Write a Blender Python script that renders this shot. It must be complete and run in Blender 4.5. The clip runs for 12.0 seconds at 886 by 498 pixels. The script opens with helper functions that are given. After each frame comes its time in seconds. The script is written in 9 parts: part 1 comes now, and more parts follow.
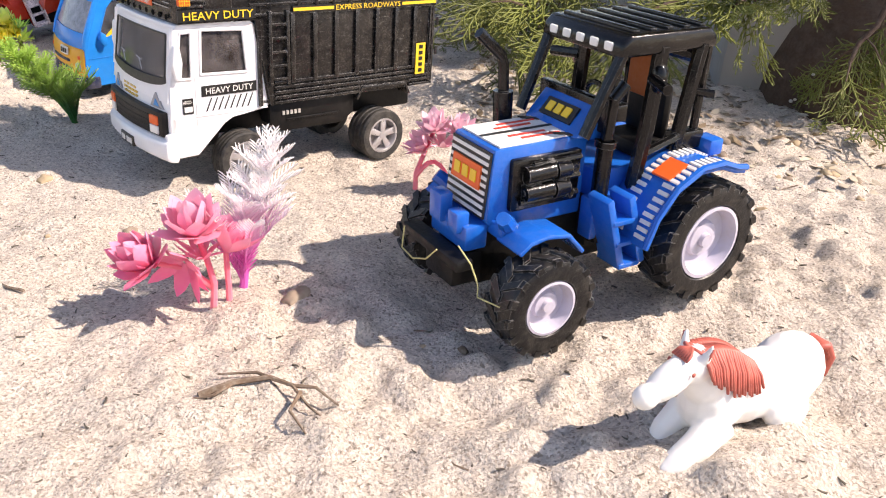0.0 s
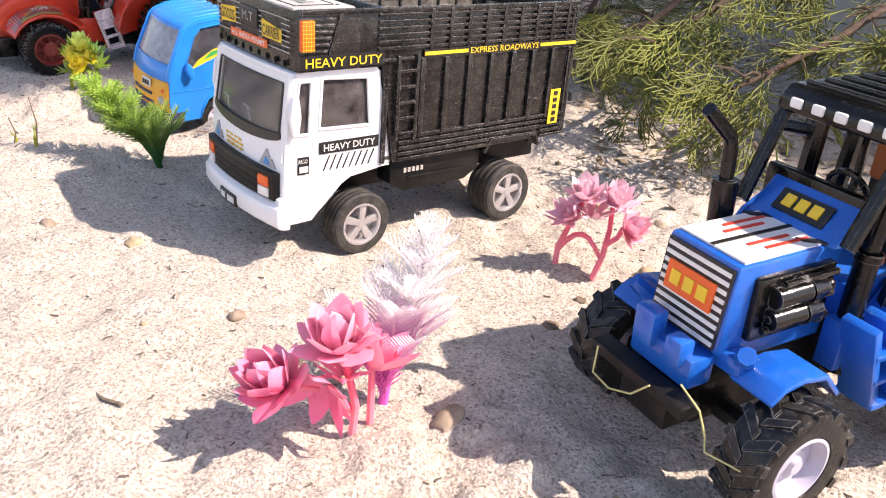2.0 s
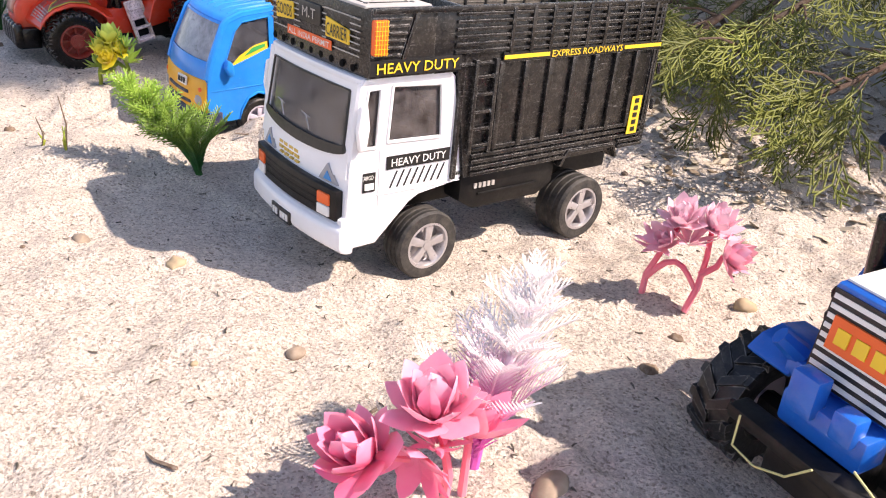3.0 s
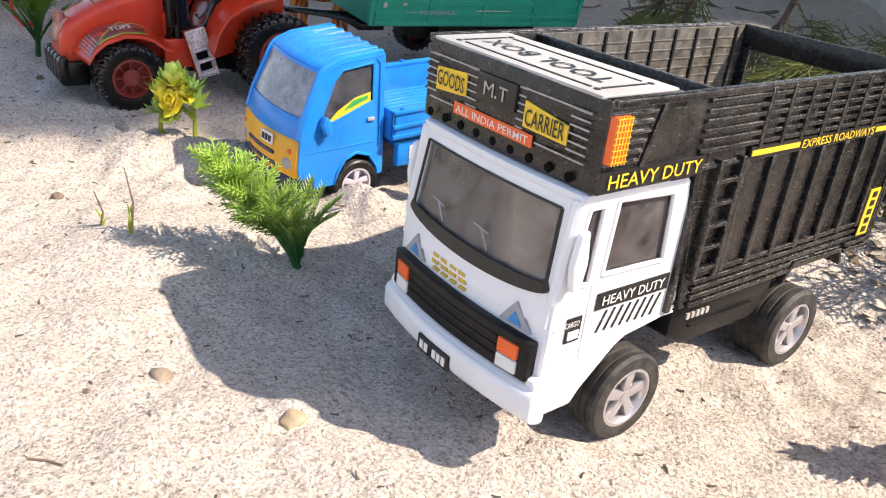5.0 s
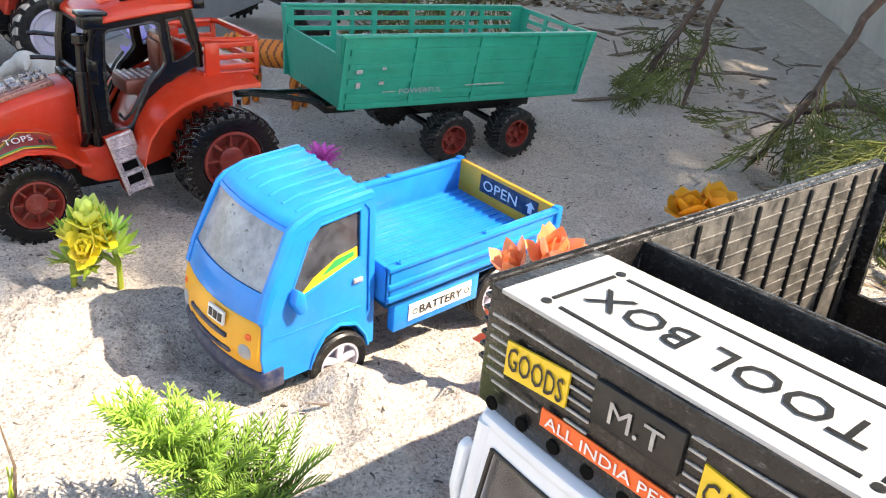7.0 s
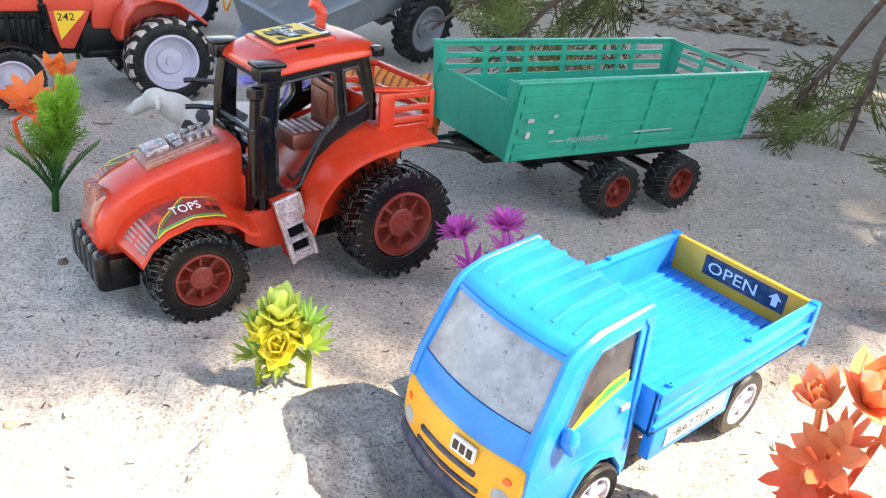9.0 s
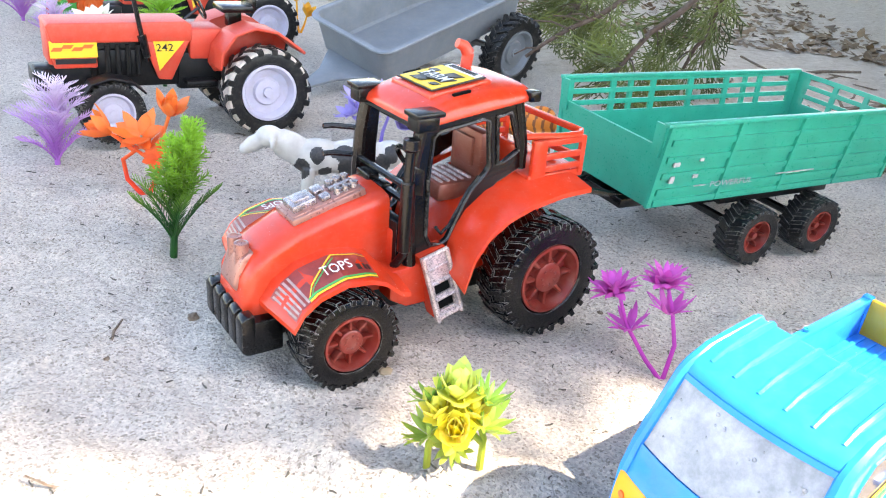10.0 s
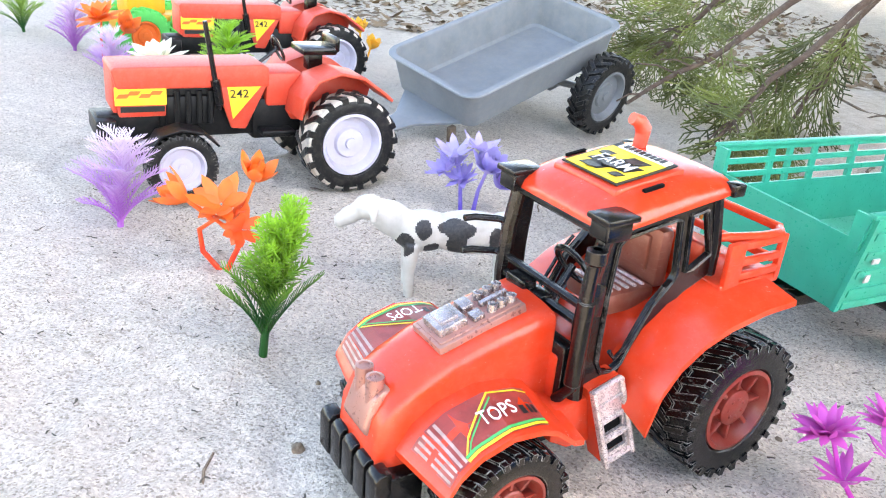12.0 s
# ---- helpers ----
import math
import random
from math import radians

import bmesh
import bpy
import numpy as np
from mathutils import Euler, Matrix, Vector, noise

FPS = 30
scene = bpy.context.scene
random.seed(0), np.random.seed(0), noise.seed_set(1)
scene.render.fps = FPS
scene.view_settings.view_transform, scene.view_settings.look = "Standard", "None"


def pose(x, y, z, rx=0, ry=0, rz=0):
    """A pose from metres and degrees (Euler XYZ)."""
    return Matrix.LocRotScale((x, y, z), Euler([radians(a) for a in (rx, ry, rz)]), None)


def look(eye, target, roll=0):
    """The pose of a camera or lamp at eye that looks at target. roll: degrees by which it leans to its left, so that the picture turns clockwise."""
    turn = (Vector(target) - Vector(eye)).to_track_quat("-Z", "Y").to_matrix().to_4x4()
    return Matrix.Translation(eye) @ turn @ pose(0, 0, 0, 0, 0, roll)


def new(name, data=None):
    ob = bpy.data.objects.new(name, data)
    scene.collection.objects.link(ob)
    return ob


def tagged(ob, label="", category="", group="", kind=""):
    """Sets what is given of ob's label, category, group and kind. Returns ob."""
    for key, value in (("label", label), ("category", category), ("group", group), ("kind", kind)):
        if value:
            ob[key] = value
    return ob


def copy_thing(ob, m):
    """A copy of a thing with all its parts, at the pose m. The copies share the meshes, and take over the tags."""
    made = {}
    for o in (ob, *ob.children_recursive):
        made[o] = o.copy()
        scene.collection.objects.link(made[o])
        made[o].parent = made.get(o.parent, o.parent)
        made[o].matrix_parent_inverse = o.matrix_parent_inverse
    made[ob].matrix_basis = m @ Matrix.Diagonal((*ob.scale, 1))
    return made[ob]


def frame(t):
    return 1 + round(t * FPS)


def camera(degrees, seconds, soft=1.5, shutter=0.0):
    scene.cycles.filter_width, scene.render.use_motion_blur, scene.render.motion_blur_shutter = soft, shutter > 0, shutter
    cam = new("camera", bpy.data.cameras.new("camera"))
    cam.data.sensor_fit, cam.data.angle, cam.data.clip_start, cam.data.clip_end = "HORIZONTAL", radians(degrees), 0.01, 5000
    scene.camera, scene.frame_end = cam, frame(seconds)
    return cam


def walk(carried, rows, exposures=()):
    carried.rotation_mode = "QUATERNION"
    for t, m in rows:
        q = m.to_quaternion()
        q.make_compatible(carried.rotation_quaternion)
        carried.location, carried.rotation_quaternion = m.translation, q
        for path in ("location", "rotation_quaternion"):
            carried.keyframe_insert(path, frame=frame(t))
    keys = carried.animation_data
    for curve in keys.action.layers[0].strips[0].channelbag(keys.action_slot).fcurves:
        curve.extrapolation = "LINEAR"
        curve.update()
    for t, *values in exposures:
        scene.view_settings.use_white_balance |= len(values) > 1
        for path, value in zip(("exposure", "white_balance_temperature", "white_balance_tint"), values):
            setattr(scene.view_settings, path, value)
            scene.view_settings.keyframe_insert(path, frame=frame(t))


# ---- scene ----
cam = camera(58.0, 12.0, 1.1)
PATH = [
    (0, (0.047, 0.016, 0.197), (0.074, 1.817, -0.673), 4.4),
    (0.5, (0.028, 0.031, 0.196), (0.031, 1.829, -0.679), 4.7),
    (1, (0.016, 0.049, 0.194), (0.005, 1.846, -0.683), 5.1),
    (1.5, (-0.001, 0.071, 0.199), (-0.045, 1.878, -0.655), 5.3),
    (2, (-0.019, 0.099, 0.199), (-0.072, 1.903, -0.663), 5.1),
    (2.5, (-0.035, 0.123, 0.196), (-0.091, 1.921, -0.679), 5.1),
    (3, (-0.055, 0.145, 0.193), (-0.129, 1.936, -0.695), 5.7),
    (3.2, (-0.061, 0.154, 0.199), (-0.144, 1.948, -0.682), 5.2),
    (4.8, (-0.131, 0.242, 0.192), (-0.233, 2.038, -0.682), 6.0),
    (5, (-0.139, 0.255, 0.19), (-0.24, 2.046, -0.693), 6.6),
    (5.5, (-0.163, 0.282, 0.19), (-0.285, 2.081, -0.675), 6.0),
    (6, (-0.174, 0.318, 0.208), (-0.28, 2.124, -0.643), 4.7),
    (6.5, (-0.184, 0.364, 0.202), (-0.228, 2.174, -0.649), 5.6),
    (7, (-0.18, 0.397, 0.208), (-0.18, 2.211, -0.635), 5.9),
    (7.2, (-0.187, 0.409, 0.213), (-0.189, 2.228, -0.619), 5.3),
    (8.8, (-0.264, 0.453, 0.212), (-0.337, 2.262, -0.637), 5.8),
    (9, (-0.276, 0.461, 0.214), (-0.355, 2.27, -0.635), 6.1),
    (9.5, (-0.307, 0.477, 0.218), (-0.422, 2.288, -0.623), 5.9),
    (10, (-0.342, 0.492, 0.217), (-0.505, 2.303, -0.615), 5.5),
    (10.5, (-0.363, 0.516, 0.215), (-0.555, 2.326, -0.614), 5.0),
    (11, (-0.385, 0.542, 0.21), (-0.602, 2.351, -0.613), 5.3),
    (11.5, (-0.4, 0.558, 0.207), (-0.618, 2.367, -0.618), 5.5),
    (12, (-0.413, 0.572, 0.218), (-0.642, 2.392, -0.58), 5.9),
]
walk(cam, [(t, look(eye, target, roll)) for t, eye, target, roll in PATH], [(0, 0.83, 7300, 20), (0.6, 0.94, 7300, 21), (1.5, 1.05, 7300, 22), (3.2, 0.98, 7300, 23), (5, 0.98, 7200, 17), (5.5, 1.02, 7200, 16), (7, 1.55, 7500, 13), (9, 1.98, 7600, 13), (9.5, 2.40, 7500, 13), (10.5, 2.78, 7800, 13), (12, 3.05, 8000, 13)])

# ---- world and sun ----
SUN_DIR = Vector((0.1165, -0.012, 0.131)).normalized()
world = bpy.data.worlds.new("world")
scene.world = world
world.use_nodes = True
wn = world.node_tree.nodes
sky = wn.new("ShaderNodeTexSky")
sky.sky_type = "NISHITA"
sky.sun_disc = False
sky.sun_elevation = math.asin(SUN_DIR.z)
sky.sun_rotation = math.atan2(SUN_DIR.x, SUN_DIR.y)
wn["Background"].inputs["Strength"].default_value = 0.15
world.node_tree.links.new(sky.outputs["Color"], wn["Background"].inputs["Color"])
sun_data = bpy.data.lights.new("sun", "SUN")
sun_data.energy, sun_data.angle, sun_data.color = 4.1, radians(0.55), (1.0, 0.955, 0.88)
sun = new("sun", sun_data)
sun.matrix_basis = look((2.0, -0.2, 2.2), Vector((2.0, -0.2, 2.2)) - SUN_DIR)


# ---- materials ----
def nodes_of(m):
    m.use_nodes = True
    t = m.node_tree
    return t, t.nodes, t.links, t.nodes["Principled BSDF"]


def noise_node(n, l, co, scale, detail=4.0, rough=0.55):
    k = n.new("ShaderNodeTexNoise")
    k.inputs["Scale"].default_value, k.inputs["Detail"].default_value, k.inputs["Roughness"].default_value = scale, detail, rough
    l.new(co, k.inputs["Vector"])
    return k


def ramp(n, l, fac, *stops):
    r = n.new("ShaderNodeValToRGB")
    e = r.color_ramp.elements
    while len(e) < len(stops):
        e.new(0.5)
    for k, (p, c) in zip(e, stops):
        k.position, k.color = p, (*c, 1) if len(c) == 3 else c
    l.new(fac, r.inputs["Fac"])
    return r


def mix(n, l, fac, a, b, kind="MIX"):
    m = n.new("ShaderNodeMix")
    m.data_type, m.blend_type = "RGBA", kind
    for key, v in (("Factor", fac), ("A", a), ("B", b)):
        s = [i for i in m.inputs if i.name == key and i.type == ("VALUE" if key == "Factor" else "RGBA")][0]
        if isinstance(v, (int, float)):
            s.default_value = v
        elif isinstance(v, tuple):
            s.default_value = (*v[:3], 1)
        else:
            l.new(v, s)
    return [o for o in m.outputs if o.type == "RGBA"][0]


DUST = (0.42, 0.37, 0.30)


def plastic(name, col, rough=0.4, vary=0.10, scale=45.0, dust=0.0, wear=0.0, bump=0.12, metal=0.0, sss=0.0, spec=0.5, dust_at=0.6, edge=0.0):
    """Moulded plastic, rubber or paint: two scales of tone, dust in patches, pale scuffs, fine relief. Scales in 1/m."""
    m = bpy.data.materials.new(name)
    t, n, l, b = nodes_of(m)
    co = n.new("ShaderNodeTexCoord").outputs["Object"]
    big, small = noise_node(n, l, co, scale, 3), noise_node(n, l, co, scale * 14, 5)
    lo, hi = tuple(c * (1 - vary) for c in col), tuple(min(1, c * (1 + vary)) for c in col)
    c = ramp(n, l, big.outputs["Fac"], (0.3, lo), (0.7, hi)).outputs["Color"]
    rg = ramp(n, l, small.outputs["Fac"], (0.3, (rough * 0.85,) * 3), (0.7, (min(1, rough * 1.2),) * 3)).outputs["Color"]
    if wear:
        mp = n.new("ShaderNodeMapping")
        mp.inputs["Scale"].default_value = (1, 1.4, 6)
        l.new(co, mp.inputs["Vector"])
        sc = noise_node(n, l, mp.outputs["Vector"], 170, 6, 0.7)
        w = ramp(n, l, sc.outputs["Fac"], (0.60, (0, 0, 0)), (0.72, (wear,) * 3)).outputs["Color"]
        c = mix(n, l, w, c, (0.5, 0.48, 0.45))
    if edge:
        geo = n.new("ShaderNodeNewGeometry")
        bev = n.new("ShaderNodeBevel")
        bev.samples = 4
        bev.inputs["Radius"].default_value = 0.0007
        dot = n.new("ShaderNodeVectorMath")
        dot.operation = "DOT_PRODUCT"
        l.new(bev.outputs["Normal"], dot.inputs[0])
        l.new(geo.outputs["Normal"], dot.inputs[1])
        ed = ramp(n, l, dot.outputs["Value"], (0.80, (edge,) * 3), (0.97, (0, 0, 0))).outputs["Color"]
        br = ramp(n, l, noise_node(n, l, co, 230, 5, 0.7).outputs["Fac"], (0.42, (0, 0, 0)), (0.60, (1, 1, 1))).outputs["Color"]
        c = mix(n, l, mix(n, l, 1.0, ed, br, "MULTIPLY"), c, (0.55, 0.53, 0.50))
    if dust:
        d = noise_node(n, l, co, scale * 3.1, 8, 0.7)
        f = ramp(n, l, d.outputs["Fac"], (dust_at - 0.16, (0, 0, 0)), (dust_at + 0.14, (dust,) * 3)).outputs["Color"]
        c = mix(n, l, f, c, DUST)
        rg = mix(n, l, f, rg, (0.9, 0.9, 0.9))
    l.new(c, b.inputs["Base Color"])
    l.new(rg, b.inputs["Roughness"])
    b.inputs["Metallic"].default_value = metal
    b.inputs["Specular IOR Level"].default_value = spec
    if sss:
        b.inputs["Subsurface Weight"].default_value = sss
        b.inputs["Subsurface Radius"].default_value = (0.004, 0.004, 0.004)
        b.inputs["Subsurface Scale"].default_value = 1.0
    bp = n.new("ShaderNodeBump")
    bp.inputs["Strength"].default_value, bp.inputs["Distance"].default_value = bump, 0.0006
    l.new(small.outputs["Fac"], bp.inputs["Height"])
    l.new(bp.outputs["Normal"], b.inputs["Normal"])
    return m


def petal_mat(name, low, high, z0, z1, rough=0.45, sss=0.35):
    """Soft flower plastic that fades in colour with height over its plant."""
    m = bpy.data.materials.new(name)
    t, n, l, b = nodes_of(m)
    co = n.new("ShaderNodeTexCoord").outputs["Object"]
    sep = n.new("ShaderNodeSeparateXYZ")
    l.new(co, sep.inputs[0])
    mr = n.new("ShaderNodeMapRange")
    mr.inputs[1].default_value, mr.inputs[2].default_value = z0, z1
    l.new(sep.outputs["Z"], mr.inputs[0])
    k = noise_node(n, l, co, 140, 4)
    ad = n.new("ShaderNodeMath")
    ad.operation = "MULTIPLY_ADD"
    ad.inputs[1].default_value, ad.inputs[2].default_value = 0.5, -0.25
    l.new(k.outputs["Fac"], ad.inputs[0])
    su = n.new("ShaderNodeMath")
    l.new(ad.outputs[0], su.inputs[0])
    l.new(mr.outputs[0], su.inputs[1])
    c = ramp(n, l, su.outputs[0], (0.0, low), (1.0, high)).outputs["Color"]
    l.new(c, b.inputs["Base Color"])
    b.inputs["Roughness"].default_value = rough
    b.inputs["Subsurface Weight"].default_value = sss * 0.5
    b.inputs["Subsurface Radius"].default_value = (0.005, 0.004, 0.004)
    b.inputs["Subsurface Scale"].default_value = 1.0
    thin, both = n.new("ShaderNodeBsdfTranslucent"), n.new("ShaderNodeMixShader")
    l.new(c, thin.inputs["Color"])
    both.inputs[0].default_value = 0.30
    l.new(b.outputs[0], both.inputs[1])
    l.new(thin.outputs[0], both.inputs[2])
    l.new(both.outputs[0], n["Material Output"].inputs["Surface"])
    return m


def sand_material():
    m = bpy.data.materials.new("river_sand")
    t, n, l, b = nodes_of(m)
    co = n.new("ShaderNodeTexCoord").outputs["Object"]
    wide = noise_node(n, l, co, 4.0, 5, 0.6)
    mid = noise_node(n, l, co, 42, 6, 0.65)
    grain = n.new("ShaderNodeTexVoronoi")
    grain.inputs["Scale"].default_value = 900
    l.new(co, grain.inputs["Vector"])
    speck = noise_node(n, l, co, 560, 2, 0.5)
    base = ramp(n, l, wide.outputs["Fac"], (0.3, (0.575, 0.500, 0.425)), (0.7, (0.665, 0.590, 0.515))).outputs["Color"]
    base = mix(n, l, ramp(n, l, mid.outputs["Fac"], (0.35, (0, 0, 0)), (0.75, (0.45,) * 3)).outputs["Color"], base, (0.69, 0.618, 0.542))
    # tone that paints the lit and shaded sides of small lumps into the colour
    relief_tone = noise_node(n, l, co, 210, 4, 0.75)
    base = mix(n, l, 1.0, base, ramp(n, l, relief_tone.outputs["Fac"], (0.30, (0.80, 0.79, 0.78)), (0.48, (1.0, 1.0, 1.0)), (0.70, (1.10, 1.10, 1.09))).outputs["Color"], "MULTIPLY")
    sepc = n.new("ShaderNodeSeparateColor")
    l.new(grain.outputs["Color"], sepc.inputs[0])
    g = ramp(n, l, sepc.outputs[0], (0.0, (0.52, 0.49, 0.46)), (0.16, (0.84, 0.82, 0.80)), (0.6, (1.0, 1.0, 1.0)), (1.0, (1.18, 1.17, 1.15))).outputs["Color"]
    c = mix(n, l, 1.0, base, g, "MULTIPLY")
    dk = ramp(n, l, speck.outputs["Fac"], (0.63, (0, 0, 0)), (0.70, (0.50,) * 3)).outputs["Color"]
    c = mix(n, l, dk, c, (0.16, 0.135, 0.11))
    # brown leaf soil under the conifer, with a ragged edge
    sep = n.new("ShaderNodeSeparateXYZ")
    l.new(co, sep.inputs[0])
    far, rag = n.new("ShaderNodeMath"), n.new("ShaderNodeMath")
    far.operation = rag.operation = "MULTIPLY_ADD"
    far.inputs[1].default_value = 0.9
    l.new(sep.outputs["X"], far.inputs[0])
    l.new(sep.outputs["Y"], far.inputs[2])
    rag.inputs[1].default_value = 0.9
    l.new(noise_node(n, l, co, 7.0, 6, 0.65).outputs["Fac"], rag.inputs[0])
    l.new(far.outputs[0], rag.inputs[2])
    mr = n.new("ShaderNodeMapRange")
    mr.inputs[1].default_value, mr.inputs[2].default_value, mr.inputs[4].default_value = 1.36, 1.95, 0.75
    l.new(rag.outputs[0], mr.inputs[0])
    soil = ramp(n, l, noise_node(n, l, co, 60, 6, 0.7).outputs["Fac"], (0.35, (0.47, 0.37, 0.27)), (0.62, (0.68, 0.58, 0.47))).outputs["Color"]
    c = mix(n, l, mr.outputs[0], c, soil)
    l.new(c, b.inputs["Base Color"])
    b.inputs["Roughness"].default_value = 0.95
    b.inputs["Specular IOR Level"].default_value = 0.15
    b1, b2 = n.new("ShaderNodeBump"), n.new("ShaderNodeBump")
    b1.inputs["Strength"].default_value, b1.inputs["Distance"].default_value = 1.0, 0.0038
    b2.inputs["Strength"].default_value, b2.inputs["Distance"].default_value = 1.0, 0.0015
    clod = noise_node(n, l, co, 150, 7, 0.72)
    both = n.new("ShaderNodeMath")
    both.operation = "MULTIPLY_ADD"
    both.inputs[1].default_value = 0.75
    l.new(clod.outputs["Fac"], both.inputs[0])
    l.new(mid.outputs["Fac"], both.inputs[2])
    l.new(both.outputs[0], b1.inputs["Height"])
    add = n.new("ShaderNodeMath")
    l.new(sepc.outputs[1], add.inputs[0])
    l.new(speck.outputs["Fac"], add.inputs[1])
    l.new(add.outputs[0], b2.inputs["Height"])
    l.new(b1.outputs["Normal"], b2.inputs["Normal"])
    l.new(b2.outputs["Normal"], b.inputs["Normal"])
    return m


def clear_plastic(name, tint, haze=0.06, gloss=1.0, film=(0.62, 0.62, 0.64), even=0.5):
    """A thin clear pane: it lets light straight through, tinted, with a Fresnel gloss. Its film paints light scuffs and
    the lorry screen's reflection.
    """
    m = bpy.data.materials.new(name)
    m.use_nodes = True
    n, l = m.node_tree.nodes, m.node_tree.links
    n.remove(n["Principled BSDF"])
    tr, gl, df = n.new("ShaderNodeBsdfTransparent"), n.new("ShaderNodeBsdfGlossy"), n.new("ShaderNodeBsdfDiffuse")
    tr.inputs["Color"].default_value = (*tint, 1)
    gl.inputs["Roughness"].default_value = 0.09
    df.inputs["Color"].default_value = (*film, 1)
    co = n.new("ShaderNodeTexCoord").outputs["Object"]
    k = noise_node(n, l, co, 120, 6, 0.7)
    hz = ramp(n, l, k.outputs["Fac"], (0.35, (haze * even,) * 3), (0.75, (min(1, haze * (2.7 - even)),) * 3)).outputs["Color"]
    m1, m2, fr = n.new("ShaderNodeMixShader"), n.new("ShaderNodeMixShader"), n.new("ShaderNodeFresnel")
    fr.inputs["IOR"].default_value = 1.45 * gloss
    l.new(hz, m1.inputs[0])
    l.new(tr.outputs[0], m1.inputs[1])
    l.new(df.outputs[0], m1.inputs[2])
    l.new(fr.outputs[0], m2.inputs[0])
    l.new(m1.outputs[0], m2.inputs[1])
    l.new(gl.outputs[0], m2.inputs[2])
    l.new(m2.outputs[0], n["Material Output"].inputs["Surface"])
    return m


SAND = sand_material()
BLUE = plastic("blue_plastic", (0.002, 0.112, 0.49), 0.18, dust=0.05, sss=0.08, bump=0.25, edge=0.12)
SKYBLUE = plastic("bright_blue_plastic", (0.002, 0.235, 0.72), 0.22, dust=0.03, sss=0.06, vary=0.12, spec=0.4)
BLACK = plastic("black_plastic", (0.0035, 0.0034, 0.0036), 0.15, dust=0.015, wear=0.07, bump=0.30, spec=0.36, edge=0.30)
DULLBLACK = plastic("dull_black_plastic", (0.005, 0.005, 0.0054), 0.42, dust=0.03, spec=0.25)
WHITE = plastic("white_plastic", (0.80, 0.80, 0.81), 0.32, vary=0.03, dust=0.05, sss=0.1)
RED = plastic("red_plastic", (0.60, 0.040, 0.012), 0.22, dust=0.05, wear=0.04, sss=0.12)
RED_DULL = plastic("red_plastic_matt", (0.62, 0.055, 0.025), 0.45, dust=0.10, sss=0.08)
DARKRED = plastic("brown_red_plastic", (0.21, 0.020, 0.012), 0.34, dust=0.12)
GREEN = plastic("green_plastic", (0.004, 0.315, 0.205), 0.30, dust=0.03, wear=0.05, sss=0.08)
GREY = plastic("grey_plastic", (0.195, 0.21, 0.225), 0.42, dust=0.22, wear=0.10)
YELLOW = plastic("yellow_plastic", (0.80, 0.38, 0.018), 0.4, dust=0.08, sss=0.08)
RUBBER = plastic("dusty_tyre_rubber", (0.006, 0.006, 0.0064), 0.36, dust=0.12, bump=0.35, dust_at=0.65, spec=0.4, wear=0.14, edge=0.40)
RUBBER_CLEAN = plastic("tyre_rubber", (0.020, 0.019, 0.018), 0.65, dust=0.16, bump=0.25)
RIMWHITE = plastic("white_rim_plastic", (0.50, 0.47, 0.56), 0.38, dust=0.35, wear=0.15)
CHROME = plastic("silver_plastic", (0.50, 0.48, 0.49), 0.3, metal=0.6, dust=0.15, wear=0.3)
ENGINE = plastic("silver_engine_plastic", (0.36, 0.31, 0.31), 0.24, metal=0.8, vary=0.45, scale=160, dust=0.10, wear=0.35, bump=0.4)
ROSECHROME = plastic("worn_silver_plastic", (0.36, 0.17, 0.14), 0.28, metal=0.45, dust=0.12, wear=0.3)
SEATBROWN = plastic("brown_seat_plastic", (0.21, 0.060, 0.040), 0.32, metal=0.25, dust=0.10, wear=0.25)
NAVY = plastic("navy_plastic", (0.010, 0.018, 0.06), 0.5, dust=0.3)
D_YELLOW = plastic("yellow_sticker", (0.83, 0.54, 0.03), 0.4, vary=0.04, dust=0.06)
D_ORANGE = plastic("orange_sticker", (0.85, 0.13, 0.02), 0.4, vary=0.05, dust=0.05)
D_RED = plastic("red_sticker", (0.62, 0.05, 0.03), 0.4, dust=0.05)
D_WHITE = plastic("white_sticker", (0.74, 0.73, 0.70), 0.5, vary=0.06, dust=0.12, wear=0.2)
D_BLACK = plastic("black_sticker", (0.008, 0.008, 0.008), 0.42, dust=0.03)
D_GREEN = plastic("green_sticker", (0.03, 0.35, 0.09), 0.42)
D_BLUE = plastic("blue_sticker", (0.02, 0.25, 0.60), 0.42)
D_GOLD = plastic("gold_sticker", (0.62, 0.42, 0.07), 0.35, metal=0.3)
D_WORN = plastic("worn_pale_print", (0.40, 0.38, 0.35), 0.5, vary=0.25, scale=300, dust=0.2)
SANDCAKE = plastic("caked_sand", (0.55, 0.48, 0.405), 0.95, vary=0.25, scale=160, bump=0.6)
D_GREY = plastic("grey_sticker", (0.35, 0.35, 0.36), 0.5)
# the beige film paints the sand's reflection onto the lorry's windscreen
GLASS_REFLECT = clear_plastic("smoked_clear_plastic", (0.82, 0.80, 0.78), 0.17, 1.0, (0.58, 0.53, 0.50), 0.55)
GLASS_SMOKE = clear_plastic("smoked_side_pane", (0.40, 0.37, 0.37), 0.12, 1.0, (0.50, 0.45, 0.44), 0.35)
GLASS_SIDE = clear_plastic("clear_side_pane", (0.36, 0.38, 0.47), 0.09, 1.0, (0.60, 0.62, 0.70), 0.5)
GLASS_CLOUDY = clear_plastic("cloudy_clear_plastic", (0.62, 0.64, 0.68), 0.40, 1.0, (0.58, 0.60, 0.65), 0.9)
THREAD = plastic("pale_thread", (0.55, 0.50, 0.22), 0.7)
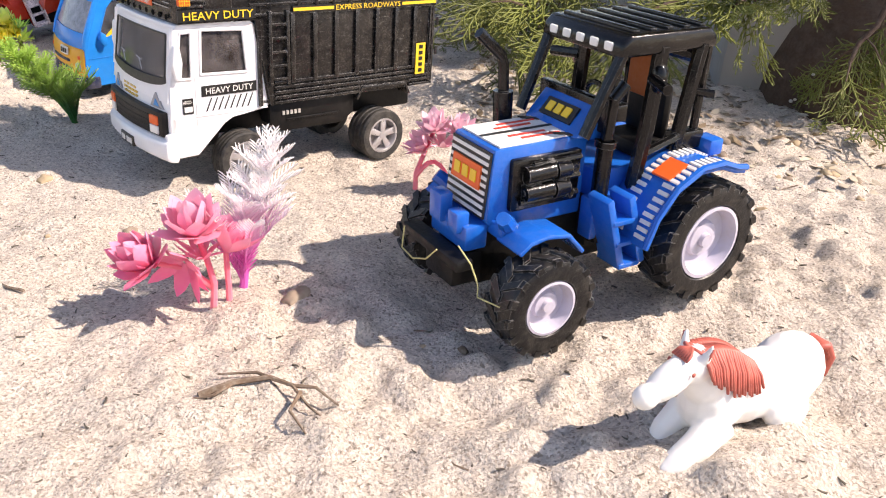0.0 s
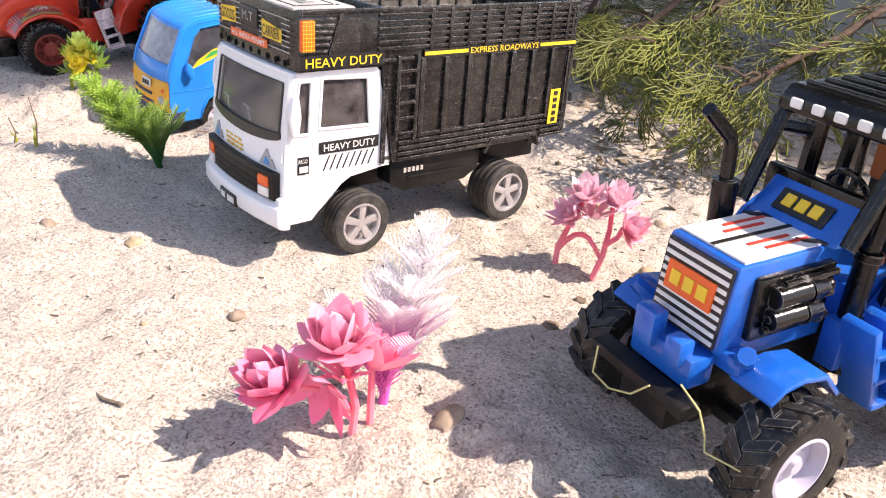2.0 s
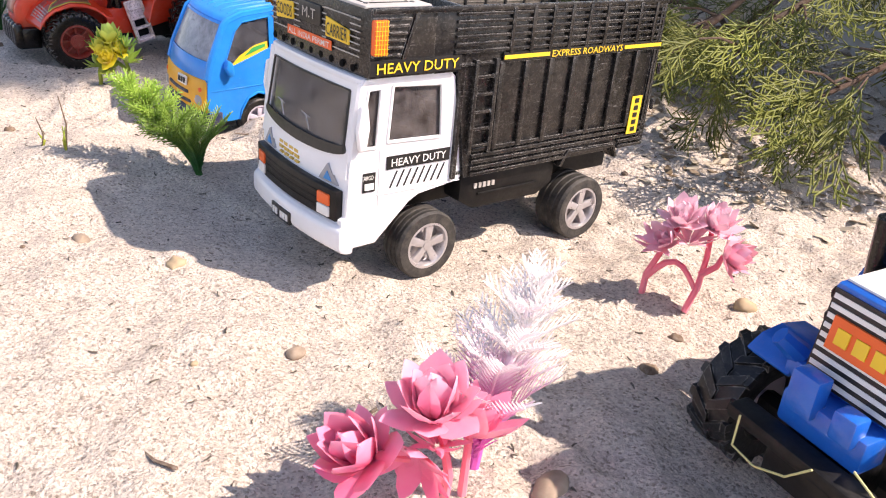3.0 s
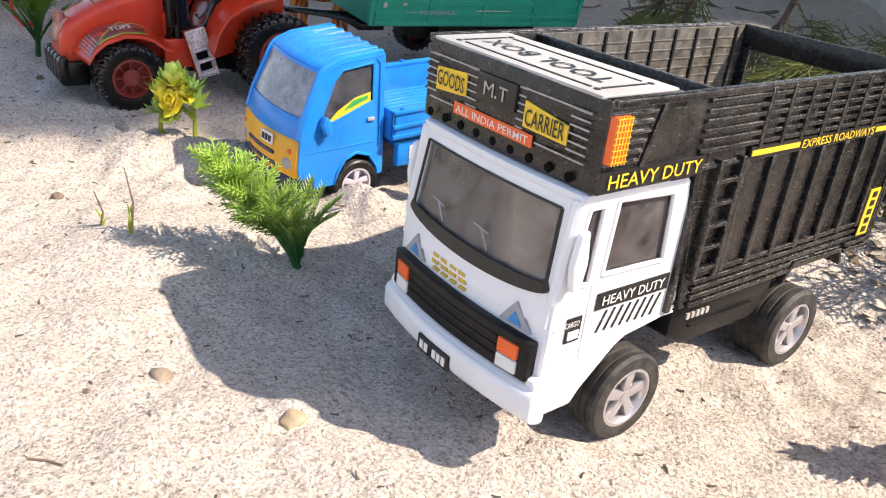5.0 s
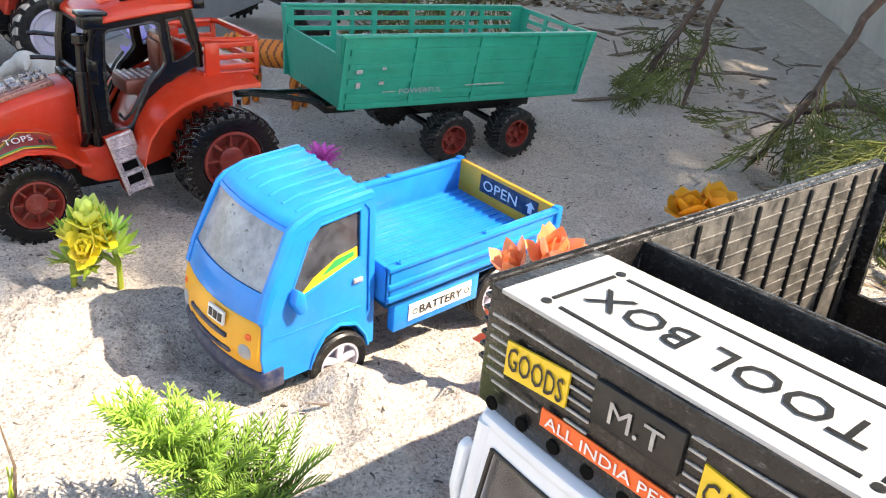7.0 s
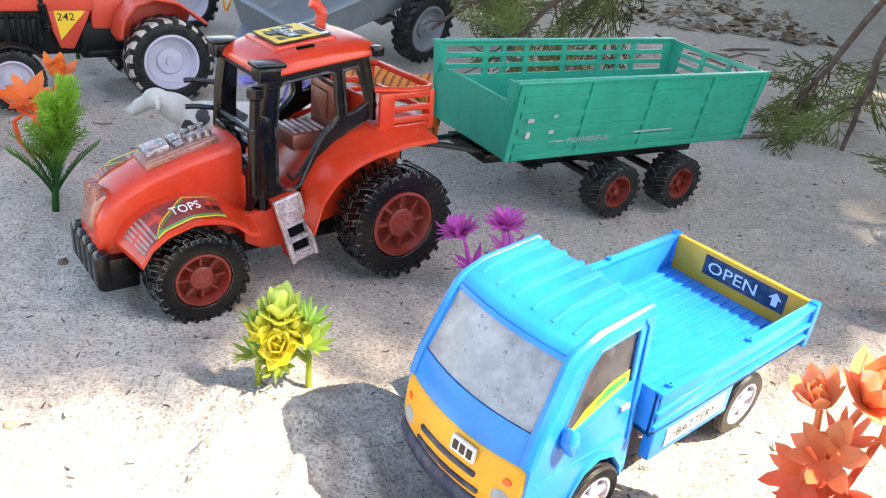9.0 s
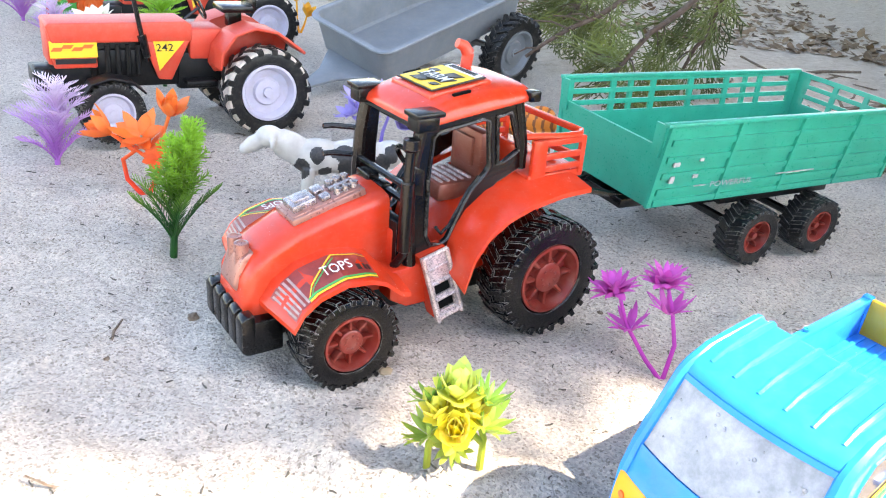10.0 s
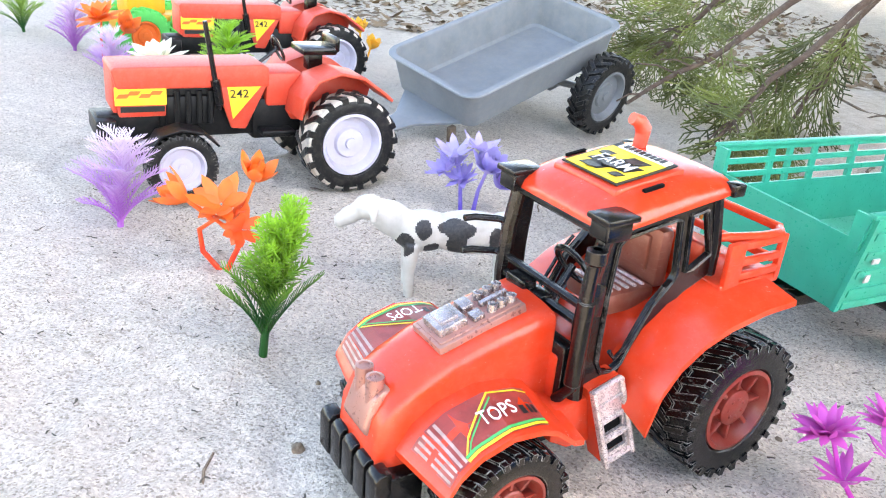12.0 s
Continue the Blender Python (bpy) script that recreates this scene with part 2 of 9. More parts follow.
STONE = plastic("pebble_stone", (0.30, 0.23, 0.165), 0.8, vary=0.25, scale=90, dust=0.3)
DRYSTICK = plastic("dry_root", (0.15, 0.10, 0.065), 0.9, vary=0.3, scale=120, dust=0.5)
LITTER = plastic("dry_leaf_litter", (0.20, 0.14, 0.08), 0.9, vary=0.4, scale=30, dust=0.4)
DARKBIT = plastic("dark_grit", (0.10, 0.085, 0.065), 0.9, vary=0.4, scale=30)
BARK = plastic("conifer_bark", (0.075, 0.043, 0.028), 0.9, vary=0.3, scale=60, dust=0.2, bump=0.5)
NEEDLE = plastic("conifer_green", (0.125, 0.140, 0.030), 0.45, vary=0.65, scale=14, dust=0.04, spec=0.3)
CLAY = plastic("dark_clay", (0.075, 0.042, 0.024), 0.85, vary=0.25, scale=25, dust=0.12, bump=0.4)
LIME = plastic("lime_spots", (0.6, 0.57, 0.5), 0.9)
CONCRETE = plastic("grey_concrete", (0.31, 0.285, 0.25), 0.92, vary=0.14, scale=8, dust=0.25, bump=0.5)
COWHIDE = plastic("painted_cow_white", (0.55, 0.52, 0.475), 0.55, vary=0.16, scale=90, dust=0.22, bump=0.5)
HORSEWHITE = plastic("painted_horse_white", (0.83, 0.81, 0.77), 0.45, vary=0.03, dust=0.06, sss=0.1)
HORSEMANE = plastic("painted_mane_red", (0.48, 0.115, 0.085), 0.5, vary=0.2, scale=200)
COWBLACK = plastic("painted_cow_black", (0.022, 0.022, 0.024), 0.45, vary=0.2, scale=200, dust=0.12)


# ---- mesh helpers ----
def lerp(a, b, f):
    return a + (b - a) * f


class Geo:
    """Gathers vertices and faces of one mesh."""

    def __init__(self):
        self.v, self.f = [], []

    def add(self, verts, faces):
        k = len(self.v)
        self.v += [tuple(p) for p in verts]
        self.f += [tuple(i + k for i in q) for q in faces]
        return self

    def merge(self, other, m=None):
        return self.add([m @ Vector(p) for p in other.v] if m else other.v, other.f)

    def take(self, bm, bevel=0.0, segments=2):
        if bevel > 0:
            bmesh.ops.bevel(bm, geom=bm.edges[:], offset=bevel, segments=segments, profile=0.5, affect="EDGES", clamp_overlap=True)
        bm.verts.index_update()
        self.add([v.co for v in bm.verts], [[v.index for v in q.verts] for q in bm.faces])
        bm.free()
        return self

    def box(self, x0, x1, y0, y1, z0, z1, bevel=0.0006, m=None):
        bm = bmesh.new()
        c = [bm.verts.new(p) for p in ((x0, y0, z0), (x1, y0, z0), (x1, y1, z0), (x0, y1, z0), (x0, y0, z1), (x1, y0, z1), (x1, y1, z1), (x0, y1, z1))]
        for q in ((3, 2, 1, 0), (4, 5, 6, 7), (0, 1, 5, 4), (1, 2, 6, 5), (2, 3, 7, 6), (3, 0, 4, 7)):
            bm.faces.new([c[i] for i in q])
        if m:
            bmesh.ops.transform(bm, matrix=m, verts=bm.verts)
        return self.take(bm, bevel)

    def prism(self, pts, axis, a, b, bevel=0.0, segments=2):
        """A polygon in the two other axes, pushed along axis from a to b."""
        put = {"y": lambda p, h: (p[0], h, p[1]), "x": lambda p, h: (h, p[0], p[1]), "z": lambda p, h: (p[0], p[1], h)}[axis]
        bm = bmesh.new()
        lo, hi = [bm.verts.new(put(p, a)) for p in pts], [bm.verts.new(put(p, b)) for p in pts]
        bm.faces.new(lo)
        bm.faces.new(hi[::-1])
        for i in range(len(pts)):
            j = (i + 1) % len(pts)
            bm.faces.new((lo[j], lo[i], hi[i], hi[j]))
        bmesh.ops.recalc_face_normals(bm, faces=bm.faces)
        return self.take(bm, bevel, segments)

    def panel(self, outer, holes, o, u, w, thick):
        """A sheet with openings, in the plane of u and w through o; its thickness goes against u x w."""
        from mathutils.geometry import tessellate_polygon
        o, u, w = Vector(o), Vector(u).normalized(), Vector(w).normalized()
        n = u.cross(w)
        loops = [[Vector((p[0], p[1], 0)) for p in q] for q in (outer, *holes)]
        flat = [p for q in loops for p in q]
        tris = tessellate_polygon(loops)
        front = [o + u * p.x + w * p.y for p in flat]
        k = len(flat)
        faces = []
        for a, b, c in tris:
            up = (flat[b] - flat[a]).cross(flat[c] - flat[a]).z > 0
            faces.append((a, b, c) if up else (a, c, b))
        faces += [tuple(i + k for i in q[::-1]) for q in faces]
        s = 0
        for q in loops:
            area = sum(q[i].x * q[(i + 1) % len(q)].y - q[(i + 1) % len(q)].x * q[i].y for i in range(len(q)))
            flip = (area > 0) == (s == 0)
            for i in range(len(q)):
                a, b = s + i, s + (i + 1) % len(q)
                faces.append((a, a + k, b + k, b) if flip else (b, b + k, a + k, a))
            s += len(q)
        return self.add(front + [p - n * thick for p in front], faces)

    def lathe(self, prof, c=(0, 0, 0), seg=32, closed=True, axis="y", arc=None):
        """Turns (radius, height) points about an axis through c."""
        k = len(prof)
        vs, fs = [], []
        for i in range(seg):
            a = 2 * math.pi * i / seg
            for r, h in prof:
                p = {"y": (r * math.cos(a), h, r * math.sin(a)), "z": (r * math.cos(a), r * math.sin(a), h), "x": (h, r * math.cos(a), r * math.sin(a))}[axis]
                vs.append((p[0] + c[0], p[1] + c[1], p[2] + c[2]))
        for i in range(seg):
            j = (i + 1) % seg
            for q in range(k if closed else k - 1):
                e = (q + 1) % k
                fs.append((i * k + q, i * k + e, j * k + e, j * k + q))
        return self.add(vs, fs)

    def tube(self, pts, r, seg=7, r2=None):
        pts = [Vector(p) for p in pts]
        r2 = r if r2 is None else r2
        vs, fs = [], []
        side = None
        for i, p in enumerate(pts):
            d = (pts[min(i + 1, len(pts) - 1)] - pts[max(i - 1, 0)]).normalized()
            if side is None:
                side = d.cross(Vector((0.31, 0.17, 0.93))).normalized()
            side = (side - d * side.dot(d)).normalized()
            other = d.cross(side)
            rr = lerp(r, r2, i / max(1, len(pts) - 1))
            vs += [p + (side * math.cos(a) + other * math.sin(a)) * rr for a in (2 * math.pi * k / seg for k in range(seg))]
        for i in range(len(pts) - 1):
            for k in range(seg):
                j = (k + 1) % seg
                fs.append((i * seg + k, i * seg + j, (i + 1) * seg + j, (i + 1) * seg + k))
        fs.append(tuple(range(seg))[::-1])
        fs.append(tuple(range((len(pts) - 1) * seg, len(pts) * seg)))
        return self.add(vs, fs)

    def loft(self, rings):
        """A skin over closed rings of equal length, with both ends shut."""
        n = len(rings[0])
        fs = [(i * n + k, i * n + (k + 1) % n, (i + 1) * n + (k + 1) % n, (i + 1) * n + k) for i in range(len(rings) - 1) for k in range(n)]
        fs += [tuple(range(n))[::-1], tuple((len(rings) - 1) * n + k for k in range(n))]
        bm = bmesh.new()
        vs = [bm.verts.new(p) for q in rings for p in q]
        for f in fs:
            bm.faces.new([vs[i] for i in f])
        bmesh.ops.recalc_face_normals(bm, faces=bm.faces)
        return self.take(bm)

    def strip(self, path, y0, y1, th, bevel=0.0005):
        """A bent sheet: a path in x and z, y0 to y1 wide, th thick below the path."""
        sign = 1 if path[-1][0] < path[0][0] else -1
        low = []
        for i, (x, z) in enumerate(path):
            a, b = path[max(i - 1, 0)], path[min(i + 1, len(path) - 1)]
            dx, dz = b[0] - a[0], b[1] - a[1]
            k = math.hypot(dx, dz)
            low.append((x - sign * dz / k * th, z + sign * dx / k * th))
        return self.prism(list(path) + low[::-1], "y", y0, y1, bevel)

    def leaf(self, base, tip, side, width, bend=0.0, thick=0.0004, widest=0.5):
        """A leaf or petal with a little thickness, bent towards bend * its face."""
        b, t, s = Vector(base), Vector(tip), Vector(side).normalized()
        d = t - b
        n = d.cross(s).normalized()
        vs, fs = [], []
        for f, w in ((0.0, 0.12), (widest * 0.5, 0.75), (widest, 1.0), (lerp(widest, 1, 0.6), 0.66), (1.0, 0.04)):
            c = b + d * f + n * bend * d.length * f * f
            k = width * 0.5 * w
            up = n * (bend * -0.35 * k)
            vs += [c - s * k - up, c + n * thick, c + s * k - up, c - n * thick]
        for i in range(4):
            for q in range(4):
                e = (q + 1) % 4
                fs.append((i * 4 + q, i * 4 + e, i * 4 + 4 + e, i * 4 + 4 + q))
        fs += [(3, 2, 1, 0), (16, 17, 18, 19)]
        return self.add(vs, fs)

    def petal(self, base, tip, side, width, cup=0.3, thick=0.0003):
        """A rounded, cupped petal with a short point; cup is how far its tip and rims curl to its face."""
        b, t, s = Vector(base), Vector(tip), Vector(side).normalized()
        d = t - b
        n = d.cross(s).normalized()
        vs, fs = [], []
        rows = ((0.0, 0.22), (0.25, 0.70), (0.48, 1.0), (0.68, 0.90), (0.87, 0.48), (1.0, 0.04))
        for f, w in rows:
            c = b + d * f + n * cup * d.length * (f * f - 0.55 * f)
            k = width * 0.5 * w
            rim = n * (cup * 0.55 * k)
            vs += [c - s * k + rim, c - s * k * 0.5 + n * thick, c + n * thick, c + s * k * 0.5 + n * thick, c + s * k + rim, c - n * thick]
        m = len(rows)
        for i in range(m - 1):
            for q in range(6):
                e = (q + 1) % 6
                fs.append((i * 6 + q, i * 6 + e, i * 6 + 6 + e, i * 6 + 6 + q))
        fs += [(5, 4, 3, 2, 1, 0), tuple(range((m - 1) * 6, m * 6))]
        return self.add(vs, fs)

    def frond(self, pts, side, width, step, barb=0.0015, rise=0.25, spread=0.62, rows=2):
        """A feather leaf: a rib along pts with flat barbs in two rows, or in more rows all round it."""
        pts = [Vector(p) for p in pts]
        s = Vector(side).normalized()
        self.tube(pts, 0.0008, 5, 0.0004)
        total = sum((b - a).length for a, b in zip(pts, pts[1:]))
        n = max(3, int(total / step))
        for i in range(n + 1):
            f = i / n
            k = f * (len(pts) - 1)
            a = min(int(k), len(pts) - 2)
            p = pts[a].lerp(pts[a + 1], k - a)
            d = (pts[a + 1] - pts[a]).normalized()
            up = s.cross(d).normalized()
            w = width * (0.30 + 0.95 * math.sin(math.pi * (0.12 + 0.80 * f)) ** 0.8)
            if f < 0.10:
                continue
            if rows > 2:
                for k in range(rows):
                    a = 2 * math.pi * (k + 0.5 * (i % 2)) / rows + 0.7 * i
                    o = s * math.cos(a) + up * math.sin(a)
                    self.leaf(p, p + (o * spread + d * 0.85).normalized() * w, o.cross(d), barb, 0.10, 0.00025)
                continue
            for q in (1, -1):
                tip = p + (s * q * spread + d * 0.85 + up * rise).normalized() * w
                self.leaf(p, tip, (d - s * q * 0.8), barb, 0.12, 0.00025)
        return self

    def ball(self, c, rx, ry, rz, seg=14, rings=9, m=None):
        vs, fs = [(0, 0, -rz)], []
        for i in range(1, rings):
            a = math.pi * i / rings - math.pi / 2
            vs += [(rx * math.cos(a) * math.cos(t), ry * math.cos(a) * math.sin(t), rz * math.sin(a)) for t in (2 * math.pi * k / seg for k in range(seg))]
        vs.append((0, 0, rz))
        for k in range(seg):
            j = (k + 1) % seg
            fs.append((0, 1 + j, 1 + k))
            for i in range(rings - 2):
                fs.append((1 + i * seg + k, 1 + i * seg + j, 1 + (i + 1) * seg + j, 1 + (i + 1) * seg + k))
            fs.append((len(vs) - 1, 1 + (rings - 2) * seg + k, 1 + (rings - 2) * seg + j))
        vs = [Vector(c) + (m @ Vector(p) if m else Vector(p)) for p in vs]
        return self.add(vs, fs)

    def mesh(self, name, smooth=38):
        me = bpy.data.meshes.new(name)
        me.from_pydata(self.v, [], self.f)
        me.validate()
        if smooth:
            me.shade_smooth()
            me.set_sharp_from_angle(angle=radians(smooth))
        return me


def part(name, g, material, parent, label="", smooth=38):
    me = g.mesh(name, smooth) if isinstance(g, Geo) else g
    me.materials.append(material)
    ob = new(name, me)
    ob.parent = parent
    if label:
        ob["label"] = label
    return ob


def bow(parent, x0, span, amount, half, top=9.0, cuts=9, skip=()):
    """Rounds the front of a toy in plan: what lies ahead of x0 falls back towards the sides."""
    for ob in list(parent.children):
        me = ob.data
        if me is None or any(ob.name.startswith(k) for k in skip) or max(v.co.x for v in me.vertices) < x0 or min(v.co.z for v in me.vertices) > top:
            continue
        if max(v.co.y for v in me.vertices) - min(v.co.y for v in me.vertices) > half:
            bm = bmesh.new()
            bm.from_mesh(me)
            for i in range(1, cuts):
                y = half * (2 * i / cuts - 1)
                bmesh.ops.bisect_plane(bm, geom=bm.verts[:] + bm.edges[:] + bm.faces[:], plane_co=(0, y, 0), plane_no=(0, 1, 0))
            bm.to_mesh(me)
            bm.free()
        for v in me.vertices:
            k = max(0.0, (v.co.x - x0) / span)
            v.co.x -= amount * min(1.2, k) * (v.co.y / half) ** 2


def thing(name, label, category, m, group="", kind=""):
    ob = new(name)
    ob.empty_display_size = 0.02
    ob.matrix_basis = m
    return tagged(ob, label, category, group, kind)


def solid(name, g, material, label, category, m=None, group="", kind="", smooth=38):
    ob = new(name, g.mesh(name, smooth) if isinstance(g, Geo) else g)
    ob.data.materials.append(material)
    if m:
        ob.matrix_basis = m
    return tagged(ob, label, category, group, kind)


def vehicle_pose(x, y, z, rear, pitch=0.0, roll=0.0):
    """rear: the bearing, in degrees from +x, to which the vehicle's rear points."""
    return pose(x, y, z, roll, pitch, rear + 180)


def lettering(text, parent, material, o, u, w, width, height, name="lettering", slant=0.0, th=0.00025, thin=False):
    """A word in the built-in font, fitted into width x height, centred at o in the plane of u and w."""
    cu = bpy.data.curves.new(name, "FONT")
    cu.body, cu.align_x, cu.extrude, cu.resolution_u, cu.offset = text, "LEFT", 0.0, 2, 0.0 if thin else 0.006
    ob = bpy.data.objects.new("word", cu)
    scene.collection.objects.link(ob)
    me = bpy.data.meshes.new_from_object(ob)
    bpy.data.objects.remove(ob)
    co = np.array([v.co[:] for v in me.vertices])
    lo, hi = co.min(0), co.max(0)
    o, u, w = Vector(o), Vector(u).normalized(), Vector(w).normalized()
    n = u.cross(w)
    g = Geo()
    vs = []
    for p in co:
        a, b = (p[0] - lo[0]) / (hi[0] - lo[0]) - 0.5, (p[1] - lo[1]) / (hi[1] - lo[1]) - 0.5
        vs.append(o + u * (a * width + slant * b * height) + w * b * height + n * th)
    g.add(vs, [tuple(q.vertices) for q in me.polygons])
    bpy.data.meshes.remove(me)
    return part(name, g, material, parent, smooth=0)


def decal(g, o, u, w, width, height, th=0.0002, slant=0.0):
    o, u, w = Vector(o), Vector(u).normalized(), Vector(w).normalized()
    n = u.cross(w)
    q = [(-1, -1), (1, -1), (1, 1), (-1, 1)]
    vs = [o + u * (a * width / 2 + slant * b * height / 2) + w * (b * height / 2) + n * k for k in (th, -th) for a, b in q]
    return g.add(vs, [(0, 1, 2, 3), (7, 6, 5, 4), (0, 4, 5, 1), (1, 5, 6, 2), (2, 6, 7, 3), (3, 7, 4, 0)])


def lug(g, a0, a1, b0, b1, y0, y1, r0, r1, c):
    """A tread block from angle a0..a1 at y0 to b0..b1 at y1, r0 to r1 from the axle at c."""
    def at(a, y, r):
        return (c[0] + r * math.cos(a), c[1] + y, c[2] + r * math.sin(a))
    s = 0.12 * (a1 - a0)
    vs = [at(a0, y0, r0), at(a1, y0, r0), at(b1, y1, r0), at(b0, y1, r0), at(a0 + s, y0, r1), at(a1 - s, y0, r1), at(b1 - s, y1, r1), at(b0 + s, y1, r1)]
    fs = [(4, 5, 6, 7), (0, 1, 5, 4), (1, 2, 6, 5), (2, 3, 7, 6), (3, 0, 4, 7)]
    if y1 < y0:
        fs = [q[::-1] for q in fs]
    g.add(vs, fs)


def tractor_wheel(parent, x, y, z, r, w, rim_r, side, tyre, rim, lugs=18, ribs=0, dish=0.25, deep=1.0, drum=False):
    c = (x, y, z)
    hub = Geo().lathe([(0.0, side * w * 0.36), (r * 0.11, side * w * 0.36), (r * 0.13, side * w * 0.22), (r * 0.13, -side * w * 0.3), (0.0, -side * w * 0.3)], c, 16, False)
    wheel = part("wheel", hub, rim, parent)
    t = Geo()
    h = w / 2
    q = 1 - 0.075 * deep
    t.lathe([(rim_r, -h * 0.78), (rim_r * 1.08, -h * 0.95), (r * (q - 0.105), -h), (r * (q - 0.025), -h * 0.92), (r * q, -h * 0.6), (r * q, h * 0.6), (r * (q - 0.025), h * 0.92), (r * (q - 0.105), h), (rim_r * 1.08, h * 0.95), (rim_r, h * 0.78)], c, 48)
    step = 2 * math.pi / lugs
    for i in range(lugs):
        for s, off in ((1, 0.0), (-1, 0.5)):
            a = (i + off) * step
            wd = step * 0.46
            lug(t, a, a + wd, a + step * 0.55, a + step * 0.55 + wd * 1.15, -s * h * 0.06, s * h * 0.80, r * 0.90, r, c)
            lug(t, a + step * 0.55, a + step * 0.55 + wd * 1.15, a + step * 0.62, a + step * 0.62 + wd, s * h * 0.80, s * h * 1.03, r * 0.86, r * 0.985, c)
    part("tyre", t, tyre, wheel, smooth=30)
    g = Geo()
    e = side * h
    g.lathe([(rim_r * 1.02, e * 0.70), (rim_r * 1.02, e * 0.92), (rim_r * 0.93, e * 0.94), (rim_r * 0.86, e * 0.70), (rim_r * 0.80, e * dish), (rim_r * 0.52, e * (dish - 0.06)), (rim_r * 0.46, e * (dish + 0.16)), (rim_r * 0.20, e * (dish + 0.20)), (0, e * (dish + 0.20)), (0, -e * 0.1), (rim_r * 1.02, -e * 0.2)], c, 36, False)
    for i in range(ribs):
        a = 2 * math.pi * i / ribs
        m = Matrix.Translation(c) @ Matrix.Rotation(-a, 4, "Y")
        lo, hi = sorted((e * (dish - 0.05), e * 0.66))
        g.box(rim_r * 0.45, rim_r * 0.88, lo, hi, -rim_r * 0.05, rim_r * 0.05, 0.0004, m)
    if drum:
        g.lathe([(0, e * 0.74), (rim_r * 0.40, e * 0.74), (rim_r * 0.44, e * 0.70), (rim_r * 0.46, e * 0.20)], c, 28, False)
        for k in range(7):
            a = 2 * math.pi * k / 7
            g.ball((c[0] + rim_r * 0.24 * math.cos(a), c[1] + e * 0.74, c[2] + rim_r * 0.24 * math.sin(a)), rim_r * 0.05, rim_r * 0.03, rim_r * 0.05, 8, 5)
    part("rim", g, rim, wheel)
    return wheel


def road_wheel(parent, x, y, z, r, w, side, tyre, rim, spokes=5):
    c = (x, y, z)
    h, e = w / 2, side * w / 2
    wheel = part("wheel", Geo().lathe([(0, e * 0.9), (r * 0.13, e * 0.9), (r * 0.15, e * 0.7), (r * 0.15, -e), (0, -e)], c, 16, False), rim, parent)
    t = Geo()
    rr = r * 0.66
    t.lathe([(rr, -h * 0.8), (rr * 1.04, -h), (r * 0.94, -h), (r, -h * 0.82), (r, -h * 0.5), (r * 0.965, -h * 0.46), (r * 0.965, -h * 0.38), (r, -h * 0.34), (r, -h * 0.05), (r * 0.965, -h * 0.01), (r * 0.965, h * 0.07), (r, h * 0.11), (r, h * 0.42), (r * 0.965, h * 0.46), (r * 0.965, h * 0.54), (r, h * 0.58), (r, h * 0.82), (r * 0.94, h), (rr * 1.04, h), (rr, h * 0.8)], c, 48)
    part("tyre", t, tyre, wheel, smooth=30)
    g = Geo().lathe([(rr * 1.03, e * 0.6), (rr * 1.03, e * 0.97), (rr * 0.93, e * 0.98), (rr * 0.84, e * 0.7), (rr * 0.84, e * 0.2), (rr * 1.03, e * 0.1)], c, 36)
    g.lathe([(rr * 0.95, e * 0.15), (0, e * 0.15), (0, e * 0.05), (rr * 0.95, e * 0.05)], c, 24, False)
    for i in range(spokes):
        a = 2 * math.pi * i / spokes + 0.4
        m = Matrix.Translation(c) @ Matrix.Rotation(-a, 4, "Y")
        lo, hi = sorted((e * 0.55, e * 0.86))
        g.merge(Geo().prism([(0, -rr * 0.14), (rr * 0.9, -rr * 0.20), (rr * 0.9, rr * 0.20), (0, rr * 0.14)], "y", lo, hi, 0.0004), m)
    part("rim", g, rim, wheel)
    return wheel


# ---- ground ----
def lattice(seed, n=64):
    return np.random.RandomState(seed).rand(n, n)


def smooth_noise(x, y, cell, seed):
    """Smooth noise from -0.5 to 0.5 with features about one cell wide."""
    t = lattice(seed)
    u, w = np.asarray(x) / cell + 31.7, np.asarray(y) / cell + 17.3
    i, j = np.floor(u).astype(int), np.floor(w).astype(int)
    f, g = u - i, w - j
    f, g = f * f * (3 - 2 * f), g * g * (3 - 2 * g)
    a, b, c, d = t[i % 64, j % 64], t[(i + 1) % 64, j % 64], t[i % 64, (j + 1) % 64], t[(i + 1) % 64, (j + 1) % 64]
    return (a * (1 - f) + b * f) * (1 - g) + (c * (1 - f) + d * f) * g - 0.5


MOUNDS = ((0.155, 0.408, 0.0115, 0.052), (-0.210, 0.688, 0.015, 0.022), (-0.17, 0.665, 0.006, 0.035), (-0.35, 0.735, 0.006, 0.030), (-0.05, 0.352, 0.005, 0.022), (0.02, 0.42, 0.005, 0.05), (0.05, 0.52, 0.006, 0.03),
          (0.20, 0.25, 0.006, 0.07), (0.27, 0.40, 0.010, 0.06), (0.12, 0.24, 0.004, 0.05), (-0.31, 0.60, 0.006, 0.04), (0.16, 0.78, 0.014, 0.07), (0.05, 0.80, 0.010, 0.06),
          (-0.59, 0.975, 0.006, 0.03), (0.10, 1.25, 0.03, 0.15), (-0.10, 1.55, 0.03, 0.2), (-1.05, 1.45, 0.008, 0.12), (-0.24, 0.62, 0.005, 0.03), (-0.30, 0.68, -0.004, 0.03),
          (-0.285, 0.715, -0.006, 0.025))


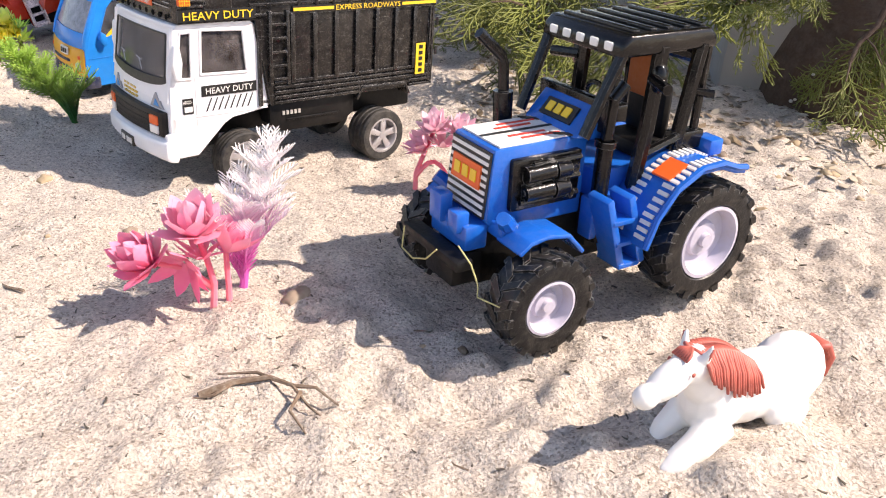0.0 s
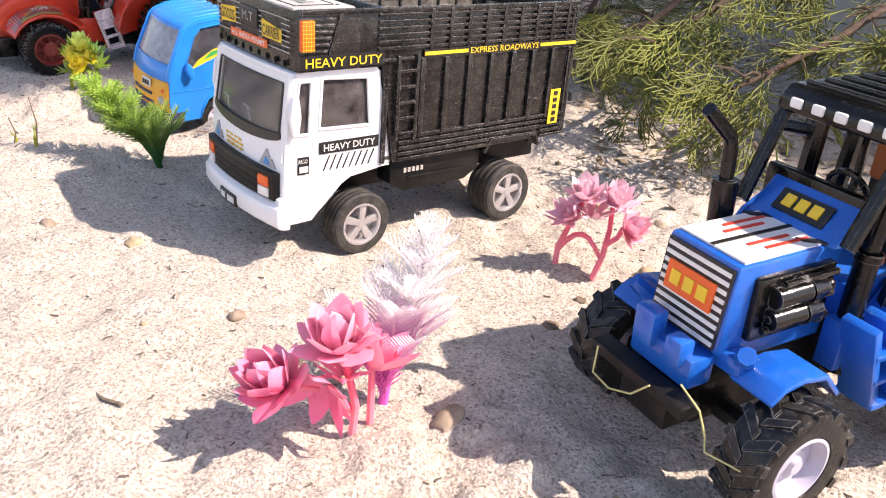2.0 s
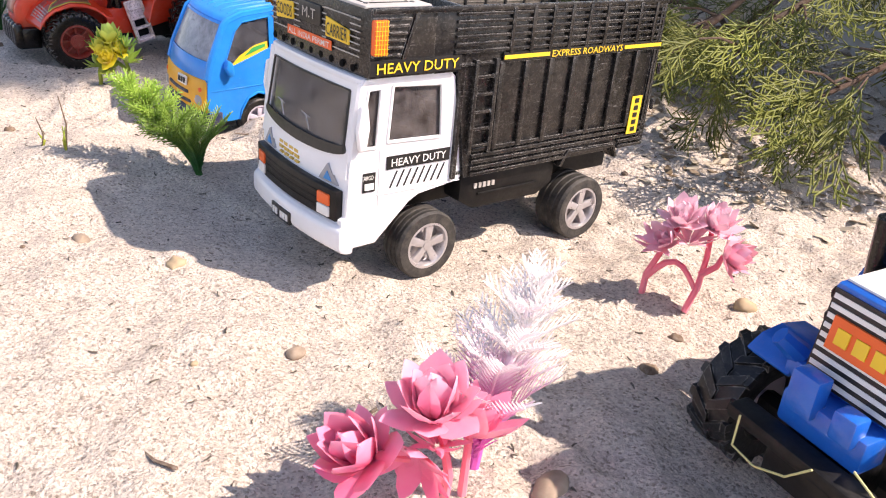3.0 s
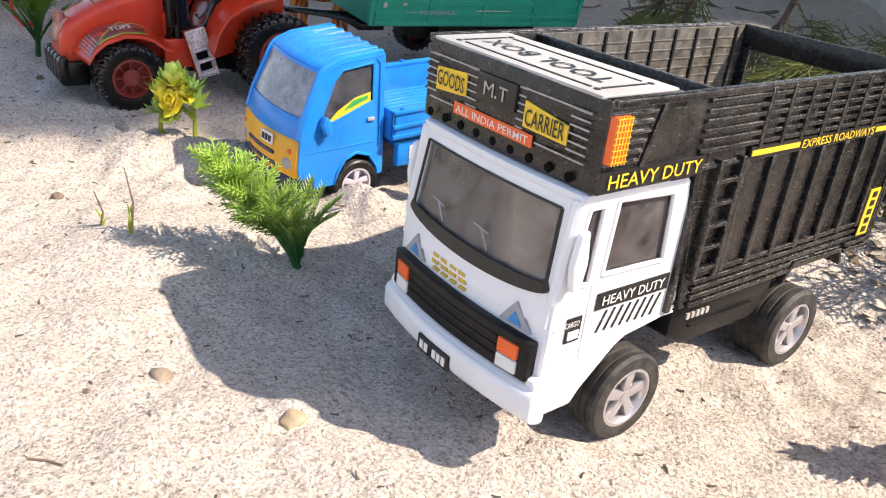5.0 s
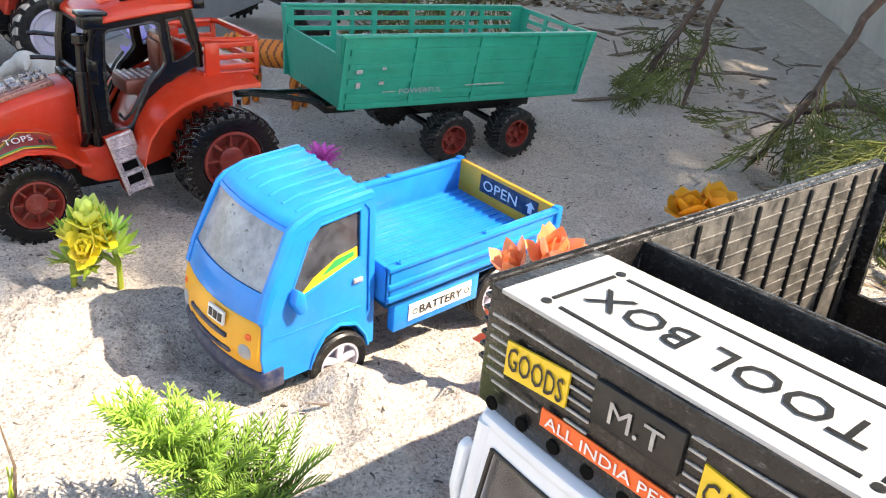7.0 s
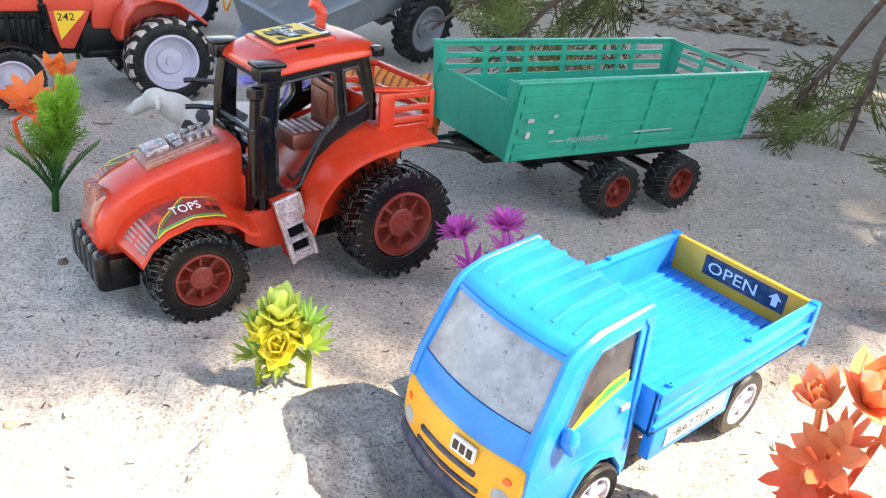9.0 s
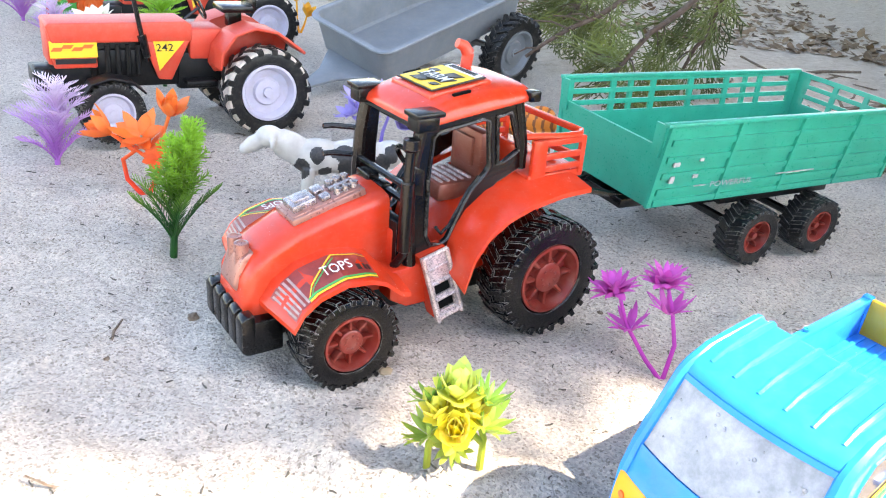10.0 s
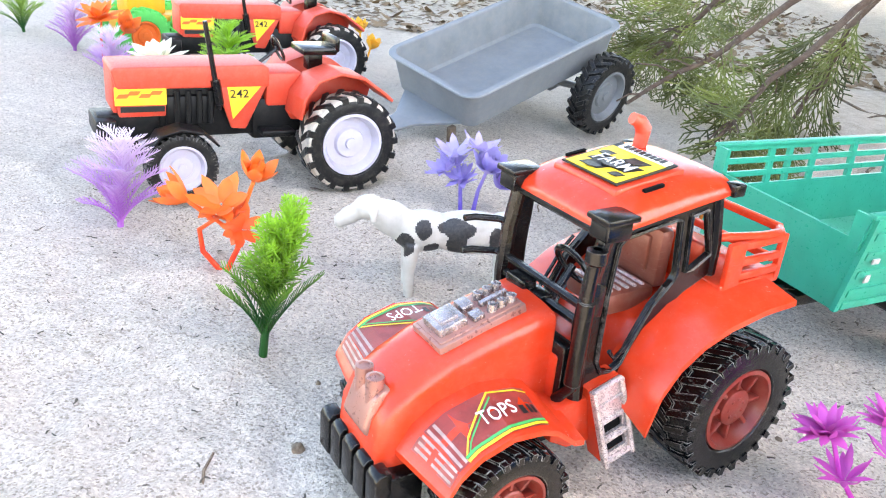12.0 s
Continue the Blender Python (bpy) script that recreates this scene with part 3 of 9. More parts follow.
# where the sand lies in clods: centre, radius, height
CLODS = ((-0.32, 0.715, 0.060, 0.010), (-0.20, 0.680, 0.045, 0.008), (0.13, 0.245, 0.120, 0.008), (0.27, 0.46, 0.140, 0.010), (0.00, 0.27, 0.090, 0.007), (-0.03, 0.35, 0.045, 0.006), (-0.10, 0.65, 0.07, 0.006),
         (-0.40, 0.72, 0.07, 0.006), (0.05, 0.60, 0.09, 0.006), (-0.60, 1.00, 0.05, 0.006), (-0.47, 0.90, 0.05, 0.005), (-0.05, 0.90, 0.12, 0.0035), (-0.16, 0.82, 0.05, 0.003))


def ground_height(x, y):
    x, y = np.asarray(x, float), np.asarray(y, float)
    rough = np.clip((x + 0.10) / 0.35, 0.50, 1) * np.clip(1.35 - y * 0.5, 0.75, 1)
    h = 0.007 * smooth_noise(x, y, 0.31, 3) + 0.005 * smooth_noise(x, y, 0.11, 4)
    h = h + rough * (0.0110 * smooth_noise(x, y, 0.042, 5) + 0.0072 * smooth_noise(x, y, 0.017, 6) + 0.0042 * smooth_noise(x, y, 0.0085, 7))
    h = h + 0.0024 * smooth_noise(x, y, 0.013, 8) + 0.0026 * np.maximum(0, smooth_noise(x, y, 0.021, 9) + 0.1) * rough
    lump = smooth_noise(x, y, 0.019, 10) + 0.8 * smooth_noise(x, y, 0.010, 11) + 0.5 * smooth_noise(x, y, 0.0055, 12)
    lump = np.maximum(lump, -0.25)
    for cx, cy, r, k in CLODS:
        h = h + k * lump * np.exp(-((x - cx) ** 2 + (y - cy) ** 2) / (r * r))
    for cx, cy, k, r in MOUNDS:
        h = h + k * np.exp(-((x - cx) ** 2 + (y - cy) ** 2) / (r * r))
    return h - 0.003


def ground_at(x, y):
    return float(ground_height(x, y))


def graded(lo, hi, step, far, grow=1.16):
    core = list(np.arange(lo, hi + step / 2, step))
    left, right, k = [lo], [core[-1]], step
    while right[-1] < far:
        k *= grow
        right.append(right[-1] + k)
        left.append(left[-1] - k)
    return np.array(left[:0:-1] + core + right[1:])


def make_ground():
    gx, gy = graded(-0.80, 0.52, 0.0032, 60), graded(0.12, 1.45, 0.0034, 60)
    xx, yy = np.meshgrid(gx, gy)
    zz = ground_height(xx, yy)
    nx, ny = len(gx), len(gy)
    co = np.stack([xx, yy, zz], -1).reshape(-1, 3)
    idx = np.arange(nx * ny).reshape(ny, nx)
    quads = np.stack([idx[:-1, :-1], idx[:-1, 1:], idx[1:, 1:], idx[1:, :-1]], -1).reshape(-1, 4)
    me = bpy.data.meshes.new("ground")
    me.vertices.add(len(co))
    me.vertices.foreach_set("co", co.ravel())
    me.loops.add(quads.size)
    me.loops.foreach_set("vertex_index", quads.ravel().astype(np.int32))
    me.polygons.add(len(quads))
    me.polygons.foreach_set("loop_start", np.arange(0, quads.size, 4, dtype=np.int32))
    me.update(calc_edges=True)
    me.shade_smooth()
    me.materials.append(SAND)
    return tagged(new("ground", me), "pale loose river sand with grit, footmarks and small lumps", "sand", kind="structure")


ground = make_ground()


def on_ground(x, y, sink=0.0, turn=0.0):
    return pose(x, y, ground_at(x, y) - sink, 0, 0, turn)


# ---- wall behind ----
def make_wall():
    g = Geo()
    prof = [(0, -0.1), (0.12, -0.1), (0.12, 0.26), (0.02, 0.26), (0.02, 0.115), (0, 0.105)]
    g.prism(prof, "y", 0.0, 2.6, 0.004)
    g.prism([(-y, z) for y, z in prof], "x", 0.004, 1.6, 0.004)
    return solid("wall_back", g, CONCRETE, "low grey concrete wall with a plinth, behind the conifer", "wall", pose(0.36, 0.985, 0, 0, 0, -12), kind="structure")


make_wall()


# ---- white and black lorry ----
LEFT = ((-1, 0, 0), (0, 0, 1))
FRONT = ((0, 1, 0), (0, 0, 1))


# near-black paint for the shade inside holes, slots, gaps and lamp barrels
HOLE_SHADE = plastic("dark_recess", (0.003, 0.003, 0.003), 0.9, spec=0.1)


LORRYBLACK = plastic("scuffed_black_plastic", (0.0125, 0.0115, 0.0112), 0.24, dust=0.07, wear=0.32, bump=0.35, edge=0.65, spec=0.4)
# scuffed black, greyed in patches to paint in sun glancing along the inner walls
LORRYLIT = plastic("dusty_black_plastic", (0.022, 0.020, 0.019), 0.34, dust=0.32, wear=0.45, bump=0.4, edge=0.7, dust_at=0.5)
LIDWHITE = plastic("worn_lid_paint", (0.43, 0.42, 0.405), 0.5, vary=0.14, dust=0.15, wear=0.5)


def make_lorry(m):
    lorry = thing("toy_lorry", "white-cabbed toy lorry with a black slatted cargo body, parked on sand", "toy truck", m)
    hw = 0.0425
    # cab shell
    cab = Geo()
    side = [(0.0105, 0.021), (0.0122, 0.024), (0.0122, 0.036), (0.009, 0.0375), (0.0077, 0.0645), (0.002, 0.0985), (0.0, 0.1010), (-0.0490, 0.1015), (-0.0515, 0.099), (-0.0605, 0.0470), (-0.0575, 0.0455), (-0.035, 0.0425), (-0.0295, 0.0395), (-0.0105, 0.0215)]
    win = [(-0.0165, 0.0975), (-0.0150, 0.0712), (-0.0462, 0.0702), (-0.0440, 0.0962)]
    quarter = [(-0.0020, 0.0965), (0.0028, 0.0695), (-0.0085, 0.0692), (-0.0100, 0.0967)]
    for s in (1, -1):
        flip = [(-p[0], p[1]) for p in side] if s > 0 else side
        hs = [[(-p[0], p[1]) for p in q] if s > 0 else q for q in (win, quarter)]
        cab.panel(flip, hs, (0, s * hw, 0), (-1, 0, 0) if s > 0 else (1, 0, 0), (0, 0, 1), 0.0030)
        cab.prism([(0.0105, 0.021), (0.0130, 0.0240), (0.0130, 0.0355), (0.0085, 0.0375), (-0.0085, 0.0365), (-0.0150, 0.0275), (-0.0105, 0.0215)], "y", s * (hw - 0.001), s * (hw + 0.0012), 0.0010)
        # raised window surrounds
        for q in (win, quarter):
            c = Vector((sum(p[0] for p in q) / 4, 0, sum(p[1] for p in q) / 4))
            for i in range(4):
                a, b = Vector((q[i][0], s * hw, q[i][1])), Vector((q[(i + 1) % 4][0], s * hw, q[(i + 1) % 4][1]))
                part("window_surround", Geo().tube([a, b], 0.0009, 6), WHITE, lorry)
    cab.prism([(0.0130, 0.0205), (0.0150, 0.0228), (0.0150, 0.0312), (0.0125, 0.0338), (0.0095, 0.0346), (0.0088, 0.0560), (0.0040, 0.0560), (0.0040, 0.0190), (0.0110, 0.0190)], "y", -hw, hw, 0.0014)
    cab.prism([(0.0100, 0.0192), (0.0140, 0.0205), (0.0156, 0.0230), (0.0156, 0.0308), (0.0135, 0.0330), (0.0060, 0.0330), (0.0060, 0.0192)], "y", -hw - 0.0026, hw + 0.0026, 0.0014)
    slope = Vector((0.002 - 0.0077, 0, 0.0985 - 0.0645))
    up = slope.normalized()
    h = slope.length
    sill = [((hw - 0.0050) * math.sin(k * 0.157), 0.0040 - 0.0036 * math.cos(k * 0.157)) for k in range(-9, 10)]
    cab.panel([(-hw + 0.001, -0.0088), (hw - 0.001, -0.0088), (hw - 0.0025, h + 0.0015), (-hw + 0.0025, h + 0.0015)], [sill + [(hw - 0.0068, h - 0.0035), (-hw + 0.0068, h - 0.0035)]], (0.0082, 0, 0.0645), (0, 1, 0), up, 0.0030)
    cab.box(-0.0500, 0.0025, -hw + 0.0006, hw - 0.0006, 0.0972, 0.1012, 0.0012)
    cab.box(-0.0545, -0.0500, -hw + 0.002, hw - 0.002, 0.0460, 0.0985, 0.0006)
    for s in (1, -1):
        cab.tube([(0.0070, s * (hw - 0.0016), 0.064), (0.0016, s * (hw - 0.0022), 0.0990)], 0.0022, 8)
        part("door_line", Geo().box(-0.0600, -0.0100, s * hw - 0.0002, s * hw + 0.0005, 0.0455, 0.0462, 0.0002), WHITE, lorry)
        part("door_line", Geo().box(-0.0115, -0.0109, s * hw - 0.0002, s * hw + 0.0004, 0.0400, 0.0735, 0.0002), WHITE, lorry)
    part("cab", cab, WHITE, lorry, "glossy white cab")
    # panes
    pane = Geo().panel([(a * 1.004, b - 0.0003) for a, b in sill] + [(hw - 0.0066, h - 0.0033), (-hw + 0.0066, h - 0.0033)], [], (0.0070, 0, 0.0645), (0, 1, 0), up, 0.0006)
    part("windscreen", pane, GLASS_REFLECT, lorry, "smoked clear windscreen with a painted pale reflection")
    gask = Geo()
    a, b = Vector((0.0084, 0, 0.0645)) + up * 0.0030, Vector((0.0084, 0, 0.0645)) + up * (h - 0.0035)
    gask.panel([(-hw + 0.0032, 0.0040)] + [((hw - 0.0032) * math.sin(k * 0.157), 0.0040 - 0.0056 * math.cos(k * 0.157)) for k in range(-9, 10)] + [(hw - 0.0032, 0.0040), (hw - 0.0044, 0.0066)] + [((hw - 0.0044) * math.sin(k * 0.157), 0.0066 - 0.0028 * math.cos(k * 0.157)) for k in range(9, -10, -1)] + [(-hw + 0.0044, 0.0066)], [], (0.0088, 0, 0.0645), (0, 1, 0), up, 0.0008)
    for s in (1, -1):
        gask.tube([a + Vector((0, s * (hw - 0.0050), 0)), b + Vector((0, s * (hw - 0.0068), 0))], 0.0007, 6)
    gask.tube([b + Vector((0, hw - 0.0068, 0)), b - Vector((0, hw - 0.0068, 0))], 0.0005, 6)
    part("screen_seal", gask, D_BLACK, lorry)
    for s, q in ((1, win), (-1, win), (1, quarter), (-1, quarter)):
        pts = [(-p[0], p[1]) for p in q] if s > 0 else q
        part("window_pane", Geo().panel(pts, [], (0, s * (hw - 0.0012), 0), (-1, 0, 0) if s > 0 else (1, 0, 0), (0, 0, 1), 0.0005), GLASS_SMOKE, lorry)
    wip = Geo()
    for y in (-0.016, 0.010):
        o = Vector((0.0087, y, 0.0645)) + up * 0.006
        wip.tube([o, o + up * 0.006 + Vector((0, -0.005, 0))], 0.0003, 5)
        wip.tube([o + up * 0.0065 + Vector((0, -0.009, 0)), o + up * 0.0055 + Vector((0, -0.001, 0))], 0.0003, 5)
    part("wiper", wip, D_GREY, lorry)
    part("rear_view_mirror", Geo().box(0.0006, 0.0012, -0.006, 0.001, 0.086, 0.092, 0.0003), D_GREY, lorry)
    seat = Geo().box(-0.045, -0.022, -0.036, 0.036, 0.045, 0.060, 0.003).box(-0.049, -0.043, -0.036, 0.036, 0.045, 0.086, 0.003).box(-0.008, 0.001, -0.034, 0.034, 0.045, 0.064, 0.002)
    part("cab_interior", seat, SEATBROWN, lorry)
    # front
    gr = Geo().box(0.0090, 0.0136, -0.0400, 0.0400, 0.0348, 0.0500, 0.0008)
    for z in (0.0385, 0.0422, 0.0460):
        gr.box(0.0130, 0.0141, -0.026, 0.026, z - 0.0008, z + 0.0008, 0.0003)
    part("grille", gr, DULLBLACK, lorry, "black ribbed grille")
    for s in (1, -1):
        part("headlight", Geo().box(0.0130, 0.0147, s * 0.0315 - 0.0043, s * 0.0315 + 0.0043, 0.0360, 0.0412, 0.0006), D_WHITE, lorry)
        part("indicator", Geo().box(0.0130, 0.0147, s * 0.0315 - 0.0043, s * 0.0315 + 0.0043, 0.0415, 0.0472, 0.0006), D_ORANGE, lorry, "orange indicator")
        part("badge_triangle", Geo().prism([(s * 0.0295 - 0.0072, 0.0512), (s * 0.0295 + 0.0072, 0.0512), (s * 0.0290, 0.0602)], "x", 0.0085, 0.0101, 0), D_GREY, lorry)
        part("badge_spot", Geo().prism([(s * 0.0295 - 0.0030, 0.0522), (s * 0.0295 + 0.0030, 0.0522), (s * 0.0292, 0.0565)], "x", 0.0086, 0.0104, 0), D_BLUE, lorry)
        mir = Geo().prism([(0.0052, 0.0700), (0.0072, 0.0790), (0.0052, 0.0905), (0.0012, 0.0915), (-0.0008, 0.0800), (0.0010, 0.0700)], "y", s * (hw + 0.0012), s * (hw + 0.0042), 0.0012)
        mir.tube([(0.003, s * hw, 0.074), (0.003, s * (hw + 0.002), 0.074)], 0.0012)
        part("wing_mirror", mir, WHITE, lorry)
    part("number_plate", Geo().box(0.0146, 0.0166, -0.0122, 0.0072, 0.0212, 0.0278, 0.0004), D_BLACK, lorry)
    bars = Geo()
    for y in (-0.0092, -0.0062, -0.0010, 0.0018, 0.0046):
        decal(bars, (0.0167, y, 0.0245), (0, 1, 0), (0, 0, 1), 0.0020, 0.0034)
    part("plate_marks", bars, D_WHITE, lorry)
    for i, y in enumerate((-0.0115, -0.0060, -0.0005, 0.0050)):
        part("maker_mark", decal(Geo(), (0.0092 - 0.0003, y - 0.004, 0.0560), (0, 1, 0), (0, 0, 1), 0.0040, 0.0042, 0.0006, 0.15 * (-1) ** i), D_GOLD, lorry)
        part("maker_mark", decal(Geo(), (0.0094, y - 0.003, 0.0522), (0, 1, 0), (0, 0, 1), 0.0034, 0.0010, 0.0006, 0.3), D_GOLD, lorry)
    # cab side stickers
    y = hw + 0.0004
    part("door_label", decal(Geo(), (-0.0335, y, 0.0610), *LEFT, 0.0370, 0.0064), D_BLACK, lorry)
    lettering("HEAVY DUTY", lorry, D_WHITE, (-0.0335, y + 0.0003, 0.0610), *LEFT, 0.0320, 0.0038)
    for i in range(8):
        part("door_stripe", decal(Geo(), (-0.0195 - i * 0.0040, y, 0.0525), *LEFT, 0.0007, 0.0082, slant=0.45), D_BLACK, lorry)
    part("door_badge", decal(Geo(), (-0.0045, y, 0.0530), *LEFT, 0.0080, 0.0094), D_BLACK, lorry)
    lettering("CARGO", lorry, D_WHITE, (-0.0045, y + 0.0003, 0.0555), *LEFT, 0.0066, 0.0022)
    part("badge_mark", decal(Geo(), (-0.0045, y + 0.0003, 0.0510), *LEFT, 0.0060, 0.0032), D_WHITE, lorry)
    # head board and cargo body
    W, R = 0.0445, -0.1975
    b = Geo()
    WF = 0.0468
    b.box(-0.0375, 0.0, -0.0462, W, 0.1014, 0.1312, 0.0010)
    b.box(-0.0500, -0.0375, -0.0455, W, 0.1014, 0.1040, 0.0004)
    for s, ww in ((1, W), (-1, WF)):
        a0, a1 = sorted((s * (ww - 0.0025), s * ww))
        b.prism([(R, 0.0470), (R, 0.1312), (-0.0365, 0.1312), (-0.0365, 0.1020), (-0.0520, 0.1015), (-0.0612, 0.0470)], "y", a0, a1, 0.0005)
        a0, a1 = sorted((s * (ww - 0.0005), s * (ww + 0.0016)))
        i0, i1 = sorted((s * (ww - 0.0031), s * (ww - 0.0020)))
        r0, r1 = sorted((s * (ww - 0.0037), s * (ww - 0.0020)))
        k0, k1 = sorted((s * (ww - 0.0005), s * (ww + 0.0021)))
        b.box(R, -0.001, a0, a1, 0.1290, 0.1316, 0.0005)
        b.box(R, -0.0505, a0, a1, 0.1040, 0.1052, 0.0003)
        for z in np.arange(0.1100, 0.1290, 0.0034):
            part("slat", Geo().box(R + 0.002, -0.0480, a0, a1, z, z + 0.0017, 0.0004), LORRYBLACK, lorry)
        for x in np.arange(-0.0820, R, -0.0132):
            part("slat_divider", Geo().box(x - 0.0011, x + 0.0011, k0, k1, 0.1085, 0.1305, 0.0004), LORRYBLACK, lorry)
        for z in np.arange(0.0850, 0.1290, 0.0044):
            part("inner_slat", Geo().box(R + 0.002, -0.0570, i0, i1, z, z + 0.0008, 0.0002), LORRYLIT, lorry)
        # thin added sheet that carries the painted light of the inner wall
        part("inner_lining", Geo().box(R + 0.0028, -0.0565, *sorted((s * (ww - 0.0028), s * (ww - 0.0022))), 0.0515, 0.1306, 0.0002), LORRYLIT, lorry)
        # the ribs' shadow is put into their darker black
        for x in np.arange(-0.0780, R, -0.0157):
            part("inner_rib", Geo().box(x - 0.0008, x + 0.0008, r0, r1, 0.0560, 0.1300, 0.0003), DULLBLACK, lorry)
        for x in np.arange(-0.0775, R + 0.008, -0.0168):
            part("rib", Geo().box(x - 0.0016, x + 0.0016, k0, k1, 0.0605, 0.1045, 0.0005), LORRYBLACK, lorry)
        for z in np.arange(0.0475, 0.0610, 0.0033):
            part("skirt_rail", Geo().box(R + 0.001, -0.1750 if z < 0.051 else -0.0640, a0, a1, z, z + 0.0019, 0.0004), LORRYBLACK, lorry)
            if z < 0.051:
                part("skirt_rail", Geo().box(-0.1310, -0.0640, a0, a1, z, z + 0.0019, 0.0004), LORRYBLACK, lorry)
        # arch over the rear wheel
        b.strip([(-0.1280, 0.0440), (-0.1335, 0.0520), (-0.1720, 0.0510), (-0.1760, 0.0430)], *sorted((s * (ww - 0.010), s * (ww + 0.0018))), 0.0020, 0.0003)
        for x in (R + 0.001, R + 0.0035):
            b.box(x, x + 0.0018, a0, a1, 0.0500, 0.1290, 0.0004)
        # slim lines on the head board's flank, and its slanted rib
        for z in np.arange(0.1110, 0.1285, 0.0031):
            b.box(-0.0180 - (z - 0.111) * 0.3, -0.0010, a0, a1 - (0.0006 if s > 0 else 0), z, z + 0.0009, 0.0002)
        b.prism([(-0.0180, 0.1095), (-0.0200, 0.1095), (-0.0265, 0.1295), (-0.0245, 0.1295)], "y", a0, a1, 0.0003)
    b.box(-0.0560, -0.0535, -WF + 0.001, W, 0.0470, 0.1305, 0.0005)
    b.box(R, -0.0540, -WF + 0.002, W - 0.002, 0.0480, 0.0510, 0.0004)
    b.box(R, R + 0.0025, -WF, W, 0.1195, 0.1312, 0.0006)
    b.box(R, R + 0.0025, -WF, W, 0.0470, 0.0800, 0.0006)
    for s in (1, -1):
        lo, hi = sorted((s * (W - 0.006), s * W))
        b.box(R, R + 0.0025, lo, hi, 0.0790, 0.1200, 0.0005)
        b.tube([(R - 0.0015, s * (W + 0.0016), 0.0900), (R - 0.0015, s * (W + 0.0016), 0.0960)], 0.0012)
        b.tube([(R - 0.0015, s * (W + 0.0016), 0.0690), (R - 0.0015, s * (W + 0.0016), 0.0750)], 0.0012)
    part("cargo_body", b, LORRYBLACK, lorry, "scuffed black slatted cargo body")
    lad = Geo()
    for x in (-0.0610, -0.0735):
        lad.box(x - 0.0011, x + 0.0011, W - 0.001, W + 0.0030, 0.0600, 0.1070, 0.0005)
    for z in np.arange(0.0640, 0.1070, 0.0086):
        lad.box(-0.0735, -0.0610, W + 0.0004, W + 0.0024, z - 0.0008, z + 0.0008, 0.0003)
    part("ladder", lad, LORRYBLACK, lorry)
    ch = Geo().box(-0.195, -0.005, -0.022, 0.022, 0.026, 0.0475, 0.0015)
    for s in (1, -1):
        ch.prism([(-0.0620, 0.0470), (-0.0620, 0.0330), (-0.0720, 0.0270), (-0.1180, 0.0270), (-0.1290, 0.0330), (-0.1290, 0.0470)], "y", *sorted((s * 0.028, s * 0.0415)), 0.0012)
    ch.box(-0.116, -0.074, 0.040, 0.0425, 0.0345, 0.0358, 0.0004)
    part("chassis", ch, DULLBLACK, lorry)
    mk = Geo()
    for i in range(5):
        decal(mk, (-0.0720 - i * 0.0030, 0.0419, 0.0400), *LEFT, 0.0018, 0.0026, 0.0004)
    part("tank_marks", mk, D_WORN, lorry)
    # head board front
    fx = 0.0004
    for y0, ws, word in ((-0.0280, 0.0172, "GOODS"), (0.0212, 0.0200, "CARRIER")):
        part("front_label", Geo().prism([(y0 - ws / 2, 0.1140), (y0 + ws / 2, 0.1154), (y0 + ws / 2, 0.1236), (y0 - ws / 2, 0.1222)] if word == "GOODS" else [(y0 - ws / 2, 0.1140), (y0 + ws / 2, 0.1138), (y0 + ws / 2, 0.1200), (y0 - ws / 2, 0.1226)], "x", -0.0002, fx), D_YELLOW, lorry, "yellow label")
        lettering(word, lorry, D_BLACK, (fx + 0.0001, y0, 0.1188 if word == "GOODS" else 0.1176), *FRONT, ws * 0.90, 0.0056)
    mt = Geo().box(-0.0004, 0.0012, -0.0130, 0.0072, 0.1170, 0.1264, 0.0006)
    part("route_box", mt, D_BLACK, lorry)
    lettering("M", lorry, D_WORN, (0.0014, -0.0060, 0.1217), *FRONT, 0.0050, 0.0046, thin=True)
    lettering(".", lorry, D_WORN, (0.0014, -0.0022, 0.1199), *FRONT, 0.0010, 0.0010, thin=True)
    lettering("T", lorry, D_WORN, (0.0014, 0.0014, 0.1217), *FRONT, 0.0044, 0.0046)
    part("permit_label", decal(Geo(), (fx, -0.0040, 0.1104), *FRONT, 0.0415, 0.0042), D_ORANGE, lorry, "orange permit label")
    lettering("ALL INDIA PERMIT", lorry, D_WHITE, (fx + 0.0003, -0.0040, 0.1104), *FRONT, 0.0385, 0.0026)
    lines = [(a0, a1, 0.1130 + i * 0.0026) for i in range(6) for a0, a1 in ((-0.0420, -0.0368), (-0.0192, -0.0134), (0.0076, 0.0110), (0.0314, 0.0395))]
    for a0, a1, z in lines + [(-0.0400, -0.0134, 0.1262), (0.0085, 0.0395, 0.1262), (-0.040, -0.026, 0.1104), (0.0175, 0.0395, 0.1104)]:
        part("front_line", decal(Geo(), (0.0001, (a0 + a1) / 2, z), *FRONT, a1 - a0, 0.0005, 0.0002), D_WORN, lorry)
    # flat dark discs paint the shade of the vent holes
    for i in range(9):
        part("vent_hole", Geo().lathe([(0.0, 0.0001), (0.0016, 0.0001), (0.0017, -0.0004)], (0.0, -0.0394 + i * 0.0092, 0.1046), 16, False, "x"), HOLE_SHADE, lorry)
    part("toolbox_lid", Geo().box(-0.0355, -0.0008, -W + 0.003, W - 0.003, 0.1308, 0.1320, 0.0004), LIDWHITE, lorry, "worn white toolbox lid")
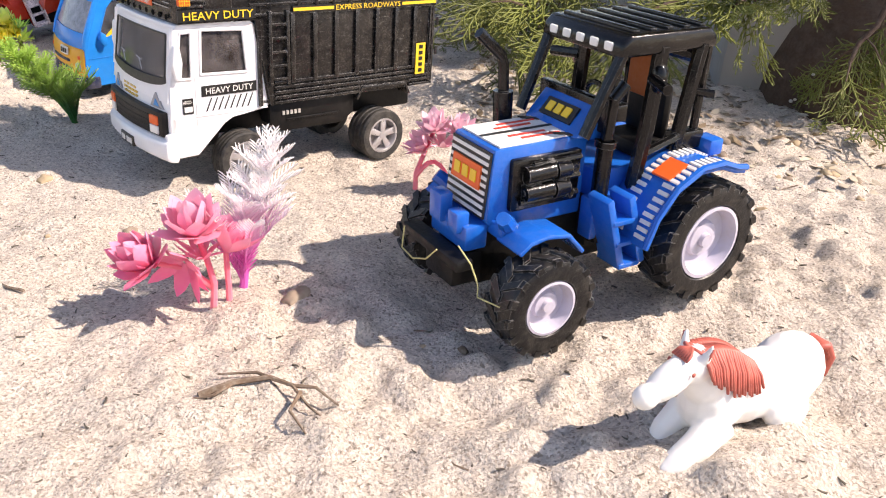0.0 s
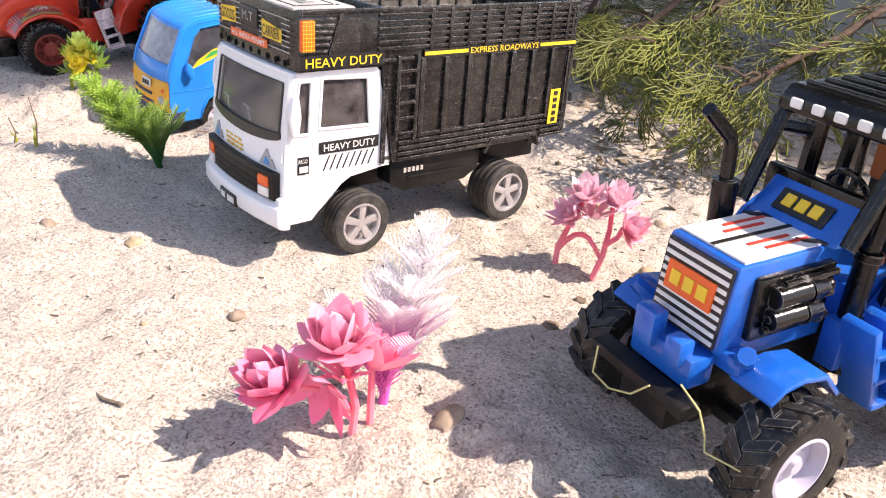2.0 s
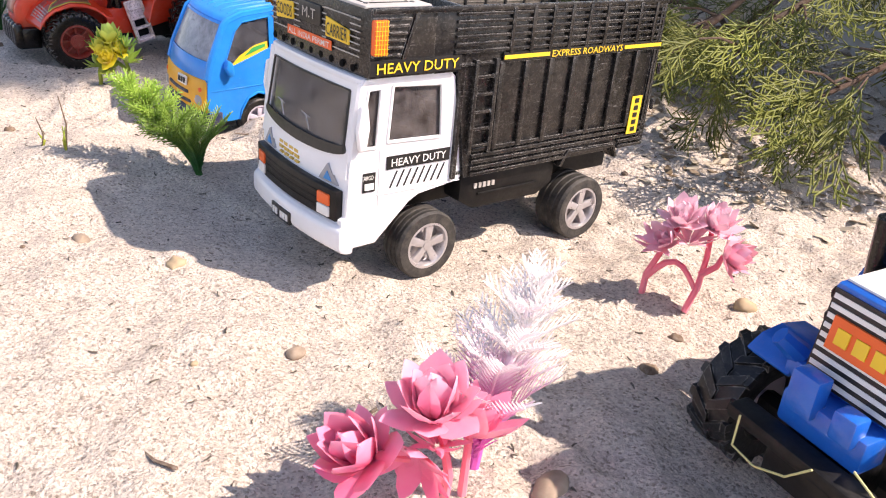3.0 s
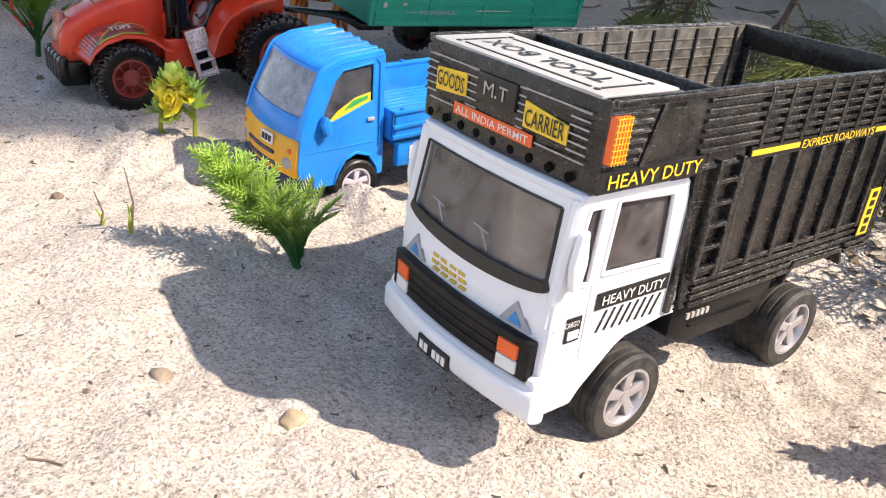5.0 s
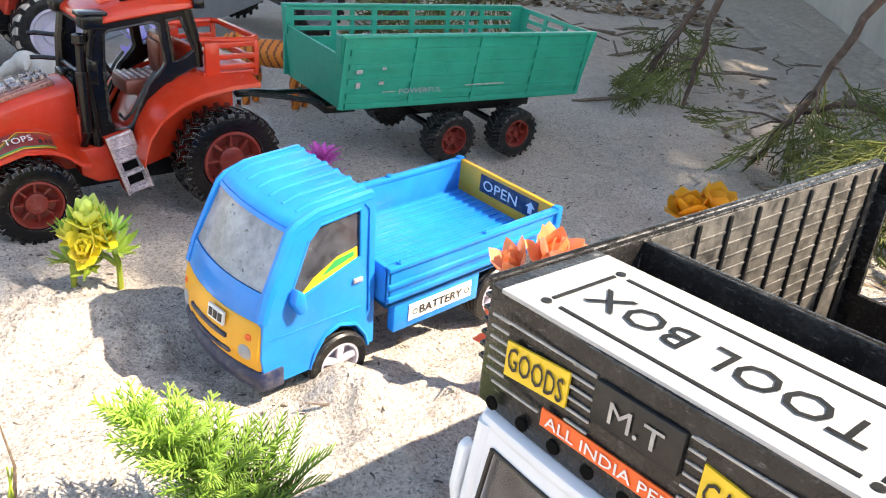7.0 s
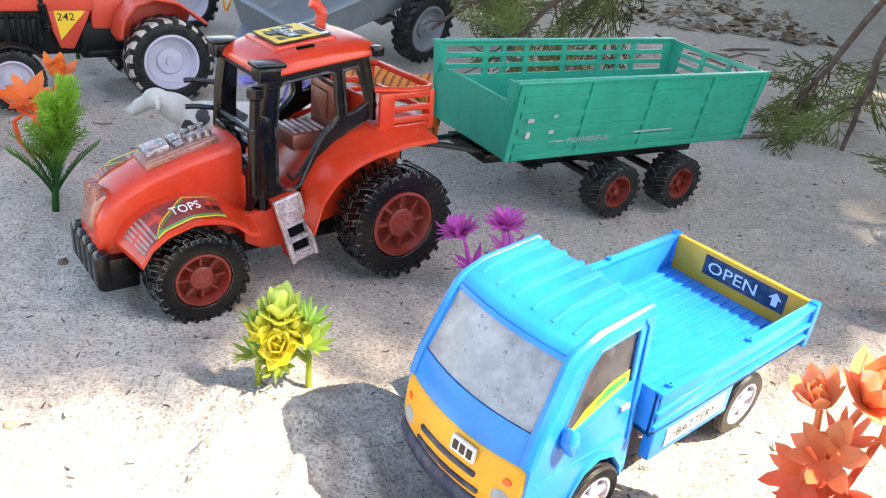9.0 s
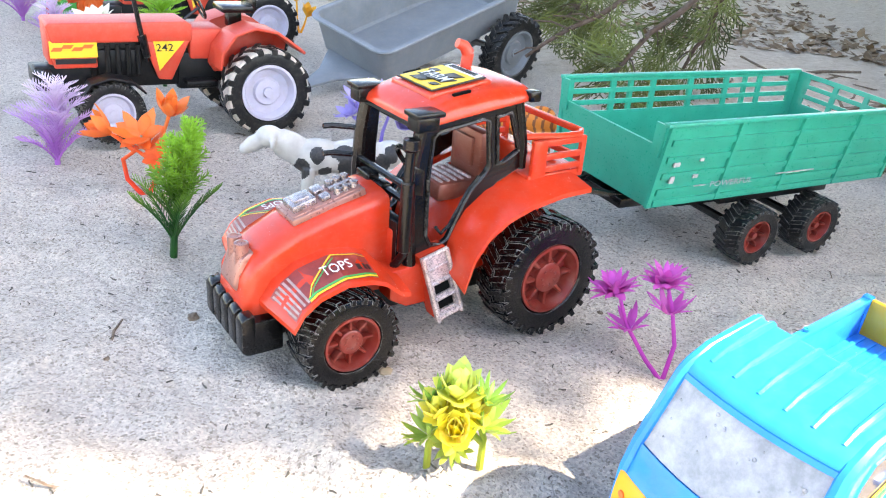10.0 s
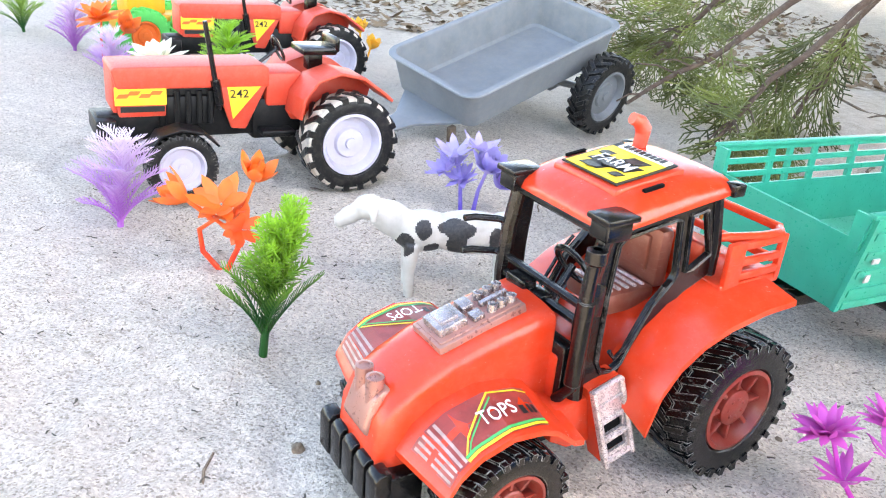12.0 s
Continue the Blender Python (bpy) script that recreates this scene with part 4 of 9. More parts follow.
    for x, y0, y1 in ((-0.0052, -0.0290, 0.0323), (-0.0282, -0.0298, 0.0320)):
        part("lid_line", decal(Geo(), (x, (y0 + y1) / 2, 0.1321), (0, 1, 0), (-1, 0, 0), y1 - y0, 0.0009), D_BLACK, lorry)
    for y in (-0.0325, 0.0350):
        part("lid_line", decal(Geo(), (-0.0170, y, 0.1321), (0, 1, 0), (-1, 0, 0), 0.0009, 0.0200), D_BLACK, lorry)
        for x in (-0.0050, -0.0292):
            part("lid_rivet", Geo().lathe([(0, 0.0003), (0.0011, 0.0003), (0.0012, 0)], (x, y, 0.1320), 12, False, "z"), D_BLACK, lorry)
    lettering("TOOL BOX", lorry, D_BLACK, (-0.0163, 0.0003, 0.1321), (0, -1, 0), (1, 0, 0), 0.0590, 0.0088)
    yy = W + 0.0018
    part("name_band", decal(Geo(), (-0.0270, W + 0.0006, 0.1062), *LEFT, 0.0500, 0.0066, 0.0006), D_BLACK, lorry)
    lettering("HEAVY DUTY", lorry, D_YELLOW, (-0.0275, W + 0.0015, 0.1062), *LEFT, 0.0450, 0.0046)
    for x0, x1 in ((-0.0780, -0.1085), (-0.1655, -0.1965)):
        part("yellow_stripe", decal(Geo(), ((x0 + x1) / 2, yy, 0.1068), *LEFT, abs(x1 - x0), 0.0019), D_YELLOW, lorry)
    part("express_band", decal(Geo(), (-0.1372, W + 0.0012, 0.1068), *LEFT, 0.1190, 0.0046, 0.0004), D_BLACK, lorry)
    lettering("EXPRESS ROADWAYS", lorry, D_YELLOW, (-0.1370, W + 0.0018, 0.1068), *LEFT, 0.0535, 0.0034)
    part("reflector", Geo().box(-0.0096, -0.0026, W - 0.001, W + 0.0026, 0.1120, 0.1268, 0.0005), D_ORANGE, lorry, "orange reflector with a fine grid")
    gd = Geo()
    for i in range(8):
        decal(gd, (-0.0061, W + 0.0027, 0.1130 + i * 0.0019), *LEFT, 0.0070, 0.0002)
    for i in range(5):
        decal(gd, (-0.0033 - i * 0.0014, W + 0.0027, 0.1195), *LEFT, 0.0002, 0.0150)
    part("reflector_grid", gd, D_YELLOW, lorry)
    part("side_plate", decal(Geo(), (-0.1838, W + 0.0024, 0.0672), *LEFT, 0.0086, 0.0222), D_YELLOW, lorry, "yellow upright plate")
    sp = Geo()
    for i in range(5):
        decal(sp, (-0.1838, W + 0.0028, 0.0757 - i * 0.0042), *LEFT, 0.0032, 0.0026)
    part("side_plate_marks", sp, D_BLACK, lorry)
    for s in (1, -1):
        road_wheel(lorry, -0.0430, s * 0.0365, 0.0128, 0.0185, 0.0150, s, RUBBER_CLEAN, CHROME)
        road_wheel(lorry, -0.1540, s * 0.0350, 0.0128, 0.0190, 0.0200, s, RUBBER_CLEAN, CHROME)
    bow(lorry, -0.0120, 0.0260, 0.0042, 0.0425, 0.0960, 9, ("wheel", "cab_interior", "lettering"))
    return lorry


make_lorry(vehicle_pose(-0.1388, 0.5124, 0.0, 42.2, -0.3, 0.9))


# ---- bright blue pick-up ----
def make_pickup(m):
    car = thing("toy_pickup", "bright blue toy pick-up with yellow nose, wheels sunk in sand", "toy truck", m)
    hw, bw = 0.0330, 0.0385
    side = [(0.0, 0.0115), (0.0, 0.0845), (0.002, 0.0868), (0.030, 0.0850), (0.0405, 0.0818), (0.0440, 0.0795), (0.0585, 0.0528), (0.0625, 0.042), (0.0640, 0.026), (0.0620, 0.0130), (0.0580, 0.0105), (0.0365, 0.0105), (0.0345, 0.0175), (0.0285, 0.0255), (0.0195, 0.0285), (0.0105, 0.0255), (0.0050, 0.0175), (0.0035, 0.0115)]
    win = [(0.0080, 0.0810), (0.0300, 0.0790), (0.0365, 0.0735), (0.0475, 0.0520), (0.0440, 0.0485), (0.0085, 0.0590)]
    cab = Geo()
    for s in (1, -1):
        o = [(-p[0], p[1]) for p in side] if s > 0 else side
        q = [(-p[0], p[1]) for p in win] if s > 0 else win
        cab.panel(o, [q], (0, s * hw, 0), (-1, 0, 0) if s > 0 else (1, 0, 0), (0, 0, 1), 0.0026)
        for i in range(len(win)):
            a, b = win[i], win[(i + 1) % len(win)]
            part("window_trim", Geo().tube([(a[0], s * hw, a[1]), (b[0], s * hw, b[1])], 0.0006, 5), SKYBLUE, car)
        # rounded shoulder along the roof, pillar and nose
        ridge = [(0.001, 0.0850), (0.030, 0.0833), (0.0405, 0.0802), (0.0440, 0.0780), (0.0578, 0.0525), (0.0615, 0.042)]
        cab.tube([(x, s * (hw - 0.0022), z) for x, z in ridge], 0.0026, 8)
        # wheel arch lip
        arch = [(0.0365, 0.0105), (0.0345, 0.0175), (0.0285, 0.0255), (0.0195, 0.0285), (0.0105, 0.0255), (0.0050, 0.0175), (0.0035, 0.0115)]
        part("arch_lip", Geo().tube([(x, s * (hw + 0.0002), z) for x, z in arch], 0.0010, 6), SKYBLUE, car)
        part("door_line", Geo().tube([(0.0035, s * (hw + 0.0002), 0.0300), (0.0035, s * (hw + 0.0002), 0.0800), (0.0060, s * (hw + 0.0002), 0.0830)], 0.0005, 5), SKYBLUE, car)
        part("body_line", Geo().box(0.008, 0.060, s * hw - 0.0004, s * hw + 0.0004, 0.0335, 0.0341, 0.0002), SKYBLUE, car)
    roof = [(0.0, 0.0840), (0.002, 0.0872), (0.030, 0.0855), (0.0405, 0.0823), (0.0440, 0.0797), (0.0425, 0.0772), (0.030, 0.0815), (0.003, 0.0832)]
    cab.prism(roof, "y", -hw + 0.002, hw - 0.002, 0.0010)
    for i in range(6):
        y = -0.0250 + i * 0.0100
        part("roof_rib", Geo().tube([(0.002, y, 0.0862), (0.012, y, 0.0863), (0.028, y, 0.0851), (0.036, y, 0.0827)], 0.0020, 9, 0.0014), SKYBLUE, car)
    cab.box(0.0, 0.0026, -hw + 0.001, hw - 0.001, 0.0115, 0.0850, 0.0006)
    slope = Vector((0.0440 - 0.0585, 0, 0.0795 - 0.0528))
    up, h = slope.normalized(), slope.length
    cab.panel([(-hw + 0.001, 0), (hw - 0.001, 0), (hw - 0.0016, h), (-hw + 0.0016, h)], [[(-hw + 0.0038, 0.0012), (hw - 0.0038, 0.0012), (hw - 0.0042, h - 0.0020), (-hw + 0.0042, h - 0.0020)]], (0.0588, 0, 0.0528), (0, 1, 0), up, 0.0022)
    cab.prism([(0.0585, 0.0532), (0.0627, 0.0415), (0.0600, 0.0415), (0.0560, 0.0525)], "y", -hw + 0.001, hw - 0.001, 0.0008)
    cab.box(0.004, 0.058, -hw + 0.002, hw - 0.002, 0.0290, 0.0310, 0.0004)
    part("cab", cab, SKYBLUE, car, "bright blue cab with a ribbed roof")
    nose = Geo().prism([(0.0627, 0.0420), (0.0646, 0.0350), (0.0656, 0.0260), (0.0640, 0.0180), (0.0560, 0.0180), (0.0560, 0.0420)], "y", -hw + 0.0008, hw - 0.0008, 0.0016)
    part("nose_panel", nose, YELLOW, car, "yellow front panel")
    lip = Geo().prism([(0.0640, 0.0185), (0.0660, 0.0150), (0.0640, 0.0085), (0.0520, 0.0085), (0.0520, 0.0185)], "y", -hw - 0.0008, hw + 0.0008, 0.0012)
    part("bumper", lip, NAVY, car, "sand-scuffed dark bumper")
    sl = Geo()
    for z, ww in ((0.0300, 0.030), (0.0235, 0.034)):
        sl.box(0.0630, 0.0662, -ww / 2, ww / 2, z - 0.0011, z + 0.0011, 0.0005)
    part("grille_slot", sl, NAVY, car)
    for s in (1, -1):
        part("headlight", Geo().lathe([(0, 0.0022), (0.0026, 0.0018), (0.0036, 0.0008), (0.0036, -0.002), (0, -0.002)], (0.0645, s * 0.0255, 0.0268), 20, False, "x"), D_GREY, car, "dark round headlight")
        part("indicator", Geo().lathe([(0, 0.0016), (0.0016, 0.0010), (0.0018, -0.002), (0, -0.002)], (0.0640, s * 0.0270, 0.0345), 14, False, "x"), D_ORANGE, car)
        mi = Geo().prism([(0.0420, 0.0445), (0.0465, 0.0435), (0.0500, 0.0500), (0.0475, 0.0560), (0.0430, 0.0530)], "y", *sorted((s * (hw + 0.0006), s * (hw + 0.0046))), 0.0012)
        part("wing_mirror", mi, SKYBLUE, car)
        pts = [(-p[0], p[1]) for p in win] if s > 0 else win
        part("window_pane", Geo().panel(pts, [], (0, s * (hw - 0.0010), 0), (-1, 0, 0) if s > 0 else (1, 0, 0), (0, 0, 1), 0.0005), GLASS_SIDE, car)
        g1, g2 = Geo(), Geo()
        tri = [(0.0430, 0.0490), (0.0100, 0.0590), (0.0100, 0.0640), (0.0200, 0.0622), (0.0340, 0.0560)]
        sg = lambda q: [(-p[0], p[1]) for p in q] if s > 0 else q
        part("window_sticker", g1.panel(sg(tri), [], (0, s * (hw - 0.0004), 0), (-1, 0, 0) if s > 0 else (1, 0, 0), (0, 0, 1), 0.0003), D_YELLOW, car, "yellow and green window sticker")
        tri = [(0.0300, 0.0555), (0.0120, 0.0605), (0.0120, 0.0625), (0.0220, 0.0608)]
        part("sticker_stripe", g2.panel(sg(tri), [], (0, s * (hw - 0.0001), 0), (-1, 0, 0) if s > 0 else (1, 0, 0), (0, 0, 1), 0.0003), D_GREEN, car)
        hd = Geo().box(0.0075, 0.0125, *sorted((s * (hw - 0.0005), s * (hw + 0.0008))), 0.0470, 0.0492, 0.0005)
        part("door_handle", hd, D_GREY, car)
    pane = Geo().panel([(-hw + 0.0036, 0.0010), (hw - 0.0036, 0.0010), (hw - 0.0040, h - 0.0018), (-hw + 0.0040, h - 0.0018)], [], (0.0578, 0, 0.0528), (0, 1, 0), up, 0.0006)
    part("windscreen", pane, GLASS_CLOUDY, car, "cloudy clear windscreen with droplets")
    dr = Geo()
    rr = random.Random(5)
    for i in range(26):
        a, b = rr.uniform(-0.026, 0.026), rr.uniform(0.004, h - 0.004)
        o = Vector((0.0580, 0, 0.0528)) + Vector((0, a, 0)) + up * b
        k = rr.choice((0.0004, 0.0005, 0.0008))
        dr.ball(o, k * 0.6, k, k, 7, 5)
    part("droplet", dr, GLASS_CLOUDY, car, smooth=60)
    part("cab_interior", Geo().box(0.006, 0.026, -0.028, 0.028, 0.031, 0.046, 0.003).box(0.004, 0.010, -0.028, 0.028, 0.031, 0.066, 0.003).box(0.046, 0.057, -0.029, 0.029, 0.031, 0.050, 0.002), NAVY, car)
    wh = Geo()
    for i in range(16):
        a, b = 2 * math.pi * i / 16, 2 * math.pi * (i + 1) / 16
        wh.tube([(0.041 + 0.004 * math.sin(a), 0.014 + 0.008 * math.cos(a), 0.055 + 0.007 * math.sin(a)), (0.041 + 0.004 * math.sin(b), 0.014 + 0.008 * math.cos(b), 0.055 + 0.007 * math.sin(b))], 0.0009, 5)
    part("steering_wheel", wh, DULLBLACK, car)
    part("nose_plate", decal(Geo(), (0.0652, 0.0085, 0.0375), (0, 1, 0), (-0.15, 0, 1), 0.0110, 0.0062, 0.0005), D_WHITE, car)
    mk = Geo()
    for y in (0.0052, 0.0085, 0.0118):
        decal(mk, (0.0658, y, 0.0375), (0, 1, 0), (-0.15, 0, 1), 0.0022, 0.0036)
    part("nose_plate_marks", mk, D_BLACK, car)
    # load bed
    R = -0.1160
    bed = Geo()
    bed.box(R, -0.0022, -bw, bw, 0.0310, 0.0340, 0.0006)
    for i in range(13):
        y = -bw + 0.006 + i * (2 * bw - 0.012) / 12
        part("floor_rib", Geo().box(R + 0.004, -0.005, y - 0.0011, y + 0.0011, 0.0335, 0.0348, 0.0005), SKYBLUE, car)
    for s in (1, -1):
        bed.box(R, -0.0022, *sorted((s * (bw - 0.0024), s * bw)), 0.0310, 0.0520, 0.0007)
        for z0, z1, a, b in ((0.0345, 0.0372, 0.0010, 0.0014), (0.0410, 0.0436, 0.0010, 0.0014), (0.0500, 0.0524, 0.0030, 0.0012)):
            part("side_rail", Geo().box(R, -0.0022, *sorted((s * (bw - a), s * (bw + b))), z0, z1, 0.0006), SKYBLUE, car)
        bed.box(R - 0.0012, R + 0.0030, *sorted((s * (bw - 0.0030), s * (bw + 0.0015))), 0.0300, 0.0532, 0.0006)
        bed.box(-0.0620, -0.0080, *sorted((s * (bw - 0.0060), s * (bw - 0.0010))), 0.0150, 0.0315, 0.0008)
        bed.box(-0.018, -0.012, *sorted((s * (bw - 0.0045), s * (bw - 0.0010))), 0.0340, 0.0500, 0.0008)
        for x in (-0.009, -0.062):
            bed.lathe([(0.0006, 0.0012), (0.0014, 0.0012), (0.0014, -0.001), (0.0006, -0.001)], (x, s * (bw - 0.001), 0.0526), 12, True, "z")
    bed.box(-0.0046, -0.0022, -bw, bw, 0.0310, 0.0520, 0.0006)
    part("load_bed", bed, SKYBLUE, car, "blue ribbed load bed")
    part("tailgate", Geo().box(R - 0.0004, R + 0.0022, -bw + 0.0026, bw - 0.0026, 0.0325, 0.0525, 0.0006), YELLOW, car, "yellow tailgate")
    part("tailgate_label", decal(Geo(), (R + 0.0024, 0.004, 0.0450), (0, 1, 0), (0, 0, 1), 0.0440, 0.0105), NAVY, car)
    lettering("OPEN", car, D_WHITE, (R + 0.0027, -0.002, 0.0450), (0, 1, 0), (0, 0, 1), 0.0265, 0.0062)
    part("arrow", Geo().add([(R + 0.0028, y, z) for y, z in ((0.0195, 0.0418), (0.0225, 0.0418), (0.0225, 0.0455), (0.0245, 0.0455), (0.0210, 0.0488), (0.0175, 0.0455), (0.0195, 0.0455))], [tuple(range(7))]), D_WHITE, car, smooth=0)
    part("battery_label", decal(Geo(), (-0.0365, bw - 0.0007, 0.0235), *LEFT, 0.0400, 0.0088), D_WHITE, car)
    lettering("BATTERY", car, D_BLACK, (-0.0365, bw - 0.0004, 0.0235), *LEFT, 0.0270, 0.0046)
    rg = Geo()
    for x in (-0.0200, -0.0530):
        rg.lathe([(0.0011, 0.0002), (0.0016, 0.0002)], (x, bw - 0.0003, 0.0235), 16, False, "y")
    part("label_ring", rg, D_BLACK, car)
    part("chassis", Geo().box(R + 0.004, 0.050, -0.020, 0.020, 0.0130, 0.0310, 0.001), NAVY, car)
    for s in (1, -1):
        road_wheel(car, 0.0195, s * 0.0295, 0.0085, 0.0150, 0.0110, s, RUBBER, RIMWHITE)
        road_wheel(car, -0.0780, s * 0.0310, 0.0110, 0.0155, 0.0120, s, RUBBER, RIMWHITE)
    bow(car, 0.0200, 0.0420, 0.0058, hw, skip=("wheel", "tyre", "rim"))
    for ob in list(car.children):
        if ob.name.startswith("wheel") or min(v.co.x for v in ob.data.vertices) < -0.01:
            continue
        for v in ob.data.vertices:
            if v.co.z > 0.046:
                v.co.y *= 1 - 0.09 * (v.co.z - 0.046) / 0.040
    return car


make_pickup(vehicle_pose(-0.2311, 0.7379, 0.0008, 44.4, 3.0, -3.0))


# ---- red cabbed tractor ----
HATCH = plastic("brown_hatching", (0.34, 0.24, 0.22), 0.35, vary=0.3, scale=200)
STICKER_MAROON = plastic("maroon_sticker", (0.25, 0.035, 0.028), 0.35, vary=0.25, scale=150, wear=0.15)
RUBBER_BROWN = plastic("brown_black_rubber", (0.0040, 0.0036, 0.0038), 0.22, dust=0.05, bump=0.30, dust_at=0.70, spec=0.40, wear=0.16, edge=0.55)


LADDER = plastic("silver_ladder_plastic", (0.56, 0.47, 0.46), 0.26, metal=0.5, vary=0.3, scale=120, dust=0.12, wear=0.3)


def make_farm_tractor(m):
    tr = thing("toy_tractor", "red cabbed toy tractor with brown-red wheel hubs, on shaded sand", "toy tractor", m)
    # bonnet: station, half width, crown height
    rings = []
    for x, w, zt in ((0.0412, 0.0160, 0.0400), (0.0396, 0.0182, 0.0490), (0.0340, 0.0196, 0.0580), (0.0255, 0.0200, 0.0640), (0.0120, 0.0204, 0.0705), (-0.0080, 0.0208, 0.0765), (-0.0260, 0.0211, 0.0808), (-0.0345, 0.0212, 0.0822)):
        w *= 0.86
        half = [(w, 0.0300), (w * 1.01, lerp(0.03, zt, 0.6)), (w, zt - 0.0058), (w * 0.965, zt - 0.0031), (w * 0.88, zt - 0.0016), (w * 0.52, zt - 0.0005), (0.0, zt)]
        rings.append([(x, y, z) for y, z in half] + [(x, -y, z) for y, z in half[-2::-1]])
    bonnet = part("bonnet", Geo().loft(rings), RED, tr, "glossy orange-red bonnet", smooth=50)
    part("scuttle", Geo().box(-0.0440, -0.0335, -0.0225, 0.0225, 0.0260, 0.0640, 0.0015), RED, tr)
    body = part("body_tub", Geo().prism([(-0.0440, 0.0250), (-0.0440, 0.0470), (-0.0640, 0.0470), (-0.0760, 0.0700), (-0.1120, 0.0830), (-0.1330, 0.0830), (-0.1330, 0.0420), (-0.0700, 0.0250)], "y", -0.0220, 0.0220, 0.0016), RED, tr)
    part("rear_panel", Geo().box(-0.1085, -0.1055, -0.0230, 0.0230, 0.0780, 0.1000, 0.0010), RED, tr)
    for s in (1, -1):
        part("sill", Geo().prism([(-0.0300, 0.0450), (-0.0300, 0.0290), (-0.0400, 0.0230), (-0.0600, 0.0230), (-0.0600, 0.0465)], "y", *sorted((s * 0.0180, s * 0.0300)), 0.0012), RED, tr)
    # front mudguards, sloping outwards
    arc_in = [(0.0335, 0.0385), (0.0275, 0.0480), (0.0175, 0.0550), (0.0020, 0.0592), (-0.0115, 0.0580), (-0.0210, 0.0545), (-0.0290, 0.0465), (-0.0335, 0.0455)]
    arc_out = [(0.0285, 0.0360), (0.0235, 0.0440), (0.0155, 0.0500), (0.0020, 0.0540), (-0.0105, 0.0528), (-0.0180, 0.0500), (-0.0270, 0.0425), (-0.0320, 0.0415)]
    for s, lift in ((1, 0.0), (-1, 0.0072)):
        # the far one is bent up a little
        inner, outer = [(x, z + 0.4 * lift) for x, z in arc_in], [(x, z + lift) for x, z in arc_out]
        rg = []
        for (xi, zi), (xo, zo) in zip(inner, outer):
            q = [(xi, 0.0162, zi), (lerp(xi, xo, 0.5), 0.0325, lerp(zi, zo, 0.42)), (xo, 0.0462, zo), (xo, 0.0466, zo - 0.0022), (lerp(xi, xo, 0.5), 0.0325, lerp(zi, zo, 0.42) - 0.0024), (xi, 0.0162, zi - 0.0026)]
            rg.append([(x, s * y, z) for x, y, z in (q if s > 0 else q[::-1])])
        f = Geo().loft(rg)
        part("front_mudguard", f, RED, tr, smooth=28)

        def at(k, v, up=0.0003):
            """A place on the mudguard: k along its arc in stations, v from its inner to its outer rim."""
            a = min(int(k), 6)
            g = k - a
            xi, zi = lerp(inner[a][0], inner[a + 1][0], g), lerp(inner[a][1], inner[a + 1][1], g)
            xo, zo = lerp(outer[a][0], outer[a + 1][0], g), lerp(outer[a][1], outer[a + 1][1], g)
            z = lerp(zi, zo, 0.84 * v) if v < 0.5 else lerp(lerp(zi, zo, 0.42), zo, (v - 0.5) * 2)
            return Vector((lerp(xi, xo, v), s * lerp(0.0162, 0.0462, v), z + up))

        def patch(name, k0, k1, lo, hi, mat, up, cuts=10):
            """A sticker over the arc from k0 to k1; lo and hi give its rims at both ends."""
            g = Geo()
            for i in range(cuts):
                p, q = i / cuts, (i + 1) / cuts
                for j in range(4):
                    u, w = j / 4, (j + 1) / 4
                    c = []
                    for f2, v2 in ((p, u), (p, w), (q, w), (q, u)):
                        c.append(at(lerp(k0, k1, f2), lerp(lerp(lo[0], lo[1], f2), lerp(hi[0], hi[1], f2), v2), up))
                    g.add(c if s > 0 else c[::-1], [(0, 1, 2, 3)])
            return part(name, g, mat, tr, smooth=50)

        patch("mudguard_sticker", 0.35, 4.6, (0.22, 0.26), (0.95, 0.92), STICKER_MAROON, 0.0003, 16)
        for i in range(5):
            patch("sticker_hatch", 0.42 + i * 0.24, 0.53 + i * 0.24, (0.26, 0.26), (0.92, 0.92), HATCH, 0.00045, 2)
        for nm, v0, mat in (("sticker_band", 0.91, D_YELLOW), ("sticker_line", 0.86, D_GREEN)):
            patch(nm, 1.5, 4.6, (v0, v0 - 0.05), (v0 + 0.04, v0 - 0.01), mat, 0.0006, 14)
        patch("sticker_band", 1.5, 3.1, (0.88, 0.26), (0.91, 0.295), D_YELLOW, 0.0006)
        patch("sticker_band", 3.1, 4.6, (0.26, 0.34), (0.29, 0.365), D_YELLOW, 0.0006)
        patch("sticker_line", 1.65, 3.1, (0.88, 0.34), (0.905, 0.37), D_GREEN, 0.0006)
        for i in range(3):
            patch("sticker_mark", 3.75 + i * 0.26, 3.92 + i * 0.26, (0.58, 0.58), (0.72, 0.72), D_BLACK, 0.0006, 2)
        o, e1, e2 = at(2.95, 0.62, 0.0010), at(3.5, 0.69, 0.0009) - at(2.4, 0.69, 0.0009), at(2.95, 0.58, 0) - at(2.95, 0.80, 0)
        lettering("TOPS", tr, D_WHITE, o, e1 if s > 0 else -e1, e2, 0.0150, 0.0066)
    # rear mudguards
    inner = [(-0.0615, 0.0440), (-0.0660, 0.0590), (-0.0740, 0.0710), (-0.0860, 0.0800), (-0.1000, 0.0845), (-0.1180, 0.0862), (-0.1360, 0.0855)]
    outer = [(-0.0615, 0.0370), (-0.0665, 0.0540), (-0.0745, 0.0645), (-0.0860, 0.0720), (-0.1000, 0.0768), (-0.1200, 0.0800), (-0.1390, 0.0805)]
